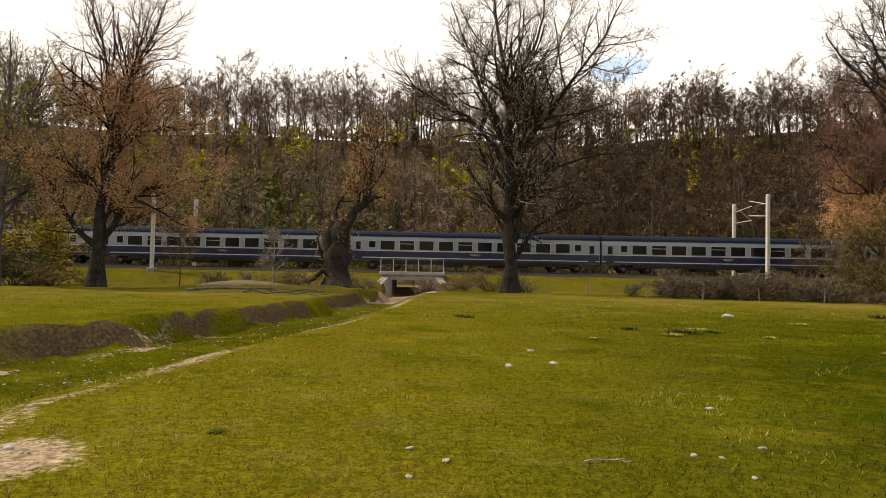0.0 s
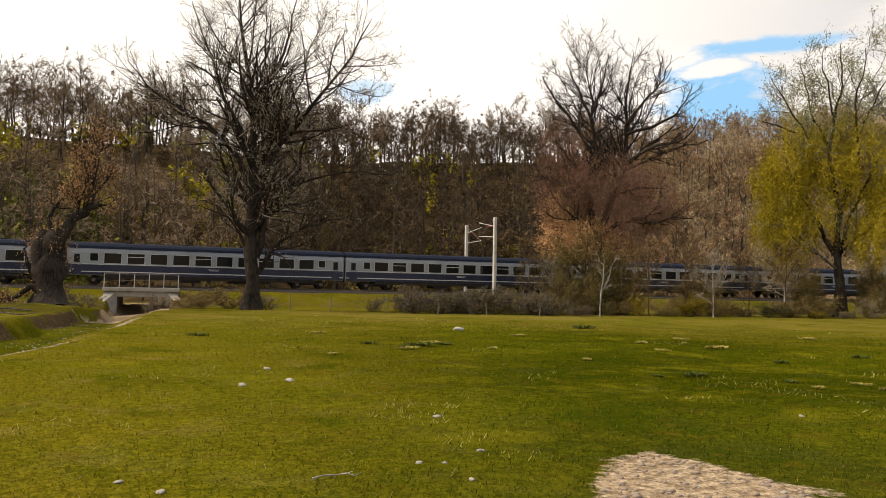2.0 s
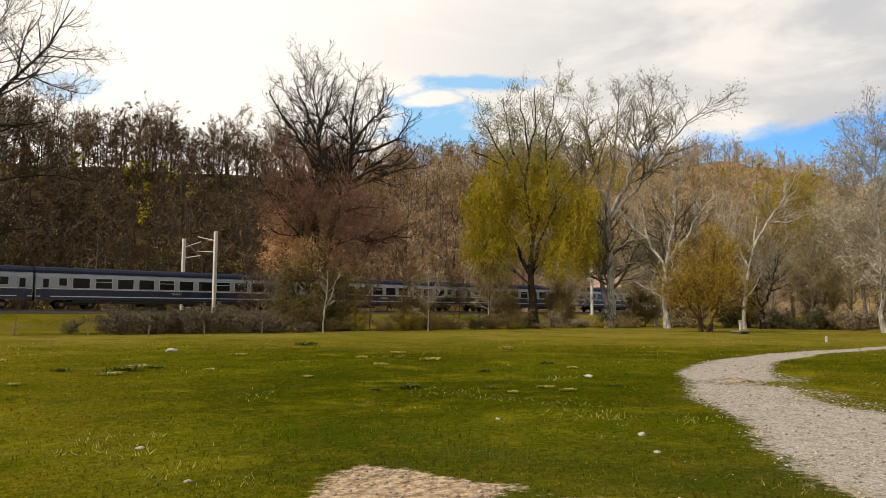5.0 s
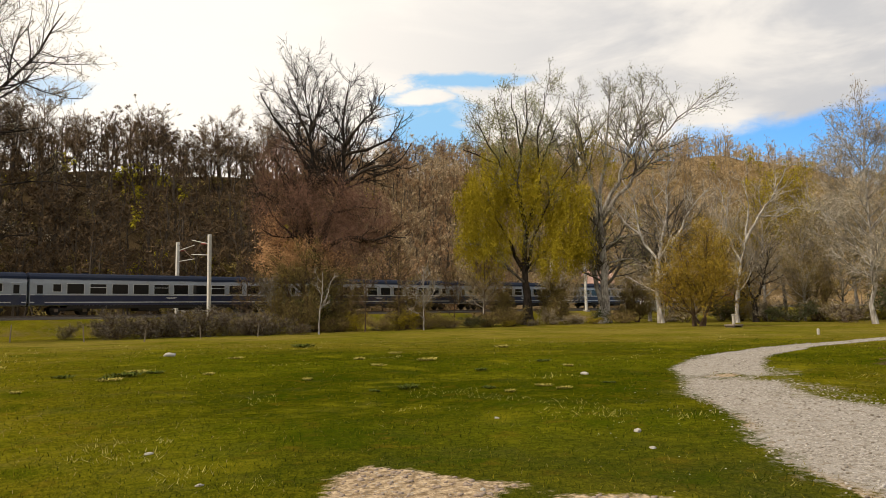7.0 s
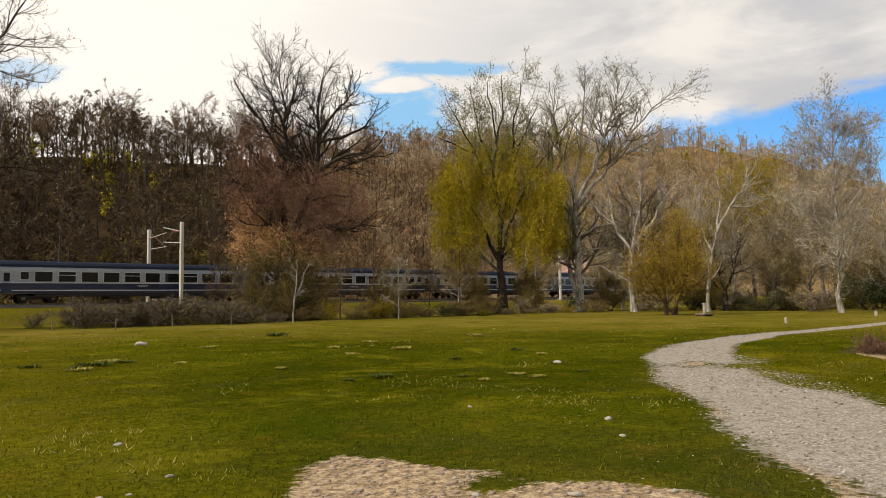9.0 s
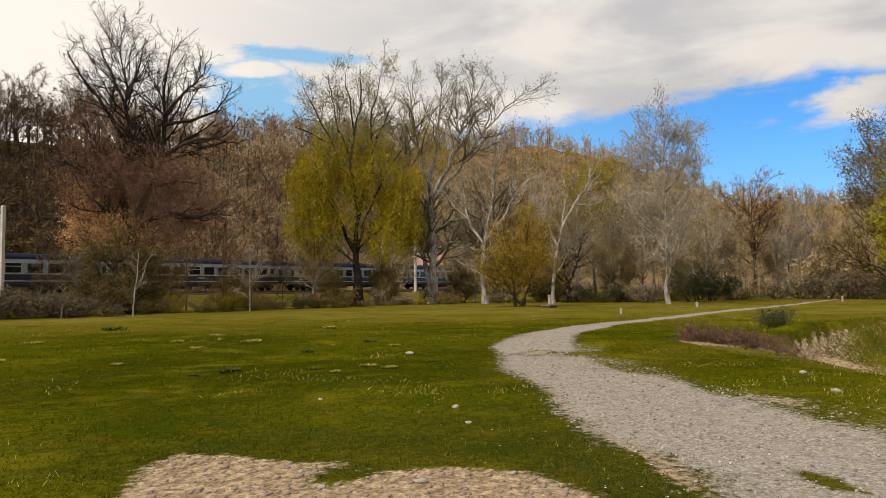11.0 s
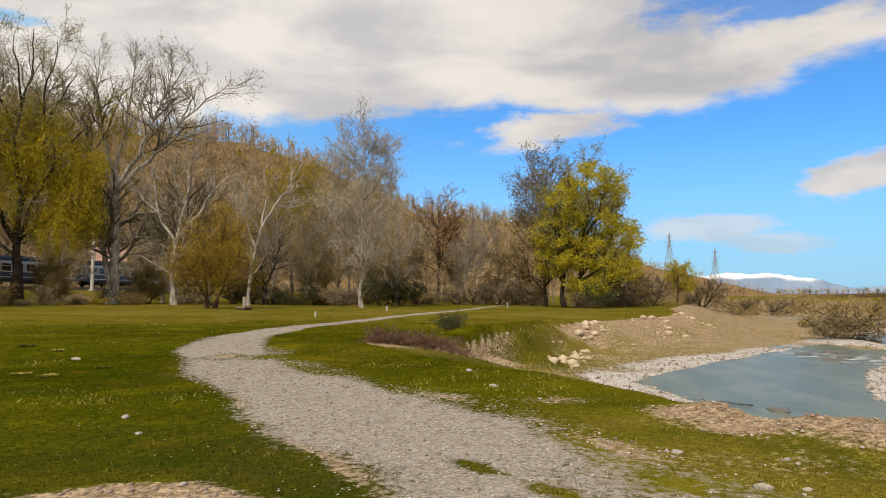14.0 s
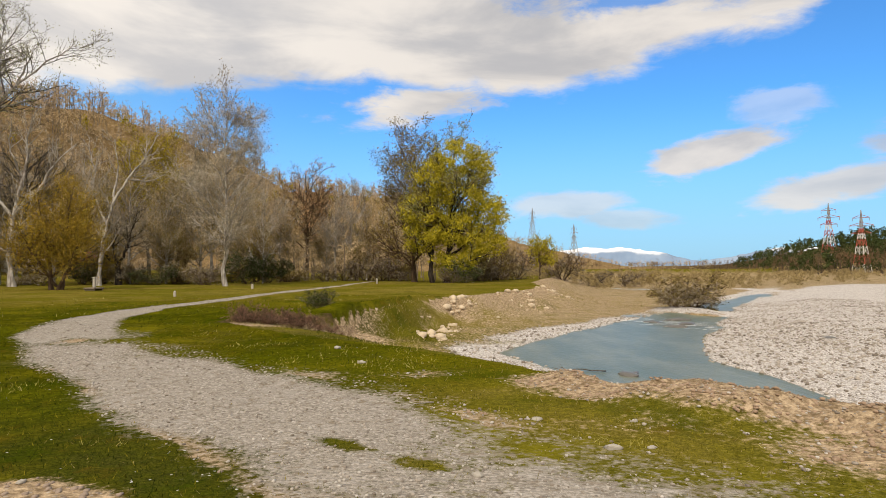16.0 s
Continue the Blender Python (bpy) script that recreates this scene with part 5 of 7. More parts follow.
def leafy_mass(seed, h, n, size):
    rng = np.random.default_rng(seed)
    d = rng.normal(size=(n, 3))
    d /= np.linalg.norm(d, axis=1, keepdims=True)
    clump = rng.normal(size=(9, 3)) * np.array([0.16, 0.16, 0.2]) * h + np.array([0, 0, 0.62 * h])
    c = clump[rng.integers(0, 9, n)] + d * rng.uniform(0.3, 1, (n, 1)) * 0.16 * h
    a, b = rng.normal(size=(n, 3)) * size, rng.normal(size=(n, 3)) * size
    return np.stack([c - a, c + a, c + b], 1).reshape(-1, 3), np.arange(n * 3).reshape(-1, 3)


def scatter(seed, n, place, models, scale, sink=0.3):
    """Joins n turned and scaled copies of models at random places."""
    rng = np.random.default_rng(seed)
    xs, ys = place(rng, n)
    zs = land(xs, ys)[0] - sink
    VQ, VT = [], []
    for i in range(len(xs)):
        v, q, lv, lt = models[i % len(models)]
        a, s = rng.uniform(0, 6.28), rng.uniform(*scale)
        m = np.array([[math.cos(a), -math.sin(a), 0], [math.sin(a), math.cos(a), 0], [0, 0, 1]]) * s
        o = np.array([xs[i], ys[i], zs[i]])
        VQ.append((v @ m.T + o, q)), VT.append((lv @ m.T + o, lt))
    return gather(VQ), gather(VT)


def on_hill(b0, b1, d0, d1, far=1.0):
    """Random places between bearings b0 and b1 and shares d0 to d1 of the slope."""
    def place(rng, n):
        b = rng.uniform(b0, b1, n)
        toe, top = np.interp(b, HILL_B, HILL_TOE), np.interp(b, HILL_B, HILL_TOP)
        r = toe + (top - toe) * (d0 + (d1 - d0) * rng.uniform(0, 1, n) ** far)
        return r * np.sin(np.radians(b)), r * np.cos(np.radians(b))
    return place


def on_plain(b0, b1, r0, r1):
    """Random places on the flat between bearings and ranges, off the stones and the water."""
    def place(rng, n):
        b, r = rng.uniform(b0, b1, n * 2), r0 * (r1 / r0) ** rng.uniform(0, 1, n * 2)
        x, y = r * np.sin(np.radians(b)), r * np.cos(np.radians(b))
        c = land(x, y)
        ok = (c[3] < 0.3) & (c[0] > -1.48) & (y < 40)
        return x[ok][:n], y[ok][:n]
    return place


WOOD_BARK = bark("woodland_bark", (0.035, 0.026, 0.018), (0.12, 0.095, 0.07))
MODELS = [wood_tree(200 + i, 11 + i % 3, 0.8 + 0.1 * (i % 4), 280) for i in range(6)]
FAR_MODELS = [(lambda m: (m[0][:20], m[1][:16], m[2], m[3]))(wood_tree(220 + i, 12, 1.0, 230)) for i in range(4)]
# twig tones differ by slope: bud colour, plus how sunlit each slope looks
for name, seed, n, place, models, scale, twig, bark_m, label in (
        ("hillside_wood", 14, 430, on_hill(-48, 10, 0.0, 0.92), MODELS, (0.6, 1.1), TWIG_MID, BARK_GREY, "leafless grey-brown wood on the steep slope behind the railway"),
        ("hillside_wood", 1, 310, on_hill(6, 34, 0.0, 0.9), MODELS, (0.6, 1.1), TWIG_SHADED, BARK_GREY, "leafless brown wood, toned dark for weaker sun, on the steep slope behind the railway"),
        ("hillside_wood", 17, 260, on_hill(31, 52, 0.0, 0.9), MODELS, (0.6, 1.1), TWIG_WARM, BARK_GREY, "leafless russet wood on the slope behind the railway"),
        ("hillside_wood", 2, 560, on_hill(40, 92, 0.0, 1.0), MODELS, (0.6, 1.0), TWIG_TAN, BARK_GREY, "leafless wood on the farther hill"),
        ("hillside_wood", 3, 1300, on_hill(38, 112, 0.2, 1.08), FAR_MODELS, (0.5, 0.95), TWIG_TAN, BARK_WARM, "dense brown wood along the far hill's crest"),
        ("river_scrub", 4, 300, on_hill(95, 130, -0.25, 0.3), FAR_MODELS, (0.5, 0.9), TWIG_BROWN, BARK_WARM, "bare scrub along the far side of the river"),
        ("plain_scrub", 13, 160, on_plain(79, 97, 96, 170), FAR_MODELS, (0.35, 0.75), TWIG_TAN, BARK_WARM, "bare tan trees beyond the meadow")):
    (v, q), (lv, lt) = scatter(seed, n, place, models, scale)
    me = mesh_of(name, np.concatenate([v, lv]), q, lt + len(v))
    me.materials.append(twig), me.materials.append(BARK_FAR if twig is TWIG_TAN else WOOD_BARK)
    me.polygons.foreach_set("material_index", np.concatenate([np.ones(len(q), np.int32), np.zeros(len(lt), np.int32)]))
    ob = tagged(part(name, me, None), label, "woodland", kind="stuff")
LEAF_SOFT = leafy("soft_green_leaves", (0.085, 0.095, 0.018), (0.26, 0.27, 0.06))
UNDER = [(np.zeros((3, 3)), np.array([[0, 1, 2, 2]]), *leafy_mass(300 + i, 4.0, 170, 0.16)) for i in range(3)]
UNDER_FINE = [(np.zeros((3, 3)), np.array([[0, 1, 2, 2]]), *leafy_mass(310 + i, 4.0, 340, 0.10)) for i in range(3)]
for name, seed, n, place, scale, mat, label in (
        ("green_undergrowth", 5, 190, on_hill(-24, -5, 0.05, 0.45), (0.9, 1.8), LEAF_SOFT, "fresh green bushes at the foot of the slope"),
        ("green_undergrowth", 15, 60, on_hill(-38, -28.5, 0.0, 0.6), (1.0, 2.0), LEAF_SOFT, "green thicket at the end of the slope"),
        ("olive_undergrowth", 6, 420, on_hill(-45, 40, 0.0, 0.8), (0.5, 1.2), BUD_OLIVE, "olive undergrowth among the bare trees"),
        ("brown_undergrowth", 7, 340, on_hill(-48, 33, 0.0, 0.95), (0.5, 1.0), TWIG_SHADED, "brown brushwood under the trees"),
        ("russet_undergrowth", 18, 220, on_hill(32, 54, 0.0, 0.95), (0.6, 1.2), TWIG_WARM, "russet brushwood among the budding trees"),
        ("brown_undergrowth", 16, 260, on_hill(-40, 38, 0.90, 1.03), (0.5, 1.0), TWIG_MID, "brown brushwood along the crest of the slope"),
        ("tan_undergrowth", 12, 1700, on_hill(36, 100, 0.0, 1.0), (0.7, 1.4), TWIG_TAN, "tan brushwood and budding crowns on the far hill"),
        ("green_crowns", 8, 95, on_hill(-45, 60, 0.1, 0.8), (0.9, 1.9), LEAF_GREEN, "a few trees in early leaf on the slope"),
        ("yellow_crowns", 9, 120, on_hill(50, 95, 0.1, 1.0), (1.0, 1.9), LEAF_YELLOW, "yellow-green crowns scattered over the far hill"),
        ("plain_scrub", 11, 620, on_plain(93, 134, 105, 420), (0.45, 1.0), TWIG_OLIVE, "bare tan-olive scrub over the river flats"),
        ("dark_conifers", 10, 420, on_hill(114, 130, -0.05, 1.0), (1.2, 2.8), LEAF_DARK, "dark evergreens on the bank across the river")):
    low_brush = name == "plain_scrub"
    (v, q), (lv, lt) = scatter(seed, n, place, UNDER_FINE if low_brush or name == "tan_undergrowth" else UNDER, scale, 1.0 if low_brush else 0.3)
    tagged(part(name, mesh_of(name, lv, lt), mat), label, "woodland", kind="stuff")

# trees along the skyline
RIDGE = [grow_tree(400 + i, upright(11.5 + i, 0.22, 12, 4.2, 400 + i, 0.22), (70, 340, 1500), BARK_WARM, TWIG_MID, BUD_OLIVE, 300, 0.09, name="ridge_tree", label="bare tree on the skyline of the slope", group="trees along the skyline", light=True, least=0.022, start=0.12, caps=(4.0, 2.6, 1.6)) for i in range(5)]
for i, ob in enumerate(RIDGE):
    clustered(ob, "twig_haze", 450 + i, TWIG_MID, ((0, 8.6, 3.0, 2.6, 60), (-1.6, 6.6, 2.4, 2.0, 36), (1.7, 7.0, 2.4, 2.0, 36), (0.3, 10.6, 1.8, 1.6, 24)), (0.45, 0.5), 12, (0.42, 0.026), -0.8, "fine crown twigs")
rng = random.Random(77)
for i in range(64):
    b = -34 + i * 1.22 + rng.uniform(-0.5, 0.5)
    r = float(np.interp(b, HILL_B, HILL_TOP)) * rng.uniform(0.9, 1.02)
    x, y = r * math.sin(radians(b)), r * math.cos(radians(b))
    s = rng.uniform(0.72, 1.12) * (1.0 if b < 34 else 0.8)
    m = pose(x, y, height(x, y) - 0.4, 0, 0, rng.uniform(0, 360))
    if i < 5:
        RIDGE[i].matrix_world = m @ Matrix.Scale(s, 4)
    else:
        copy_thing(RIDGE[i % 5], m).scale = (s, s, s)

# ---- railway ----
NAVY = plain("navy_coach_paint", (0.012, 0.018, 0.055), 0.35, dirt=0.3, scale=0.8)
COACH_GREY = plain("pale_grey_coach_paint", (0.30, 0.335, 0.385), 0.5, dirt=0.4, scale=0.8, dirt_color=(0.2, 0.18, 0.16))
COACH_WHITE = plain("white_coach_line", (0.58, 0.59, 0.60), 0.5, dirt=0.3, scale=1.0, dirt_color=(0.25, 0.22, 0.2))
ROOF = plain("blue_grey_roof_paint", (0.010, 0.016, 0.034), 0.8, dirt=0.3, scale=0.6, dirt_color=(0.035, 0.034, 0.034), spec=0.1)
UNDER_BLACK = plain("sooty_underframe", (0.022, 0.020, 0.018), 0.8, dirt=0.5, dirt_color=(0.07, 0.05, 0.035))
STEEL = plain("worn_rail_steel", (0.16, 0.12, 0.09), 0.5, 0.6, dirt=0.6)
CONCRETE = plain("weathered_concrete", (0.42, 0.39, 0.34), 0.9, dirt=0.55, scale=0.9, dirt_color=(0.14, 0.12, 0.09), relief=0.01)
MAST_CONCRETE = plain("pale_mast_concrete", (0.60, 0.58, 0.54), 0.85, dirt=0.35, scale=0.7, dirt_color=(0.28, 0.25, 0.2))
LOCO_RED = plain("faded_red_loco_paint", (0.20, 0.030, 0.022), 0.45, dirt=0.4, scale=0.7)
LOCO_BRIGHT = plain("bright_red_loco_paint", (0.46, 0.020, 0.014), 0.38, dirt=0.25, scale=0.7)
LOCO_CREAM = plain("cream_loco_paint", (0.56, 0.50, 0.40), 0.5, dirt=0.45, scale=0.8, dirt_color=(0.2, 0.15, 0.1))
LOCO_SILVER = plain("silver_loco_paint", (0.52, 0.52, 0.52), 0.4, 0.2, dirt=0.35)
TIMBER = plain("dark_sleeper_timber", (0.06, 0.045, 0.035), 0.9, dirt=0.5)
BALLAST = plain("ballast_stone", (0.105, 0.09, 0.075), 0.95, dirt=0.6, scale=1.5)


def glass_material():
    m, k, b = material("coach_window_glass", 0.08, 0.0, 0.5)
    k.put(b.inputs["Base Color"], (0.012, 0.014, 0.016))
    return m


GLASS = glass_material()


def along(x):
    """A pose on the railway's centre line at x: across is y, up is z, at the height of the rails."""
    slope = float(track_y(x + 1) - track_y(x - 1)) / 2
    return pose(x, float(track_y(x)), RAIL_Z, 0, 0, math.degrees(math.atan(slope)))


def swept(name, x0, x1, step, profile, mat, parent=None):
    """A strip along the railway with a cross profile of (across, up) corners."""
    xs = np.arange(x0, x1, step)
    pr = np.array(profile, float)
    V = np.concatenate([np.stack([np.full(len(pr), x), track_y(x) + pr[:, 0], RAIL_Z + pr[:, 1]], -1) for x in xs])
    n, k = len(xs), len(pr)
    i = np.arange(n * k).reshape(n, k)
    j = np.roll(i, -1, 1)
    q = np.stack([i[:-1], i[1:], j[1:], j[:-1]], -1).reshape(-1, 4)
    return part(name, mesh_of(name, V, q), mat, parent)


line = thing("railway_track", "single railway track on a low ballasted embankment", "railway", kind="structure")
swept("ballast_bed", -160, 300, 4, ((-2.6, -0.46), (-1.7, -0.16), (1.7, -0.16), (2.6, -0.46)), BALLAST, line)
for side in (-0.755, 0.755):
    swept("rail", -160, 300, 4, ((side - 0.07, -0.17), (side - 0.07, -0.14), (side - 0.035, -0.12), (side - 0.035, 0.0), (side + 0.035, 0.0), (side + 0.035, -0.12), (side + 0.07, -0.14), (side + 0.07, -0.17)), STEEL, line)
sv, sq = [], []
for i, x in enumerate(np.arange(-70, 190, 0.62)):
    y = float(track_y(x))
    c = np.array([(a, b, h) for h in (-0.2, -0.13) for a, b in ((x - 0.12, y - 1.25), (x + 0.12, y - 1.25), (x + 0.12, y + 1.25), (x - 0.12, y + 1.25))]) + np.array([0, 0, RAIL_Z])
    sv.append(c)
    sq.append(np.array([(4, 5, 6, 7), (0, 1, 5, 4), (1, 2, 6, 5), (2, 3, 7, 6), (3, 0, 4, 7)]) + i * 8)
tagged(part("sleepers", mesh_of("sleepers", np.concatenate(sv), np.concatenate(sq)), TIMBER, line), kind="stuff")


def body_shell(length, profile, ends=0.0):
    """A closed vehicle body along x from a half profile of (half width, height), from the sill up to the roof's middle."""
    ring = [(w, h) for w, h in profile] + [(-w, h) for w, h in reversed(profile) if w > 0]
    V, n = [], len(ring)
    for x, shrink in ((-length / 2, 1 - ends), (-length / 2 + 0.3, 1.0), (length / 2 - 0.3, 1.0), (length / 2, 1 - ends)):
        V += [(x, w * shrink, h) for w, h in ring]
    i = np.arange(4 * n).reshape(4, n)
    j = np.roll(i, -1, 1)
    q = np.stack([i[:-1], i[1:], j[1:], j[:-1]], -1).reshape(-1, 4)
    bm = bmesh.new()
    vs = [bm.verts.new(v) for v in V]
    for f in q:
        bm.faces.new([vs[a] for a in f])
    bm.faces.new([vs[a] for a in i[0]]), bm.faces.new([vs[a] for a in reversed(i[3])])
    bmesh.ops.recalc_face_normals(bm, faces=bm.faces)
    return bm


def bogie(parent, x, axles, wheel_r=0.46):
    b = part("bogie", add_box(add_box(box(x - axles * 0.9, x + axles * 0.9, -1.12, -0.98, 0.42, 0.72, 0.04), x - axles * 0.9, x + axles * 0.9, 0.98, 1.12, 0.42, 0.72, 0.04), x - 0.35, x + 0.35, -1.0, 1.0, 0.4, 0.8), UNDER_BLACK, parent)
    for i in range(axles):
        ax = x + (i - (axles - 1) / 2) * (2.5 if axles == 2 else 1.95)
        w = rod((ax, -0.83, wheel_r), (ax, -0.69, wheel_r), wheel_r, None, 18)
        add_rod(w, (ax, 0.69, wheel_r), (ax, 0.83, wheel_r), wheel_r, None, 18)
        add_rod(w, (ax, -0.7, wheel_r), (ax, 0.7, wheel_r), 0.08, None, 8)
        part("wheelset", w, UNDER_BLACK, b)
        part("axle_box", box(ax - 0.18, ax + 0.18, -1.22, -1.12, 0.3, 0.62, 0.03), STEEL, b)
        part("axle_box", box(ax - 0.18, ax + 0.18, 1.12, 1.22, 0.3, 0.62, 0.03), STEEL, b)
    return b


def window_frame(x0, x1, z0, z1, y, t=0.035):
    bm = bmesh.new()
    s = 1 if y > 0 else -1
    for a, b, c, d in ((x0 - t, x1 + t, z0 - t, z0), (x0 - t, x1 + t, z1, z1 + t), (x0 - t, x0, z0, z1), (x1, x1 + t, z0, z1)):
        add_box(bm, a, b, min(y, y + s * 0.02), max(y, y + s * 0.02), c, d)
    return bm


def coach():
    L = 26.1
    ob = thing("passenger_coach", "navy and pale grey passenger coach with a blue-grey roof", "train coach", group="coaches of the train")
    part("body", body_shell(L, ((1.30, 0.92), (1.40, 1.15), (1.415, 2.0), (1.40, 3.05), (1.33, 3.40))), COACH_GREY, ob)
    part("roof", body_shell(L - 0.05, ((1.345, 3.34), (1.22, 3.66), (0.9, 3.90), (0.45, 4.03), (0.0, 4.07))), ROOF, ob)
    for s in (-1, 1):
        y = s * 1.42
        part("navy_band", box(-L / 2 + 0.05, L / 2 - 0.05, min(y, y - s * 0.02), max(y, y - s * 0.02), 0.96, 1.90), NAVY, ob, "navy blue band below the windows")
        part("white_line", box(-L / 2 + 0.05, L / 2 - 0.05, min(y, y + s * 0.004), max(y, y + s * 0.004), 1.905, 1.97), COACH_WHITE, ob)
        part("lower_line", box(-L / 2 + 0.05, L / 2 - 0.05, min(y, y + s * 0.004), max(y, y + s * 0.004), 1.19, 1.28), COACH_WHITE, ob)
        part("sill_panel", box(-L / 2 + 3.2, L / 2 - 3.2, s * 1.33 - 0.03, s * 1.33 + 0.03, 0.62, 0.95), UNDER_BLACK, ob)
        for i in range(10):
            x = -9.15 + i * 2.033
            w = part("window", box(x - 0.74, x + 0.74, s * 1.395 - 0.03, s * 1.395 + 0.03, 2.05, 3.0), GLASS, ob)
            part("frame", window_frame(x - 0.74, x + 0.74, 2.05, 3.0, s * 1.42), COACH_WHITE, w)
            if i % 3 == 1:
                part("vent_bar", box(x - 0.74, x + 0.74, s * 1.43 - 0.012, s * 1.43 + 0.012, 2.66, 2.71), COACH_WHITE, w)
        for z, w in ((1.66, 0.55), (1.56, 0.42)):
            part("lettering_bar", box(-w, w, s * 1.425 - 0.004, s * 1.425 + 0.004, z, z + 0.05), COACH_WHITE, ob)
        for x in (-10.75, 10.75):
            w = part("window", box(x - 0.34, x + 0.34, s * 1.395 - 0.03, s * 1.395 + 0.03, 2.25, 2.95), GLASS, ob)
            part("frame", window_frame(x - 0.34, x + 0.34, 2.25, 2.95, s * 1.42), COACH_WHITE, w)
        for x in (-12.2, 12.2):
            d = part("door", box(x - 0.42, x + 0.42, s * 1.40 - 0.035, s * 1.40 + 0.035, 1.0, 3.05, 0.02), COACH_GREY, ob)
            part("window", box(x - 0.24, x + 0.24, s * 1.425 - 0.025, s * 1.425 + 0.025, 2.05, 2.85), GLASS, d)
            part("handle", box(x + 0.3, x + 0.34, s * 1.45 - 0.02, s * 1.45 + 0.02, 1.75, 1.95), STEEL, d)
            part("door_band", box(x - 0.425, x + 0.425, s * 1.437 - 0.004, s * 1.437 + 0.004, 1.02, 1.90), NAVY, d)
    for x in (-L / 2, L / 2):
        part("gangway", box(min(x, x * 1.01), max(x, x * 1.01), -0.55, 0.55, 1.15, 3.2, 0.04), UNDER_BLACK, ob)
        for y in (-0.875, 0.875):
            part("buffer", add_rod(rod((x, y, 1.05), (x * 1.011, y, 1.05), 0.09), (x * 1.009, y, 1.05), (x * 1.012, y, 1.05), 0.24, None, 14), UNDER_BLACK, ob)
    part("battery_box", box(-3.2, -1.2, -1.25, 1.25, 0.35, 0.95, 0.04), UNDER_BLACK, ob)
    part("air_tank", rod((1.0, -0.9, 0.6), (3.4, -0.9, 0.6), 0.24, None, 12), UNDER_BLACK, ob)
    part("equipment_box", box(4.2, 5.6, -1.2, 1.2, 0.4, 0.95, 0.04), UNDER_BLACK, ob)
    bogie(ob, -9.5, 2), bogie(ob, 9.5, 2)
    for x in (-8, -2.7, 2.7, 8):
        part("roof_vent", box(x - 0.25, x + 0.25, -0.3, 0.3, 4.02, 4.13, 0.03), ROOF, ob)
    return ob


def pantograph(parent, x, flip):
    p = part("pantograph", add_box(add_box(box(x - 0.9, x + 0.9, -0.75, -0.65, 4.10, 4.18), x - 0.9, x + 0.9, 0.65, 0.75, 4.10, 4.18), x - 0.05, x + 0.05, -0.75, 0.75, 4.10, 4.18), UNDER_BLACK, parent)
    for y in (-0.6, 0.6):
        part("arm", add_rod(rod((x - flip * 0.8, y, 4.2), (x + flip * 0.9, y * 0.7, 4.34), 0.035), (x + flip * 0.9, y * 0.7, 4.34), (x - flip * 0.7, y * 0.5, 4.46), 0.03), UNDER_BLACK, p)
    part("contact_bow", rod((x - flip * 0.7, -0.85, 4.48), (x - flip * 0.7, 0.85, 4.48), 0.04), UNDER_BLACK, p)


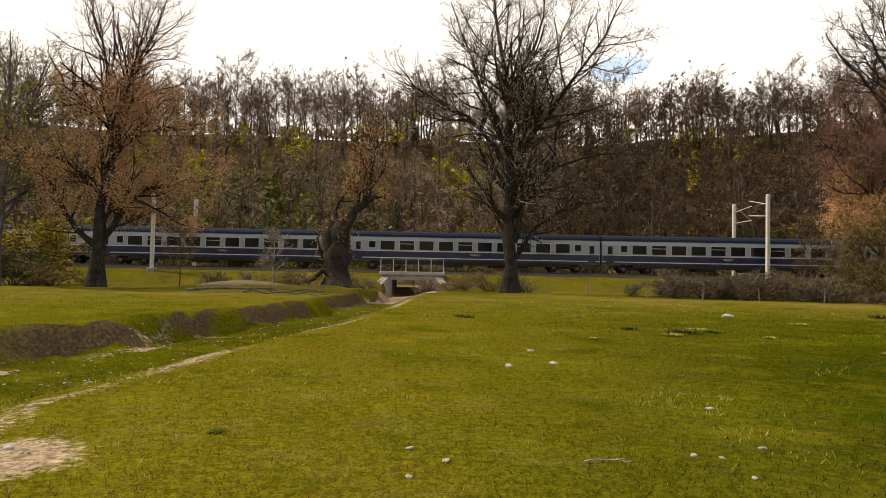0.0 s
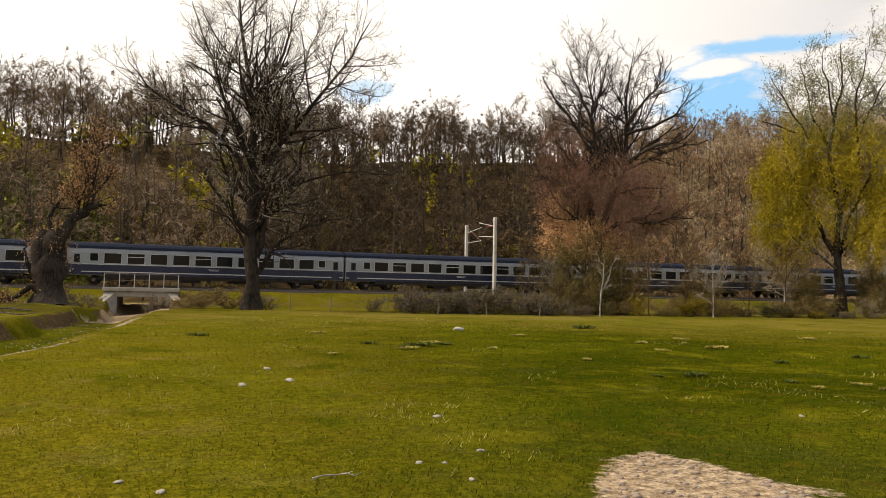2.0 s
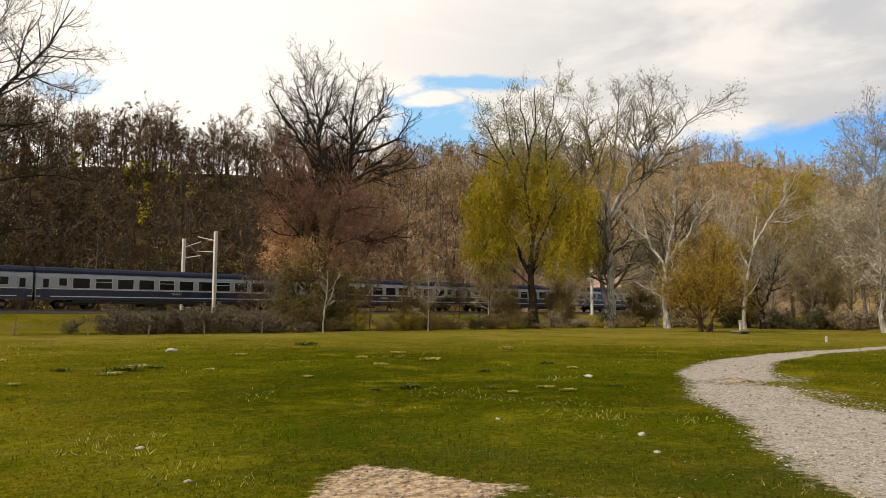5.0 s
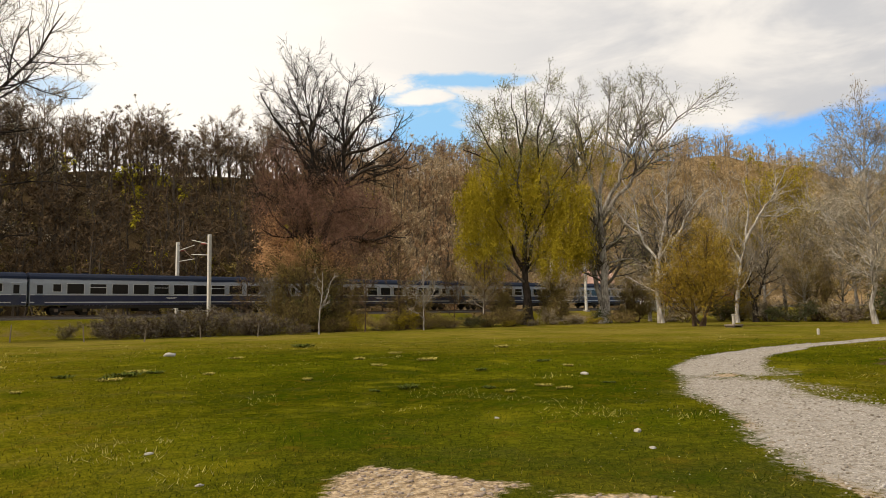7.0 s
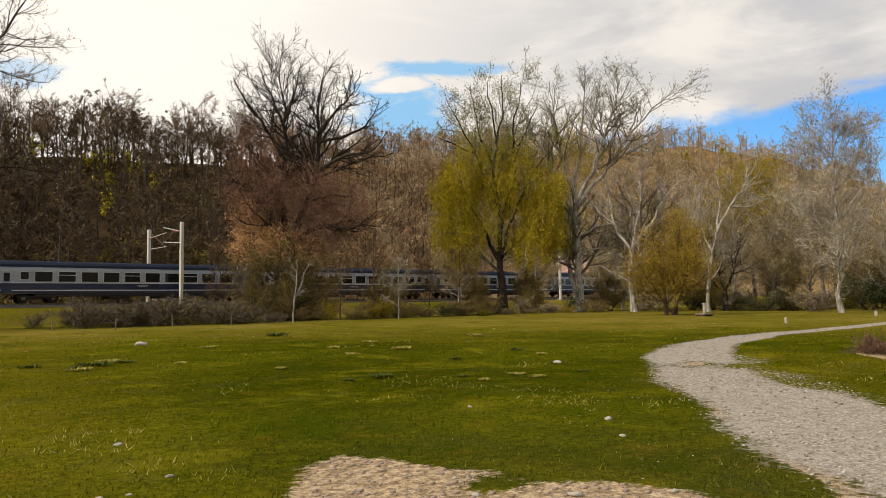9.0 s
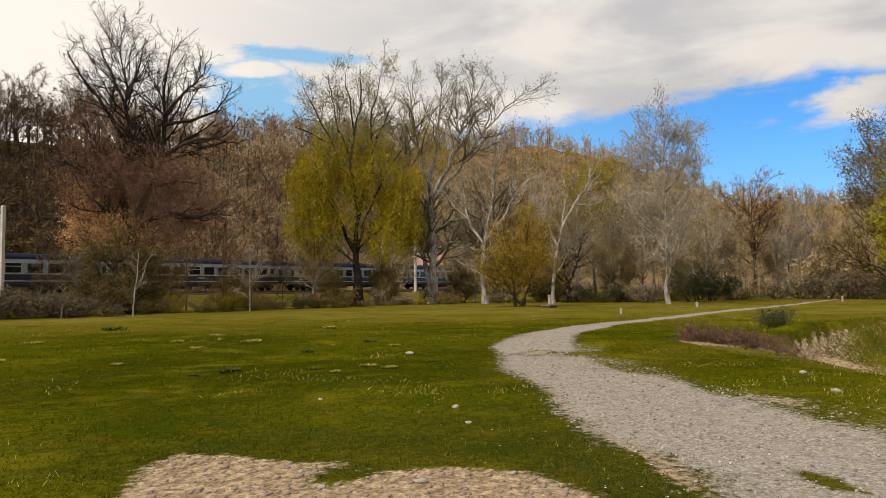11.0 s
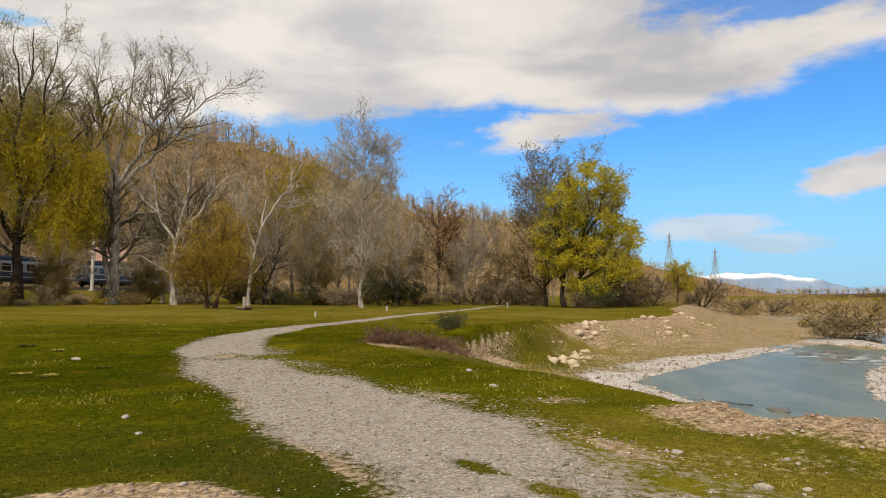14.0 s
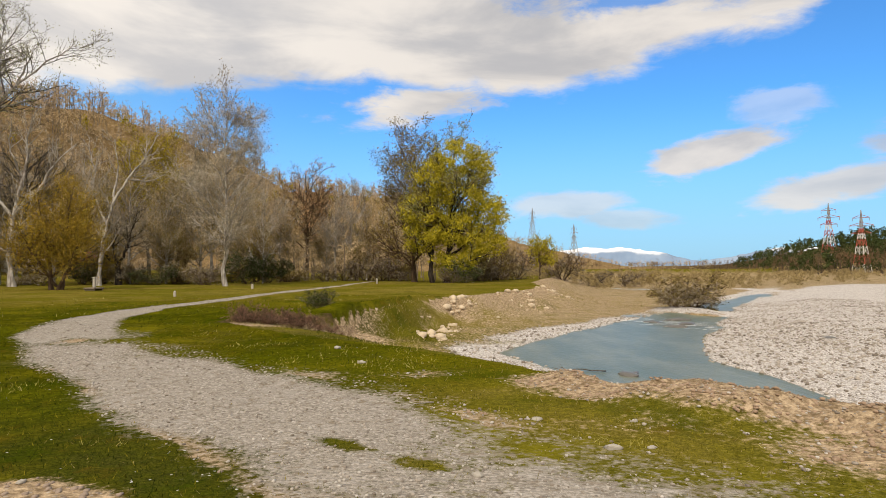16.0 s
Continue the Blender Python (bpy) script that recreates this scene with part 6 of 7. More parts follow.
def locomotive(main, ends_mat, label, arc):
    L = 19.0
    ob = thing("electric_locomotive", label, "locomotive", group="locomotives of the train")
    shape = ((1.34, 1.0), (1.46, 1.3), (1.47, 2.4), (1.42, 3.35), (1.30, 3.62))
    part("body", body_shell(L, shape, 0.10), ends_mat, ob)
    part("roof", body_shell(L - 1.0, ((1.31, 3.58), (1.05, 3.80), (0.6, 3.92), (0.0, 3.95)), 0.1), UNDER_BLACK, ob)
    for s in (-1, 1):
        y = s * 1.475
        if not arc:
            bm = bmesh.new()
            cs = [(-7.2, 1.1), (7.2, 1.1), (6.3, 3.4), (-6.3, 3.4)]
            front = [bm.verts.new((x, y + s * 0.006 - s * 0.05 * (z > 3), z)) for x, z in cs]
            rear = [bm.verts.new((x, y - s * 0.06, z)) for x, z in cs]
            bm.faces.new(front), bm.faces.new(list(reversed(rear)))
            for i in range(4):
                bm.faces.new((front[i], rear[i], rear[i - 3], front[i - 3]))
            bmesh.ops.recalc_face_normals(bm, faces=bm.faces)
            part("side_panel", bm, main, ob, "cream side panel with slanted ends")
            for i in range(5):
                x = -5.6 + i * 2.8
                w = part("porthole", rod((x, y - s * 0.04, 2.95), (x, y + s * 0.03, 2.95), 0.26, None, 20), GLASS, ob)
                bm = bmesh.new()
                bmesh.ops.create_circle(bm, segments=20, radius=0.33, cap_ends=False)
                e = bmesh.ops.extrude_edge_only(bm, edges=bm.edges[:])
                for v in [g for g in e["geom"] if isinstance(g, bmesh.types.BMVert)]:
                    v.co *= 0.8
                bmesh.ops.transform(bm, matrix=pose(x, y + s * 0.035, 2.95, 90), verts=bm.verts)
                part("rim", bm, STEEL, w)
            part("louvre_door", box(5.5, 6.2, min(y, y + s * 0.03), max(y, y + s * 0.03), 1.2, 2.7, 0.01), STEEL, ob)
        else:
            n = 28
            for name, mat, lift, wide, proud in (("silver_arc", LOCO_SILVER, 3.28, 0.28, 0.012), ("grey_skirt", UNDER_BLACK, 1.25, 0.25, 0.008)):
                bm = bmesh.new()
                rows = []
                for i in range(n + 1):
                    u = i / n * 2 - 1
                    x = u * 8.9
                    mid = lift - (1.25 * u * u if name == "silver_arc" else 0.0)
                    wd = wide * (0.6 + 1.4 * u * u) if name == "silver_arc" else wide
                    rows.append([bm.verts.new((x, y + s * d - s * 0.05 * max(0, h - 2.4), h)) for d, h in ((proud, mid - wd), (proud, mid), (-0.06, mid), (-0.06, mid - wd))])
                for a, b in zip(rows, rows[1:]):
                    for i in range(4):
                        bm.faces.new((a[i], b[i], b[i - 3], a[i - 3]))
                bmesh.ops.recalc_face_normals(bm, faces=bm.faces)
                part(name, bm, mat, ob)
        for x in (-8.3, 8.3):
            w = part("cab_window", box(x - 0.36, x + 0.36, s * 1.43 - 0.03, s * 1.43 + 0.03, 2.5, 3.15), GLASS, ob)
            part("frame", window_frame(x - 0.36, x + 0.36, 2.5, 3.15, s * 1.45), STEEL, w)
        part("grille", box(-5.5, 5.5, s * 1.36 - 0.03, s * 1.36 + 0.03, 3.42, 3.56), STEEL, ob)
    for e in (-1, 1):
        x = e * L / 2
        for y in (-0.62, 0.62):
            part("windscreen", box(x - 0.04, x + 0.04, y - 0.5, y + 0.5, 2.5, 3.2, 0.02), GLASS, ob)
            part("headlight", rod((x, y, 1.6), (x + e * 0.06, y, 1.6), 0.14, None, 14), LOCO_SILVER, ob)
            part("buffer", add_rod(rod((x, y * 1.4, 1.05), (x + e * 0.4, y * 1.4, 1.05), 0.09), (x + e * 0.34, y * 1.4, 1.05), (x + e * 0.4, y * 1.4, 1.05), 0.24, None, 14), UNDER_BLACK, ob)
        part("snow_plough", box(min(x, x - e * 0.3), max(x, x - e * 0.3), -1.2, 1.2, 0.25, 0.8, 0.03), UNDER_BLACK, ob)
        part("cab_roof", box(min(x - e * 0.1, x - e * 2.0), max(x - e * 0.1, x - e * 2.0), -1.15, 1.15, 3.6, 3.84, 0.1), COACH_WHITE if arc else ends_mat, ob)
        bogie(ob, e * 5.1, 3, 0.6)
        pantograph(ob, e * 4.6, e)
    part("transformer_tank", box(-1.8, 1.8, -1.3, 1.3, 0.35, 1.1, 0.06), UNDER_BLACK, ob)
    part("roof_bus_bar", rod((-6, 0.35, 4.15), (6, 0.35, 4.15), 0.03), STEEL, ob)
    part("roof_rail", rod((-7.5, -0.9, 4.05), (7.5, -0.9, 4.05), 0.025), STEEL, ob)
    for x in (-2.5, -0.8, 0.8, 2.5):
        part("insulator", rod((x, 0.35, 3.9), (x, 0.35, 4.15), 0.09, 0.06, 10), LOCO_RED, ob)
    return ob


FRONT = 161.7
red_loco = locomotive(LOCO_BRIGHT, LOCO_BRIGHT, "bright red electric locomotive with a silver arc", True)
red_loco.matrix_world = along(FRONT - 9.9)
cream_loco = locomotive(LOCO_CREAM, LOCO_RED, "cream electric locomotive with dark red cabs", False)
cream_loco.matrix_world = along(FRONT - 29.7)
first_coach = coach()
first_coach.matrix_world = along(FRONT - 39.6 - 13.2)
for i in range(1, 7):
    copy_thing(first_coach, along(FRONT - 39.6 - 13.2 - 26.4 * i))


def mast(x, across, h, arm):
    """A concrete catenary mast with a bracket that reaches over the track."""
    y = float(track_y(x)) + across
    ob = thing("catenary_mast", "pale concrete catenary mast with a steel bracket", "railway mast", pose(x, y, height(x, y) - 0.1), "catenary masts")
    part("pole", box(-0.16, 0.16, -0.2, 0.2, 0, h, 0.04), MAST_CONCRETE, ob)
    part("footing", box(-0.4, 0.4, -0.4, 0.4, -0.3, 0.25, 0.03), CONCRETE, ob)
    for z, dz in ((h - 1.0, 0.55), (h - 2.2, 0.2)):
        part("bracket", rod((-0.05, 0, z), (-0.9 * arm, arm * 2.4, z + dz), 0.045), MAST_CONCRETE, ob)
    part("strut", rod((0, 0, h - 0.2), (-0.9 * arm, arm * 2.4, h - 2.1), 0.035), STEEL, ob)
    part("insulator", rod((-0.2 * arm, arm * 0.35, h - 1.0), (-0.5 * arm, arm * 0.9, h - 0.96), 0.08, None, 10), LOCO_RED, ob)
    return ob


for x, across, h, arm in ((-29.6, -3.4, 7.8, 1), (32.8, -3.4, 8.9, 1), (-92, -3.4, 8.4, 1), (95, -3.4, 8.9, 1), (157, -3.4, 8.9, 1), (-27.9, 3.9, 8.2, -1), (32.4, 3.9, 8.8, -1), (95.6, 3.9, 8.8, -1)):
    mast(x, across, h, arm)

# culvert under the line
culvert = thing("culvert", "small concrete railway culvert with a steel railing", "culvert", pose(-3.1, 71.0, 0))
part("deck", box(-3.2, 3.2, -0.2, 8.2, 0.85, 1.62, 0.04), CONCRETE, culvert)
part("parapet_kerb", box(-3.3, 3.3, -0.45, -0.1, 1.35, 1.72, 0.04), CONCRETE, culvert)
for s in (-1, 1):
    part("abutment", box(min(s * 2.05, s * 2.9), max(s * 2.05, s * 2.9), -0.1, 8.1, -1.4, 0.88, 0.03), CONCRETE, culvert)
    bm = bmesh.new()
    base = [(s * 2.1, -0.1), (s * 2.9, -0.1), (s * 4.0, -2.4), (s * 3.5, -2.5)]
    lo = [bm.verts.new((x, y, -1.4)) for x, y in base]
    hi = [bm.verts.new((x, y, 1.35 if y > -1 else -0.1)) for x, y in base]
    bm.faces.new(lo), bm.faces.new(hi)
    for i in range(4):
        bm.faces.new((lo[i], lo[i - 3], hi[i - 3], hi[i]))
    bmesh.ops.recalc_face_normals(bm, faces=bm.faces)
    part("wing_wall", bm, CONCRETE, culvert)
part("apron", box(-2.1, 2.1, -1.2, 8.1, -1.4, -0.86, 0.03), CONCRETE, culvert)
part("back_step", box(-1.3, 2.05, 6.6, 8.0, -0.9, 0.05, 0.03), MAST_CONCRETE, culvert, "pale concrete step at the back of the culvert")
part("prop", box(1.45, 1.65, -0.2, 0.0, -0.9, 0.86, 0.02), MAST_CONCRETE, culvert)
railing = part("railing", rod((-3.15, -0.3, 2.95), (3.15, -0.3, 2.95), 0.04), STEEL, culvert)
for z in (2.35,):
    part("rail_bar", rod((-3.15, -0.3, z), (3.15, -0.3, z), 0.03), STEEL, railing)
for i in range(6):
    part("railing_post", box(-3.19 + i * 1.26, -3.11 + i * 1.26, -0.34, -0.26, 1.65, 2.97), MAST_CONCRETE, railing)

# small white halt shelter by the line, and the house on the slope
WHITE_PAINT = plain("whitewashed_wall", (0.72, 0.70, 0.66), 0.85, dirt=0.4, scale=0.7, dirt_color=(0.35, 0.31, 0.26))
RED_TILE = plain("faded_red_roof_tile", (0.42, 0.26, 0.21), 0.85, dirt=0.5, scale=1.2, dirt_color=(0.5, 0.36, 0.3))
sx = 113.5
shelter = thing("halt_shelter", "small whitewashed railway halt shelter", "shelter", pose(sx, float(track_y(sx)) - 3.6, 1.1, 0, 0, -4))
for x in (-1.3, 1.3):
    part("side_wall", box(x - 0.35, x + 0.35, -0.8, 0.8, 0, 2.3, 0.03), WHITE_PAINT, shelter)
part("back_wall", box(-0.95, 0.95, 0.6, 0.8, 0, 2.3), WHITE_PAINT, shelter)
part("roof_slab", box(-1.9, 1.9, -1.1, 1.0, 2.3, 2.45, 0.03), CONCRETE, shelter)
house = thing("house", "white house with a faded red tiled roof on the slope", "house", pose(139, 98, height(139, 98) - 0.4, 0, 0, -50))
part("wall", box(-5, 5, -3.6, 3.6, 0, 4.4), WHITE_PAINT, house)
bm = bmesh.new()
for y0, y1 in ((-4.1, 0), (0, 4.1)):
    z0, z1 = (4.2, 7.2) if y0 < 0 else (7.2, 4.2)
    q = [bm.verts.new(c) for c in ((-5.4, y0, z0), (5.4, y0, z0), (5.4, y1, z1), (-5.4, y1, z1))]
    p = [bm.verts.new(v.co + Vector((0, 0, 0.18))) for v in q]
    bm.faces.new(p), bm.faces.new(list(reversed(q)))
    for i in range(4):
        bm.faces.new((q[i], q[i - 3], p[i - 3], p[i]))
bmesh.ops.recalc_face_normals(bm, faces=bm.faces)
roof = part("roof", bm, RED_TILE, house)
part("chimney", box(1.6, 2.2, -0.4, 0.2, 6.4, 8.3), RED_TILE, roof)
for x in (-4.95, 4.95):
    g = bmesh.new()
    vs = [g.verts.new((x, y, z)) for y, z in ((-3.6, 4.39), (3.6, 4.39), (0, 7.1))]
    w2 = [g.verts.new((x * 0.98, y, z)) for y, z in ((-3.6, 4.39), (3.6, 4.39), (0, 7.1))]
    g.faces.new(vs), g.faces.new(list(reversed(w2)))
    for i in range(3):
        g.faces.new((vs[i], vs[i - 2], w2[i - 2], w2[i]))
    bmesh.ops.recalc_face_normals(g, faces=g.faces)
    part("gable", g, WHITE_PAINT, house)
for x in (-3, 0, 3):
    w = part("window", box(x - 0.55, x + 0.55, -3.66, -3.55, 1.6, 3.0), GLASS, house)
    part("window_frame", window_frame(x - 0.55, x + 0.55, 1.6, 3.0, -3.66, 0.1), COACH_WHITE, w)

# ---- pylons and far mountains ----
PYLON_GREY = plain("galvanised_pylon_steel", (0.34, 0.36, 0.38), 0.5, 0.4, dirt=0.3)
PYLON_RED = plain("red_pylon_paint", (0.45, 0.09, 0.06), 0.6, dirt=0.3)
PYLON_WHITE = plain("white_pylon_paint", (0.7, 0.69, 0.66), 0.6, dirt=0.3)


def pylon(b, r, h, painted, turn):
    x, y = r * math.sin(radians(b)), r * math.cos(radians(b))
    ob = thing("power_pylon", "red and white lattice power pylon" if painted else "grey lattice power pylon", "pylon", pose(x, y, height(x, y) - 0.5, 0, 0, turn), "power pylons")
    thick = h * 0.0048

    def wide(z):
        return h * (0.105 - 0.085 * min(z / (h * 0.72), 1)) if z < h * 0.72 else h * 0.02 * (1.02 - (z - h * 0.72) / (h * 0.29))

    levels = [0, 0.16, 0.31, 0.44, 0.55, 0.64, 0.72, 0.8, 0.88, 1.0]
    for i in range(9):
        z0, z1 = levels[i] * h, levels[i + 1] * h
        w0, w1 = wide(z0), max(wide(z1), 0.05)
        bm = bmesh.new()
        cs = ((-1, -1), (1, -1), (1, 1), (-1, 1))
        for k in range(4):
            a, c = cs[k], cs[k - 3]
            add_rod(bm, (a[0] * w0, a[1] * w0, z0), (a[0] * w1, a[1] * w1, z1), thick, None, 4)
            add_rod(bm, (a[0] * w0, a[1] * w0, z0), (c[0] * w1, c[1] * w1, z1), thick * 0.6, None, 4)
            add_rod(bm, (c[0] * w0, c[1] * w0, z0), (a[0] * w1, a[1] * w1, z1), thick * 0.6, None, 4)
        part("lattice_section", bm, (PYLON_WHITE if i in (0, 2, 4) else PYLON_RED if i < 6 else PYLON_GREY) if painted else PYLON_GREY, ob)
    for z, w in ((0.64, 0.15), (0.76, 0.19), (0.88, 0.13)):
        for s in (-1, 1):
            bm = rod((0, 0, z * h), (s * w * h, 0, z * h), thick * 0.8, None, 4)
            add_rod(bm, (0, 0, z * h + 0.05 * h), (s * w * h, 0, z * h), thick * 0.7, None, 4)
            arm = part("cross_arm", bm, PYLON_GREY if not painted else PYLON_RED, ob)
            part("insulator_string", rod((s * w * h * 0.97, 0, z * h), (s * w * h * 0.97, 0, z * h - 0.05 * h), thick * 0.7, None, 6), PYLON_GREY, arm)
    return ob


for spec in ((122.2, 330, 26.0, True, 30), (120.2, 420, 31.0, True, 30), (102.0, 900, 48, False, 20), (98.7, 800, 45, False, 20)):
    pylon(*spec)


def mountain_material():
    m, k, b = material("haze_tinted_snowy_mountain", 0.95, 0.0, 0.1)
    at = k.n("ShaderNodeTexCoord").outputs["Object"]
    se = k.n("ShaderNodeSeparateXYZ")
    k.put(se.inputs[0], at)
    # distance haze is put into the rock's blue base colours; snow whitens the tops
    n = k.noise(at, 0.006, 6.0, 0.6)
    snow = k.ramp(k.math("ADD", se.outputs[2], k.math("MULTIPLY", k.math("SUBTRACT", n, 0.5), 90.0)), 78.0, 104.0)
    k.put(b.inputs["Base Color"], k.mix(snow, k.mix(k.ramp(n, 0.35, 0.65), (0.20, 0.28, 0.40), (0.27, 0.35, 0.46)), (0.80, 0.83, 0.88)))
    return m


bs = np.linspace(84, 136, 150)
crest = np.interp(bs, (84, 96, 100, 103, 105.5, 108.5, 111, 114, 117, 119.5, 123, 136), (20, 45, 92, 128, 122, 92, 40, 66, 116, 122, 70, 30))
crest = crest + 7 * value_noise(bs, bs * 0, 1.1, 30) + 4 * value_noise(bs, bs * 0, 3.1, 31)
rowsv = []
for share, rad in ((0.0, 4300), (0.45, 4340), (0.8, 4370), (1.0, 4400), (0.3, 4560)):
    rr = rad + 25 * value_noise(bs, bs * 0 + share * 7, 2.0, 33)
    rowsv.append(np.stack([rr * np.sin(np.radians(bs)), rr * np.cos(np.radians(bs)), -12 + (crest + 12) * share], -1))
mi = np.arange(5 * 150).reshape(5, 150)
mq = np.stack([mi[:-1, :-1], mi[:-1, 1:], mi[1:, 1:], mi[1:, :-1]], -1).reshape(-1, 4)
tagged(part("backdrop", mesh_of("backdrop", np.concatenate(rowsv), mq, smooth=True), mountain_material()), "far mountains tinted blue for distance haze, with snow on their tops", "mountains", kind="structure")

# ---- stones, grass and clutter ----
STONE_PALE = plain("pale_limestone", (0.42, 0.39, 0.34), 0.9, dirt=0.5, scale=5.0, dirt_color=(0.3, 0.26, 0.2), relief=0.01)


def pebble_material():
    m, k, b = material("river_pebbles", 0.85, 0.0, 0.3)
    rnd = k.n("ShaderNodeNewGeometry").outputs["Random Per Island"]
    at = k.n("ShaderNodeTexCoord").outputs["Object"]
    col = k.mix(k.ramp(rnd, 0.0, 0.6), (0.17, 0.142, 0.115), (0.38, 0.34, 0.29))
    col = k.mix(k.ramp(rnd, 0.6, 1.0), col, (0.50, 0.47, 0.43))
    k.put(b.inputs["Base Color"], k.mix(k.ramp(k.noise(at, 30.0, 3.0), 0.4, 0.7, 0.0, 0.3), col, (0.22, 0.19, 0.16)))
    return m


PEBBLES = pebble_material()


def stone_model(seed, detail=1):
    bm = bmesh.new()
    bmesh.ops.create_icosphere(bm, subdivisions=detail, radius=1.0)
    rng = random.Random(seed)
    for v in bm.verts:
        v.co *= rng.uniform(0.70, 1.18)
        v.co.z *= 0.6
    V = np.array([v.co for v in bm.verts])
    F = np.array([[v.index for v in f.verts] for f in bm.faces])
    bm.free()
    return V, F


STONES = [stone_model(500 + i, 1) for i in range(6)]


def strew(name, label, seed, n, region, size, keep, category="stones", sunk=0.25, models=STONES, mat=None):
    """n stones over a region (x0, x1, y0, y1), where keep(x, y, cover) says so, joined."""
    rng = np.random.default_rng(seed)
    xs, ys = rng.uniform(region[0], region[1], n), rng.uniform(region[2], region[3], n)
    cover = land(xs, ys)
    ok = keep(xs, ys, cover, rng.uniform(0, 1, n))
    xs, ys, zs = xs[ok], ys[ok], cover[0][ok]
    out = []
    for i in range(len(xs)):
        v, f = models[i % len(models)]
        s = size[0] + (size[1] - size[0]) * rng.uniform() ** 3
        a = rng.uniform(0, 6.28)
        c, d = math.cos(a) * s, math.sin(a) * s
        m = np.array([[c * 1.25, -d * 1.25, 0], [d * 0.85, c * 0.85, 0], [0, 0, s]])
        out.append((v @ m.T + np.array([xs[i], ys[i], zs[i] + s * (0.45 - sunk)]), f))
    return tagged(part(name, mesh_of(name, *gather(out), smooth=True), mat or PEBBLES), label, category, kind="stuff")


strew("road_gravel", "pale loose gravel on the track", 1, 24000, (3, 16, -4, 10), (0.006, 0.026), lambda x, y, c, u: (c[1] > 0.43 + 0.25 * (u - 0.5)) & (u < np.clip(9.0 / np.hypot(x, y), 0.2, 1)))
strew("far_gravel", "pale gravel along the winding track", 2, 6000, (12, 45, 2, 14), (0.015, 0.04), lambda x, y, c, u: c[1] > 0.4)
strew("patch_stones", "rounded stones in the bare soil patch", 3, 3200, (2.2, 6.2, 1.2, 6.6), (0.005, 0.040), lambda x, y, c, u: c[2] > 0.5, mat=plain("brownish_pebble", (0.29, 0.228, 0.18), 0.9, dirt=0.6, scale=9.0, dirt_color=(0.20, 0.145, 0.105)), sunk=0.35)
strew("bar_cobbles", "pale rounded cobbles of the river bar", 4, 20000, (11, 60, -34, -9), (0.025, 0.075), lambda x, y, c, u: (c[3] > 0.6) & (y < np.interp(x, BAR_X, BAR_EDGE) + 0.3))
strew("beach_cobbles", "pale cobbles along the river's edge", 5, 9000, (19, 50, -20, 2), (0.03, 0.10), lambda x, y, c, u: (c[3] > 0.35) & (c[0] > -1.6))
strew("bank_rubble", "stones and clods on the eroded earth bank", 6, 4200, (4, 15, -7.5, 0.5), (0.008, 0.034), lambda x, y, c, u: (c[2] > 0.4) & (c[0] > -1.5))
strew("scarp_rubble", "sandstone lumps along the cut bank", 7, 2600, (29, 62, -14, 6), (0.04, 0.36), lambda x, y, c, u: (line_distance(x, y, SCARP)[0] < 3.2) & (value_noise(x, y, 0.4, 64) > 0.05) & inside(x, y, LOWLAND), mat=plain("tan_sandstone", (0.56, 0.46, 0.33), 0.9, dirt=0.4, scale=3.0), sunk=0.4)
strew("gully_stones", "washed stones in the dry gully", 8, 15000, (-13, -1, 4, 60), (0.010, 0.045), lambda x, y, c, u: ((c[2] > 0.45) & (u < 0.35)) | ((c[0] < -0.30) & (u < 0.22)))

# single pale stones lying in the grass
MEADOW_STONES = ((11.7, 29.0, 0.34), (2.06, 13.0, 0.13), (1.2, 12.5, 0.12), (1.9, 15.1, 0.1), (-0.27, 6.52, 0.06), (0.06, 6.12, 0.06), (-0.24, 5.61, 0.05), (2.33, 6.52, 0.05), (2.58, 5.81, 0.05), (2.57, 6.46, 0.04), (3.11, 6.84, 0.05), (8.73, 5.36, 0.09), (15.0, 10.75, 0.15), (7.8, 4.58, 0.06), (3.38, 8.89, 0.07), (8.4, 7.7, 0.06),
                 (5.13, 3.44, 0.09), (5.78, 2.88, 0.06), (4.85, 4.61, 0.05), (4.57, 4.09, 0.05), (15.1, 1.55, 0.13), (12.75, 0.84, 0.12), (6.67, -2.05, 0.10), (7.77, -2.57, 0.07), (5.86, -0.72, 0.08), (7.93, -1.53, 0.08), (6.66, -2.41, 0.06), (7.54, 0.9, 0.05))
stone_meshes = []
for i in range(4):
    v, f = stone_model(540 + i, 2)
    stone_meshes.append(mesh_of("stone", v, f))
for i, (x, y, s) in enumerate(MEADOW_STONES):
    ob = part("stone", stone_meshes[i % 4], STONE_PALE)
    ob.matrix_world = pose(x, y, height(x, y) + 0.10 * s, 8, 0, 53 * i) @ Matrix.Diagonal((s * 0.85, s * 0.6, s * 0.55, 1))
    tagged(ob, "pale weathered stone lying in the meadow grass", "stone", "stones in the meadow")


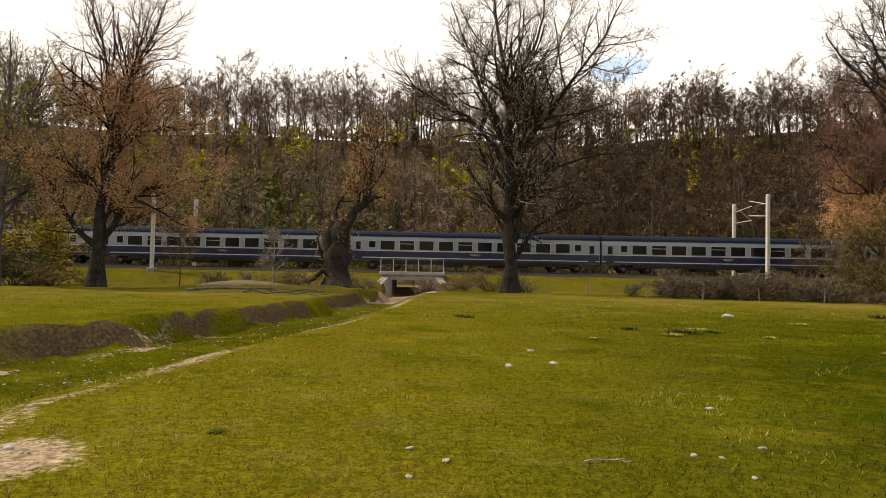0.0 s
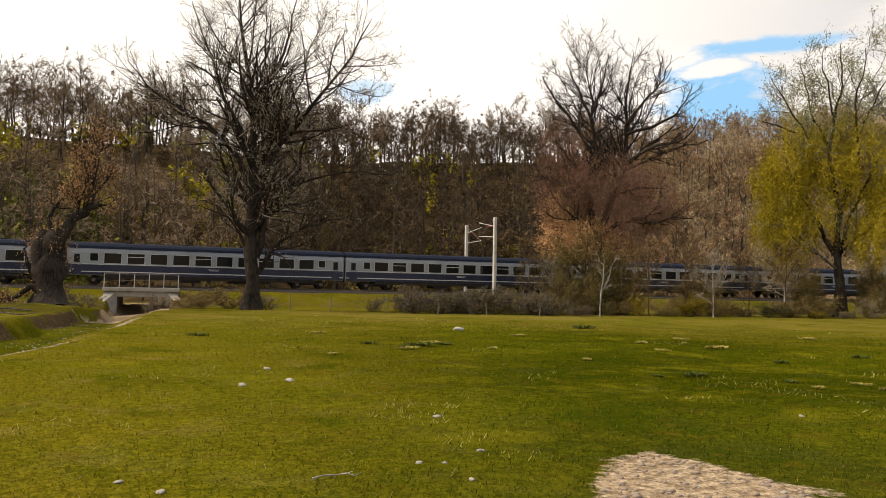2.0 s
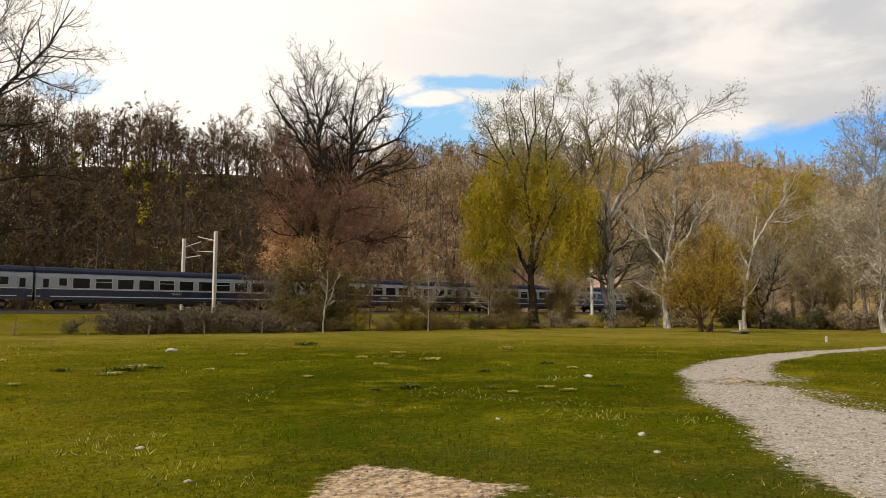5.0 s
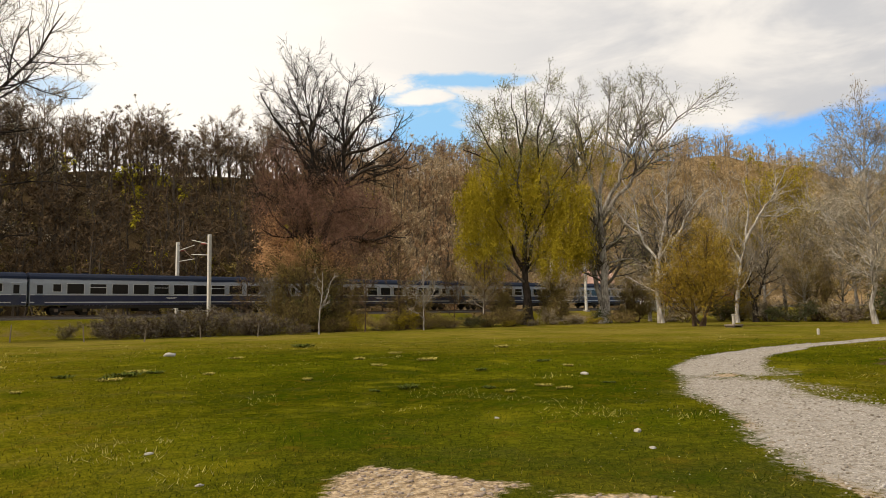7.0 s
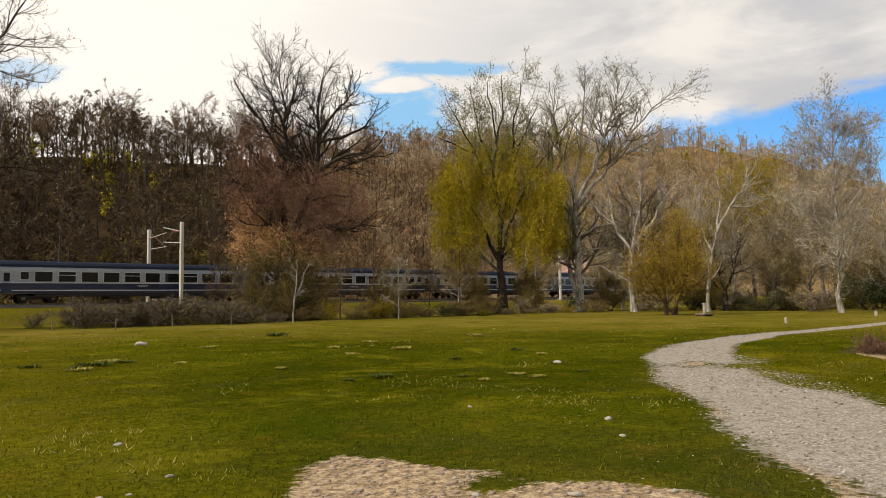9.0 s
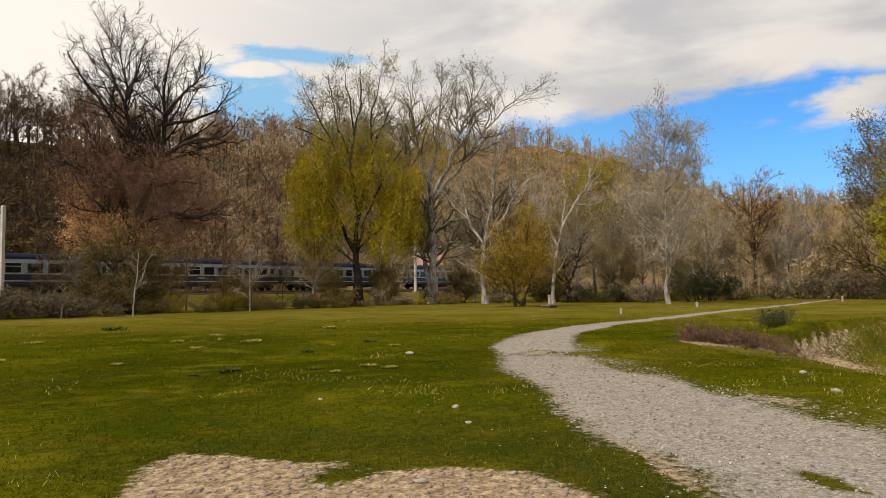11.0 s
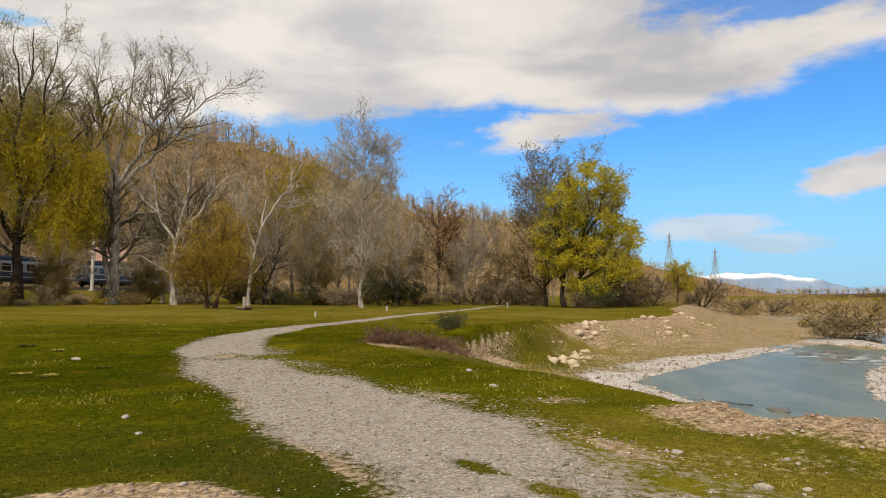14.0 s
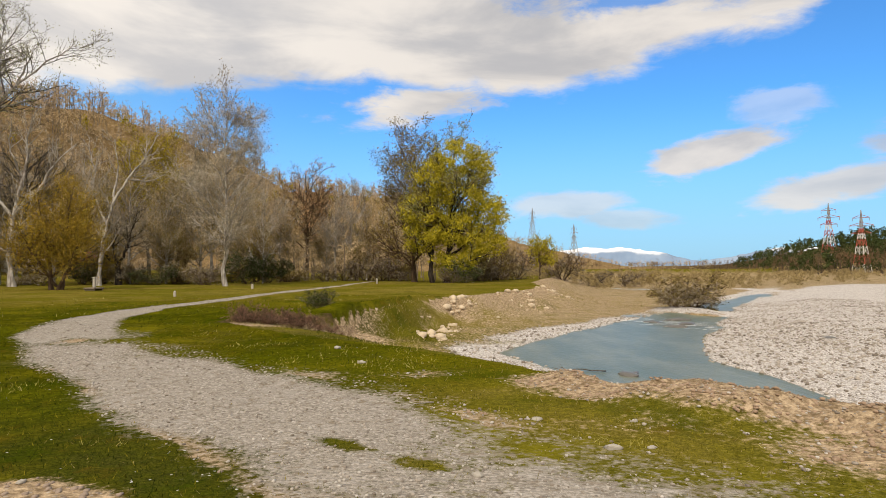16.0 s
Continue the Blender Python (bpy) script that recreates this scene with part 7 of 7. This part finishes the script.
def blades(name, label, seed, n, near, far, heights, wide, mat, keep, lean=0.5):
    """Grass blades as single slivers, thinning out with the distance."""
    rng = np.random.default_rng(seed)
    r = near * (far / near) ** rng.uniform(0, 1, n)
    b = np.radians(rng.uniform(-36, 126, n))
    x, y = r * np.sin(b), r * np.cos(b)
    cover = land(x, y)
    ok = keep(x, y, cover, rng.uniform(0, 1, n))
    x, y, z, r = x[ok], y[ok], cover[0][ok], r[ok]
    m = len(x)
    h = rng.uniform(*heights, m) * (1 + 0.02 * r)
    a = rng.uniform(0, 6.28, m)
    w = wide * (0.6 + 0.12 * r) * rng.uniform(0.6, 1.3, m)
    side = np.stack([np.cos(a) * w, np.sin(a) * w, np.zeros(m)], -1)
    foot = np.stack([x, y, z - 0.005], -1)
    tip = foot + np.stack([rng.normal(0, lean, m) * h, rng.normal(0, lean, m) * h, h], -1)
    V = np.stack([foot - side, foot + side, tip], 1).reshape(-1, 3)
    return tagged(part(name, mesh_of(name, V, np.arange(m * 3).reshape(-1, 3)), mat), label, "grass", kind="stuff")


GRASS = leafy("grass_blades", (0.074, 0.066, 0.0045), (0.200, 0.168, 0.013))
GRASS_LUSH = leafy("lush_grass_blades", (0.013, 0.023, 0.0010), (0.043, 0.057, 0.0022))
GRASS_DRY = leafy("dry_grass_blades", (0.17, 0.13, 0.035), (0.38, 0.31, 0.13))
open_grass = lambda c: (c[1] < 0.38) & (c[2] < 0.42) & (c[3] < 0.3) & (c[0] > -1.35)
blades("meadow_grass", "short olive-green meadow grass", 1, 110000, 3.0, 45, (0.018, 0.05), 0.0028, GRASS, lambda x, y, c, u: open_grass(c) & (u > c[6] * 0.85))
blades("lush_grass", "short dark green lush grass", 2, 90000, 3.0, 40, (0.018, 0.055), 0.0028, GRASS_LUSH, lambda x, y, c, u: open_grass(c) & (u < c[6]))
blades("dry_grass", "bleached dry grass stalks", 3, 26000, 3.0, 45, (0.02, 0.06), 0.0022, GRASS_DRY, lambda x, y, c, u: open_grass(c) & (u < 0.55 - 0.5 * c[6]), 0.9)
blades("verge_grass", "sparse grass along the gravel", 4, 16000, 3.0, 25, (0.015, 0.04), 0.0028, GRASS, lambda x, y, c, u: (c[1] > 0.3) & (c[1] < 0.62) & (c[0] > -0.5))
blades("flat_grass", "bleached tussocks on the low river flat", 5, 70000, 15.0, 75, (0.04, 0.11), 0.0028, GRASS_DRY, lambda x, y, c, u: inside(x, y, LOWLAND) & (c[3] < 0.3) & (c[0] > -1.5) & (u < 0.45 + 0.9 * value_noise(x, y, 0.3, 41)), 0.7)
blades("pale_tussocks", "pale yellowish flowering tussocks in the meadow", 6, 60000, 7.0, 48, (0.03, 0.06), 0.0030, leafy("pale_flowering_grass", (0.26, 0.23, 0.045), (0.52, 0.47, 0.16)), lambda x, y, c, u: open_grass(c) & (value_noise(x, y, 0.55, 61) + 0.6 * value_noise(x, y, 1.9, 62) > 0.72) & (u < 0.7) & (x > -6), 0.8)
WEED = leafy("dark_weed_leaves", (0.030, 0.042, 0.006), (0.10, 0.12, 0.02))


def weed(seed, spread, tall, n):
    rng = np.random.default_rng(seed)
    a, u = rng.uniform(0, 6.28, n), np.sqrt(rng.uniform(0, 1, n))
    foot = np.stack([np.cos(a) * u * spread, np.sin(a) * u * spread * 0.6, np.zeros(n)], -1)
    d = np.stack([np.cos(a), np.sin(a), np.zeros(n)], -1)
    l = tall * rng.uniform(0.4, 1.1, (n, 1))
    mid = foot + d * l * 0.5 + np.array([0, 0, 0.7]) * l
    tip = foot + d * l * 1.1 + np.array([0, 0, 0.8]) * l * rng.uniform(0.3, 1.2, (n, 1))
    s = np.stack([-np.sin(a), np.cos(a), np.zeros(n)], -1) * l * 0.16
    V = np.stack([foot, mid - s, tip, mid + s], 1).reshape(-1, 3)
    return mesh_of("weed", V, np.arange(n * 4).reshape(-1, 4))


weed_mesh = [weed(900 + i, 0.55, 0.22, 130) for i in range(3)]
for i, (x, y, s) in enumerate(((7.0, 20.4, 1.5), (6.4, 20.0, 0.9), (0.8, 26.0, 1.4), (10.1, 11.9, 1.0), (19.1, 30.7, 2.2), (5.7, 21.4, 1.0), (11.2, 10.5, 0.6), (8.0, 20.9, 1.0), (14.2, 13.6, 0.8), (9.4, 12.2, 0.5), (18.0, 14.5, 0.9), (-2.2, 7.0, 0.35), (13.5, 9.0, 0.5))):
    ob = part("weed_clump", weed_mesh[i % 3], WEED)
    ob.matrix_world = pose(x, y, height(x, y), 0, 0, 70 * i) @ Matrix.Scale(s * 0.52, 4)
    tagged(ob, "low dark green weed clump in the grass", "weed", "weeds in the meadow")

PALE_TUFT = leafy("pale_tuft_leaves", (0.16, 0.14, 0.02), (0.42, 0.36, 0.10))
for i, (x, y, s) in enumerate(((16.0, 17.9, 1.0), (14.8, 20.1, 0.8), (23.4, 21.2, 1.1), (12.2, 9.8, 0.5), (12.0, 9.1, 0.5), (11.0, 9.7, 0.45), (9.8, 15.5, 0.5), (13.4, 17.2, 0.7), (7.8, 21.6, 0.9), (6.3, 19.4, 0.8), (8.8, 19.0, 0.6), (3.9, 18.2, 0.5), (18.4, 22.5, 0.8), (12.4, 24.6, 0.8), (5.1, 26.8, 0.9), (16.8, 12.6, 0.6))):
    ob = part("grass_tuft", weed_mesh[i % 3], None)
    ob.data = weed_mesh[i % 3].copy()
    ob.data.materials.clear()
    ob.data.materials.append(PALE_TUFT)
    ob.matrix_world = pose(x, y, height(x, y), 0, 0, 40 * i) @ Matrix.Scale(s * 0.62, 4)
    tagged(ob, "pale yellow-green tuft in the meadow", "grass tuft", "tufts in the meadow")

# clods of earth along the bank, and rocks in the river
strew("earth_clods", "brown earth clods along the river bank", 11, 14000, (4, 15, -7.5, 1.5), (0.008, 0.042), lambda x, y, c, u: (c[2] > 0.5) & (c[0] > -1.4) & (line_distance(x, y, CREST)[0] < 2.6), mat=plain("dry_earth_clod", (0.34, 0.245, 0.17), 0.95, dirt=0.6, scale=6.0, dirt_color=(0.13, 0.085, 0.055)), sunk=0.3)
WET_ROCK = plain("wet_grey_rock", (0.12, 0.115, 0.105), 0.4, dirt=0.4, scale=4.0)
for i, (x, y, s) in enumerate(((20.9, -6.3, 0.42), (19.2, -7.3, 0.2), (21.3, -6.6, 0.22), (37.4, -13.6, 0.5), (39.0, -14.8, 0.6), (40.6, -13.4, 0.5), (42.0, -15.4, 0.6), (28.0, -16.5, 0.3))):
    ob = part("river_rock", stone_meshes[i % 4].copy(), None)
    ob.data.materials.clear()
    ob.data.materials.append(WET_ROCK)
    ob.matrix_world = pose(x, y, max(height(x, y), WATER_Z) - 0.02, 0, 0, 77 * i) @ Matrix.Diagonal((s * 1.4, s * 0.7, s * 0.5, 1))
    tagged(ob, "wet grey rock showing above the river", "rock", "rocks in the river")

# white water over the shallow riffle
rng = np.random.default_rng(17)
fn = 90
fx, fy = 39.5 + rng.normal(0, 1.6, fn), -14.6 + rng.normal(0, 1.5, fn)
fx, fy = fx + 0.5 * (fy + 14.6), fy
ring = np.linspace(0, 2 * math.pi, 7)[:-1]
fl, fw = rng.uniform(0.12, 0.55, (fn, 1)), rng.uniform(0.03, 0.10, (fn, 1))
wob = rng.uniform(0.6, 1.3, (fn, 6))
V = np.stack([fx[:, None] + np.cos(ring) * fw * wob, fy[:, None] + np.sin(ring) * fl * wob, np.full((fn, 6), WATER_Z + 0.02)], -1).reshape(-1, 3)
i = np.arange(fn * 6).reshape(-1, 6)
tagged(part("river_foam", mesh_of("river_foam", V, np.concatenate([i[:, :4], i[:, [0, 3, 4, 5]]])), plain("white_foam", (0.72, 0.74, 0.74), 0.6, dirt=0.2)), "white foam where the river runs over a riffle", "foam", kind="stuff")

# daisies: tiny white heads
rng = np.random.default_rng(5)
dn = 420
dr, db = 5.5 * (16 / 5.5) ** rng.uniform(0, 1, dn), np.radians(rng.uniform(55, 100, dn))
dx, dy = dr * np.sin(db), dr * np.cos(db)
dc = land(dx, dy)
ok = open_grass(dc) & (rng.uniform(0, 1, dn) < 0.5 + 0.5 * value_noise(dx, dy, 0.8, 40))
dx, dy, dz = dx[ok], dy[ok], dc[0][ok] + 0.05
a = np.linspace(0, 2 * math.pi, 7)[:-1]
hexagon = np.stack([np.cos(a), np.sin(a), 0 * a], -1) * 0.008
V = (np.stack([dx, dy, dz], -1)[:, None] + hexagon * (0.7 + rng.uniform(0, 1, (len(dx), 1, 1)))).reshape(-1, 3)
i = np.arange(len(dx) * 6).reshape(-1, 6)
tagged(part("daisies", mesh_of("daisies", V, np.concatenate([i[:, :4], i[:, [0, 3, 4, 5]]])), COACH_WHITE), "tiny white daisies scattered in the grass", "flowers", kind="stuff")

# marker stones and posts by the track
WOOD = plain("grey_weathered_wood", (0.20, 0.16, 0.12), 0.9, dirt=0.5, scale=4.0)
for b, r, h, w in ((71.0, 46.6, 0.36, 0.11), (86.3, 80, 0.6, 0.12), (76.6, 62, 0.4, 0.14)):
    x, y = r * math.sin(radians(b)), r * math.cos(radians(b))
    ob = part("marker_stone", box(-w, w, -w * 0.7, w * 0.7, -0.1, h, 0.06), STONE_PALE)
    ob.matrix_world = pose(x, y, height(x, y), 0, 3, 20)
    tagged(ob, "short pale marker stone beside the track", "marker stone", "marker stones")
x, y = 62 * math.sin(radians(65.4)), 62 * math.cos(radians(65.4))
trough = thing("picnic_post", "small whitish post on a low plank base", "post", pose(x, y, height(x, y)))
part("post", box(-0.10, 0.10, -0.10, 0.10, 0.25, 1.0, 0.04), STONE_PALE, trough)
part("cap", box(-0.15, 0.15, -0.15, 0.15, 0.98, 1.06, 0.03), STONE_PALE, trough)
part("base_plank", box(-0.9, 0.9, -0.4, 0.4, 0.12, 0.25, 0.02), WOOD, trough)
for s in (-0.7, 0.7):
    part("foot", box(s - 0.1, s + 0.1, -0.35, 0.35, -0.05, 0.13), WOOD, trough)
for i, (b, r) in enumerate(((20.2, 52), (24.2, 54), (28.4, 56), (16.2, 55), (11.6, 58), (8.5, 60))):
    x, y = r * math.sin(radians(b)), r * math.cos(radians(b))
    ob = part("fence_post", rod((0, 0, -0.2), (0.09 * (-1) ** i, 0, 0.85 + 0.1 * i), 0.05, 0.035, 7), WOOD)
    ob.matrix_world = pose(x, y, height(x, y))
    tagged(ob, "leaning weathered wooden fence post", "post", "old fence posts")
# a fallen branch in the grass, and driftwood by the water
for i, (x, y, l, a) in enumerate(((1.25, 6.15, 0.45, 10), (-17, 47, 9.0, 8), (-13, 46, 6.0, -14), (21.5, -5.8, 1.6, 70), (20.3, -4.4, 1.2, 40), (8.9, -0.4, 0.45, 120))):
    rngb = np.random.default_rng(700 + i)
    P = resample([(0, 0, 0.02 * l), (l * 0.5, 0.05 * l, 0.03 * l), (l, 0, 0.02 * l)], 8, rngb, 0.15)[None]
    Rr = np.linspace(0.022, 0.008, 8)[None] * (0.4 if l < 1 else max(1.0, l * 0.55))
    c, rc = sprout(rngb, P, Rr, 5, (0.3, 1.0), 40, (0.3, 0.1, 1.5), 8, 0.0, 0.1, 0.6, 0.004)
    ob = part("fallen_branch", mesh_of("fallen_branch", *gather([tubes(P, Rr, 6), tubes(c, rc, 6)]), smooth=True), BARK_PALE if l < 1 else BARK_GREY)
    ob.matrix_world = pose(x, y, height(x, y) + 0.01 if height(x, y) > -1.5 else WATER_Z, 0, 0, a)
    tagged(ob, "bare grey fallen branch lying on the ground", "branch", "fallen branches")
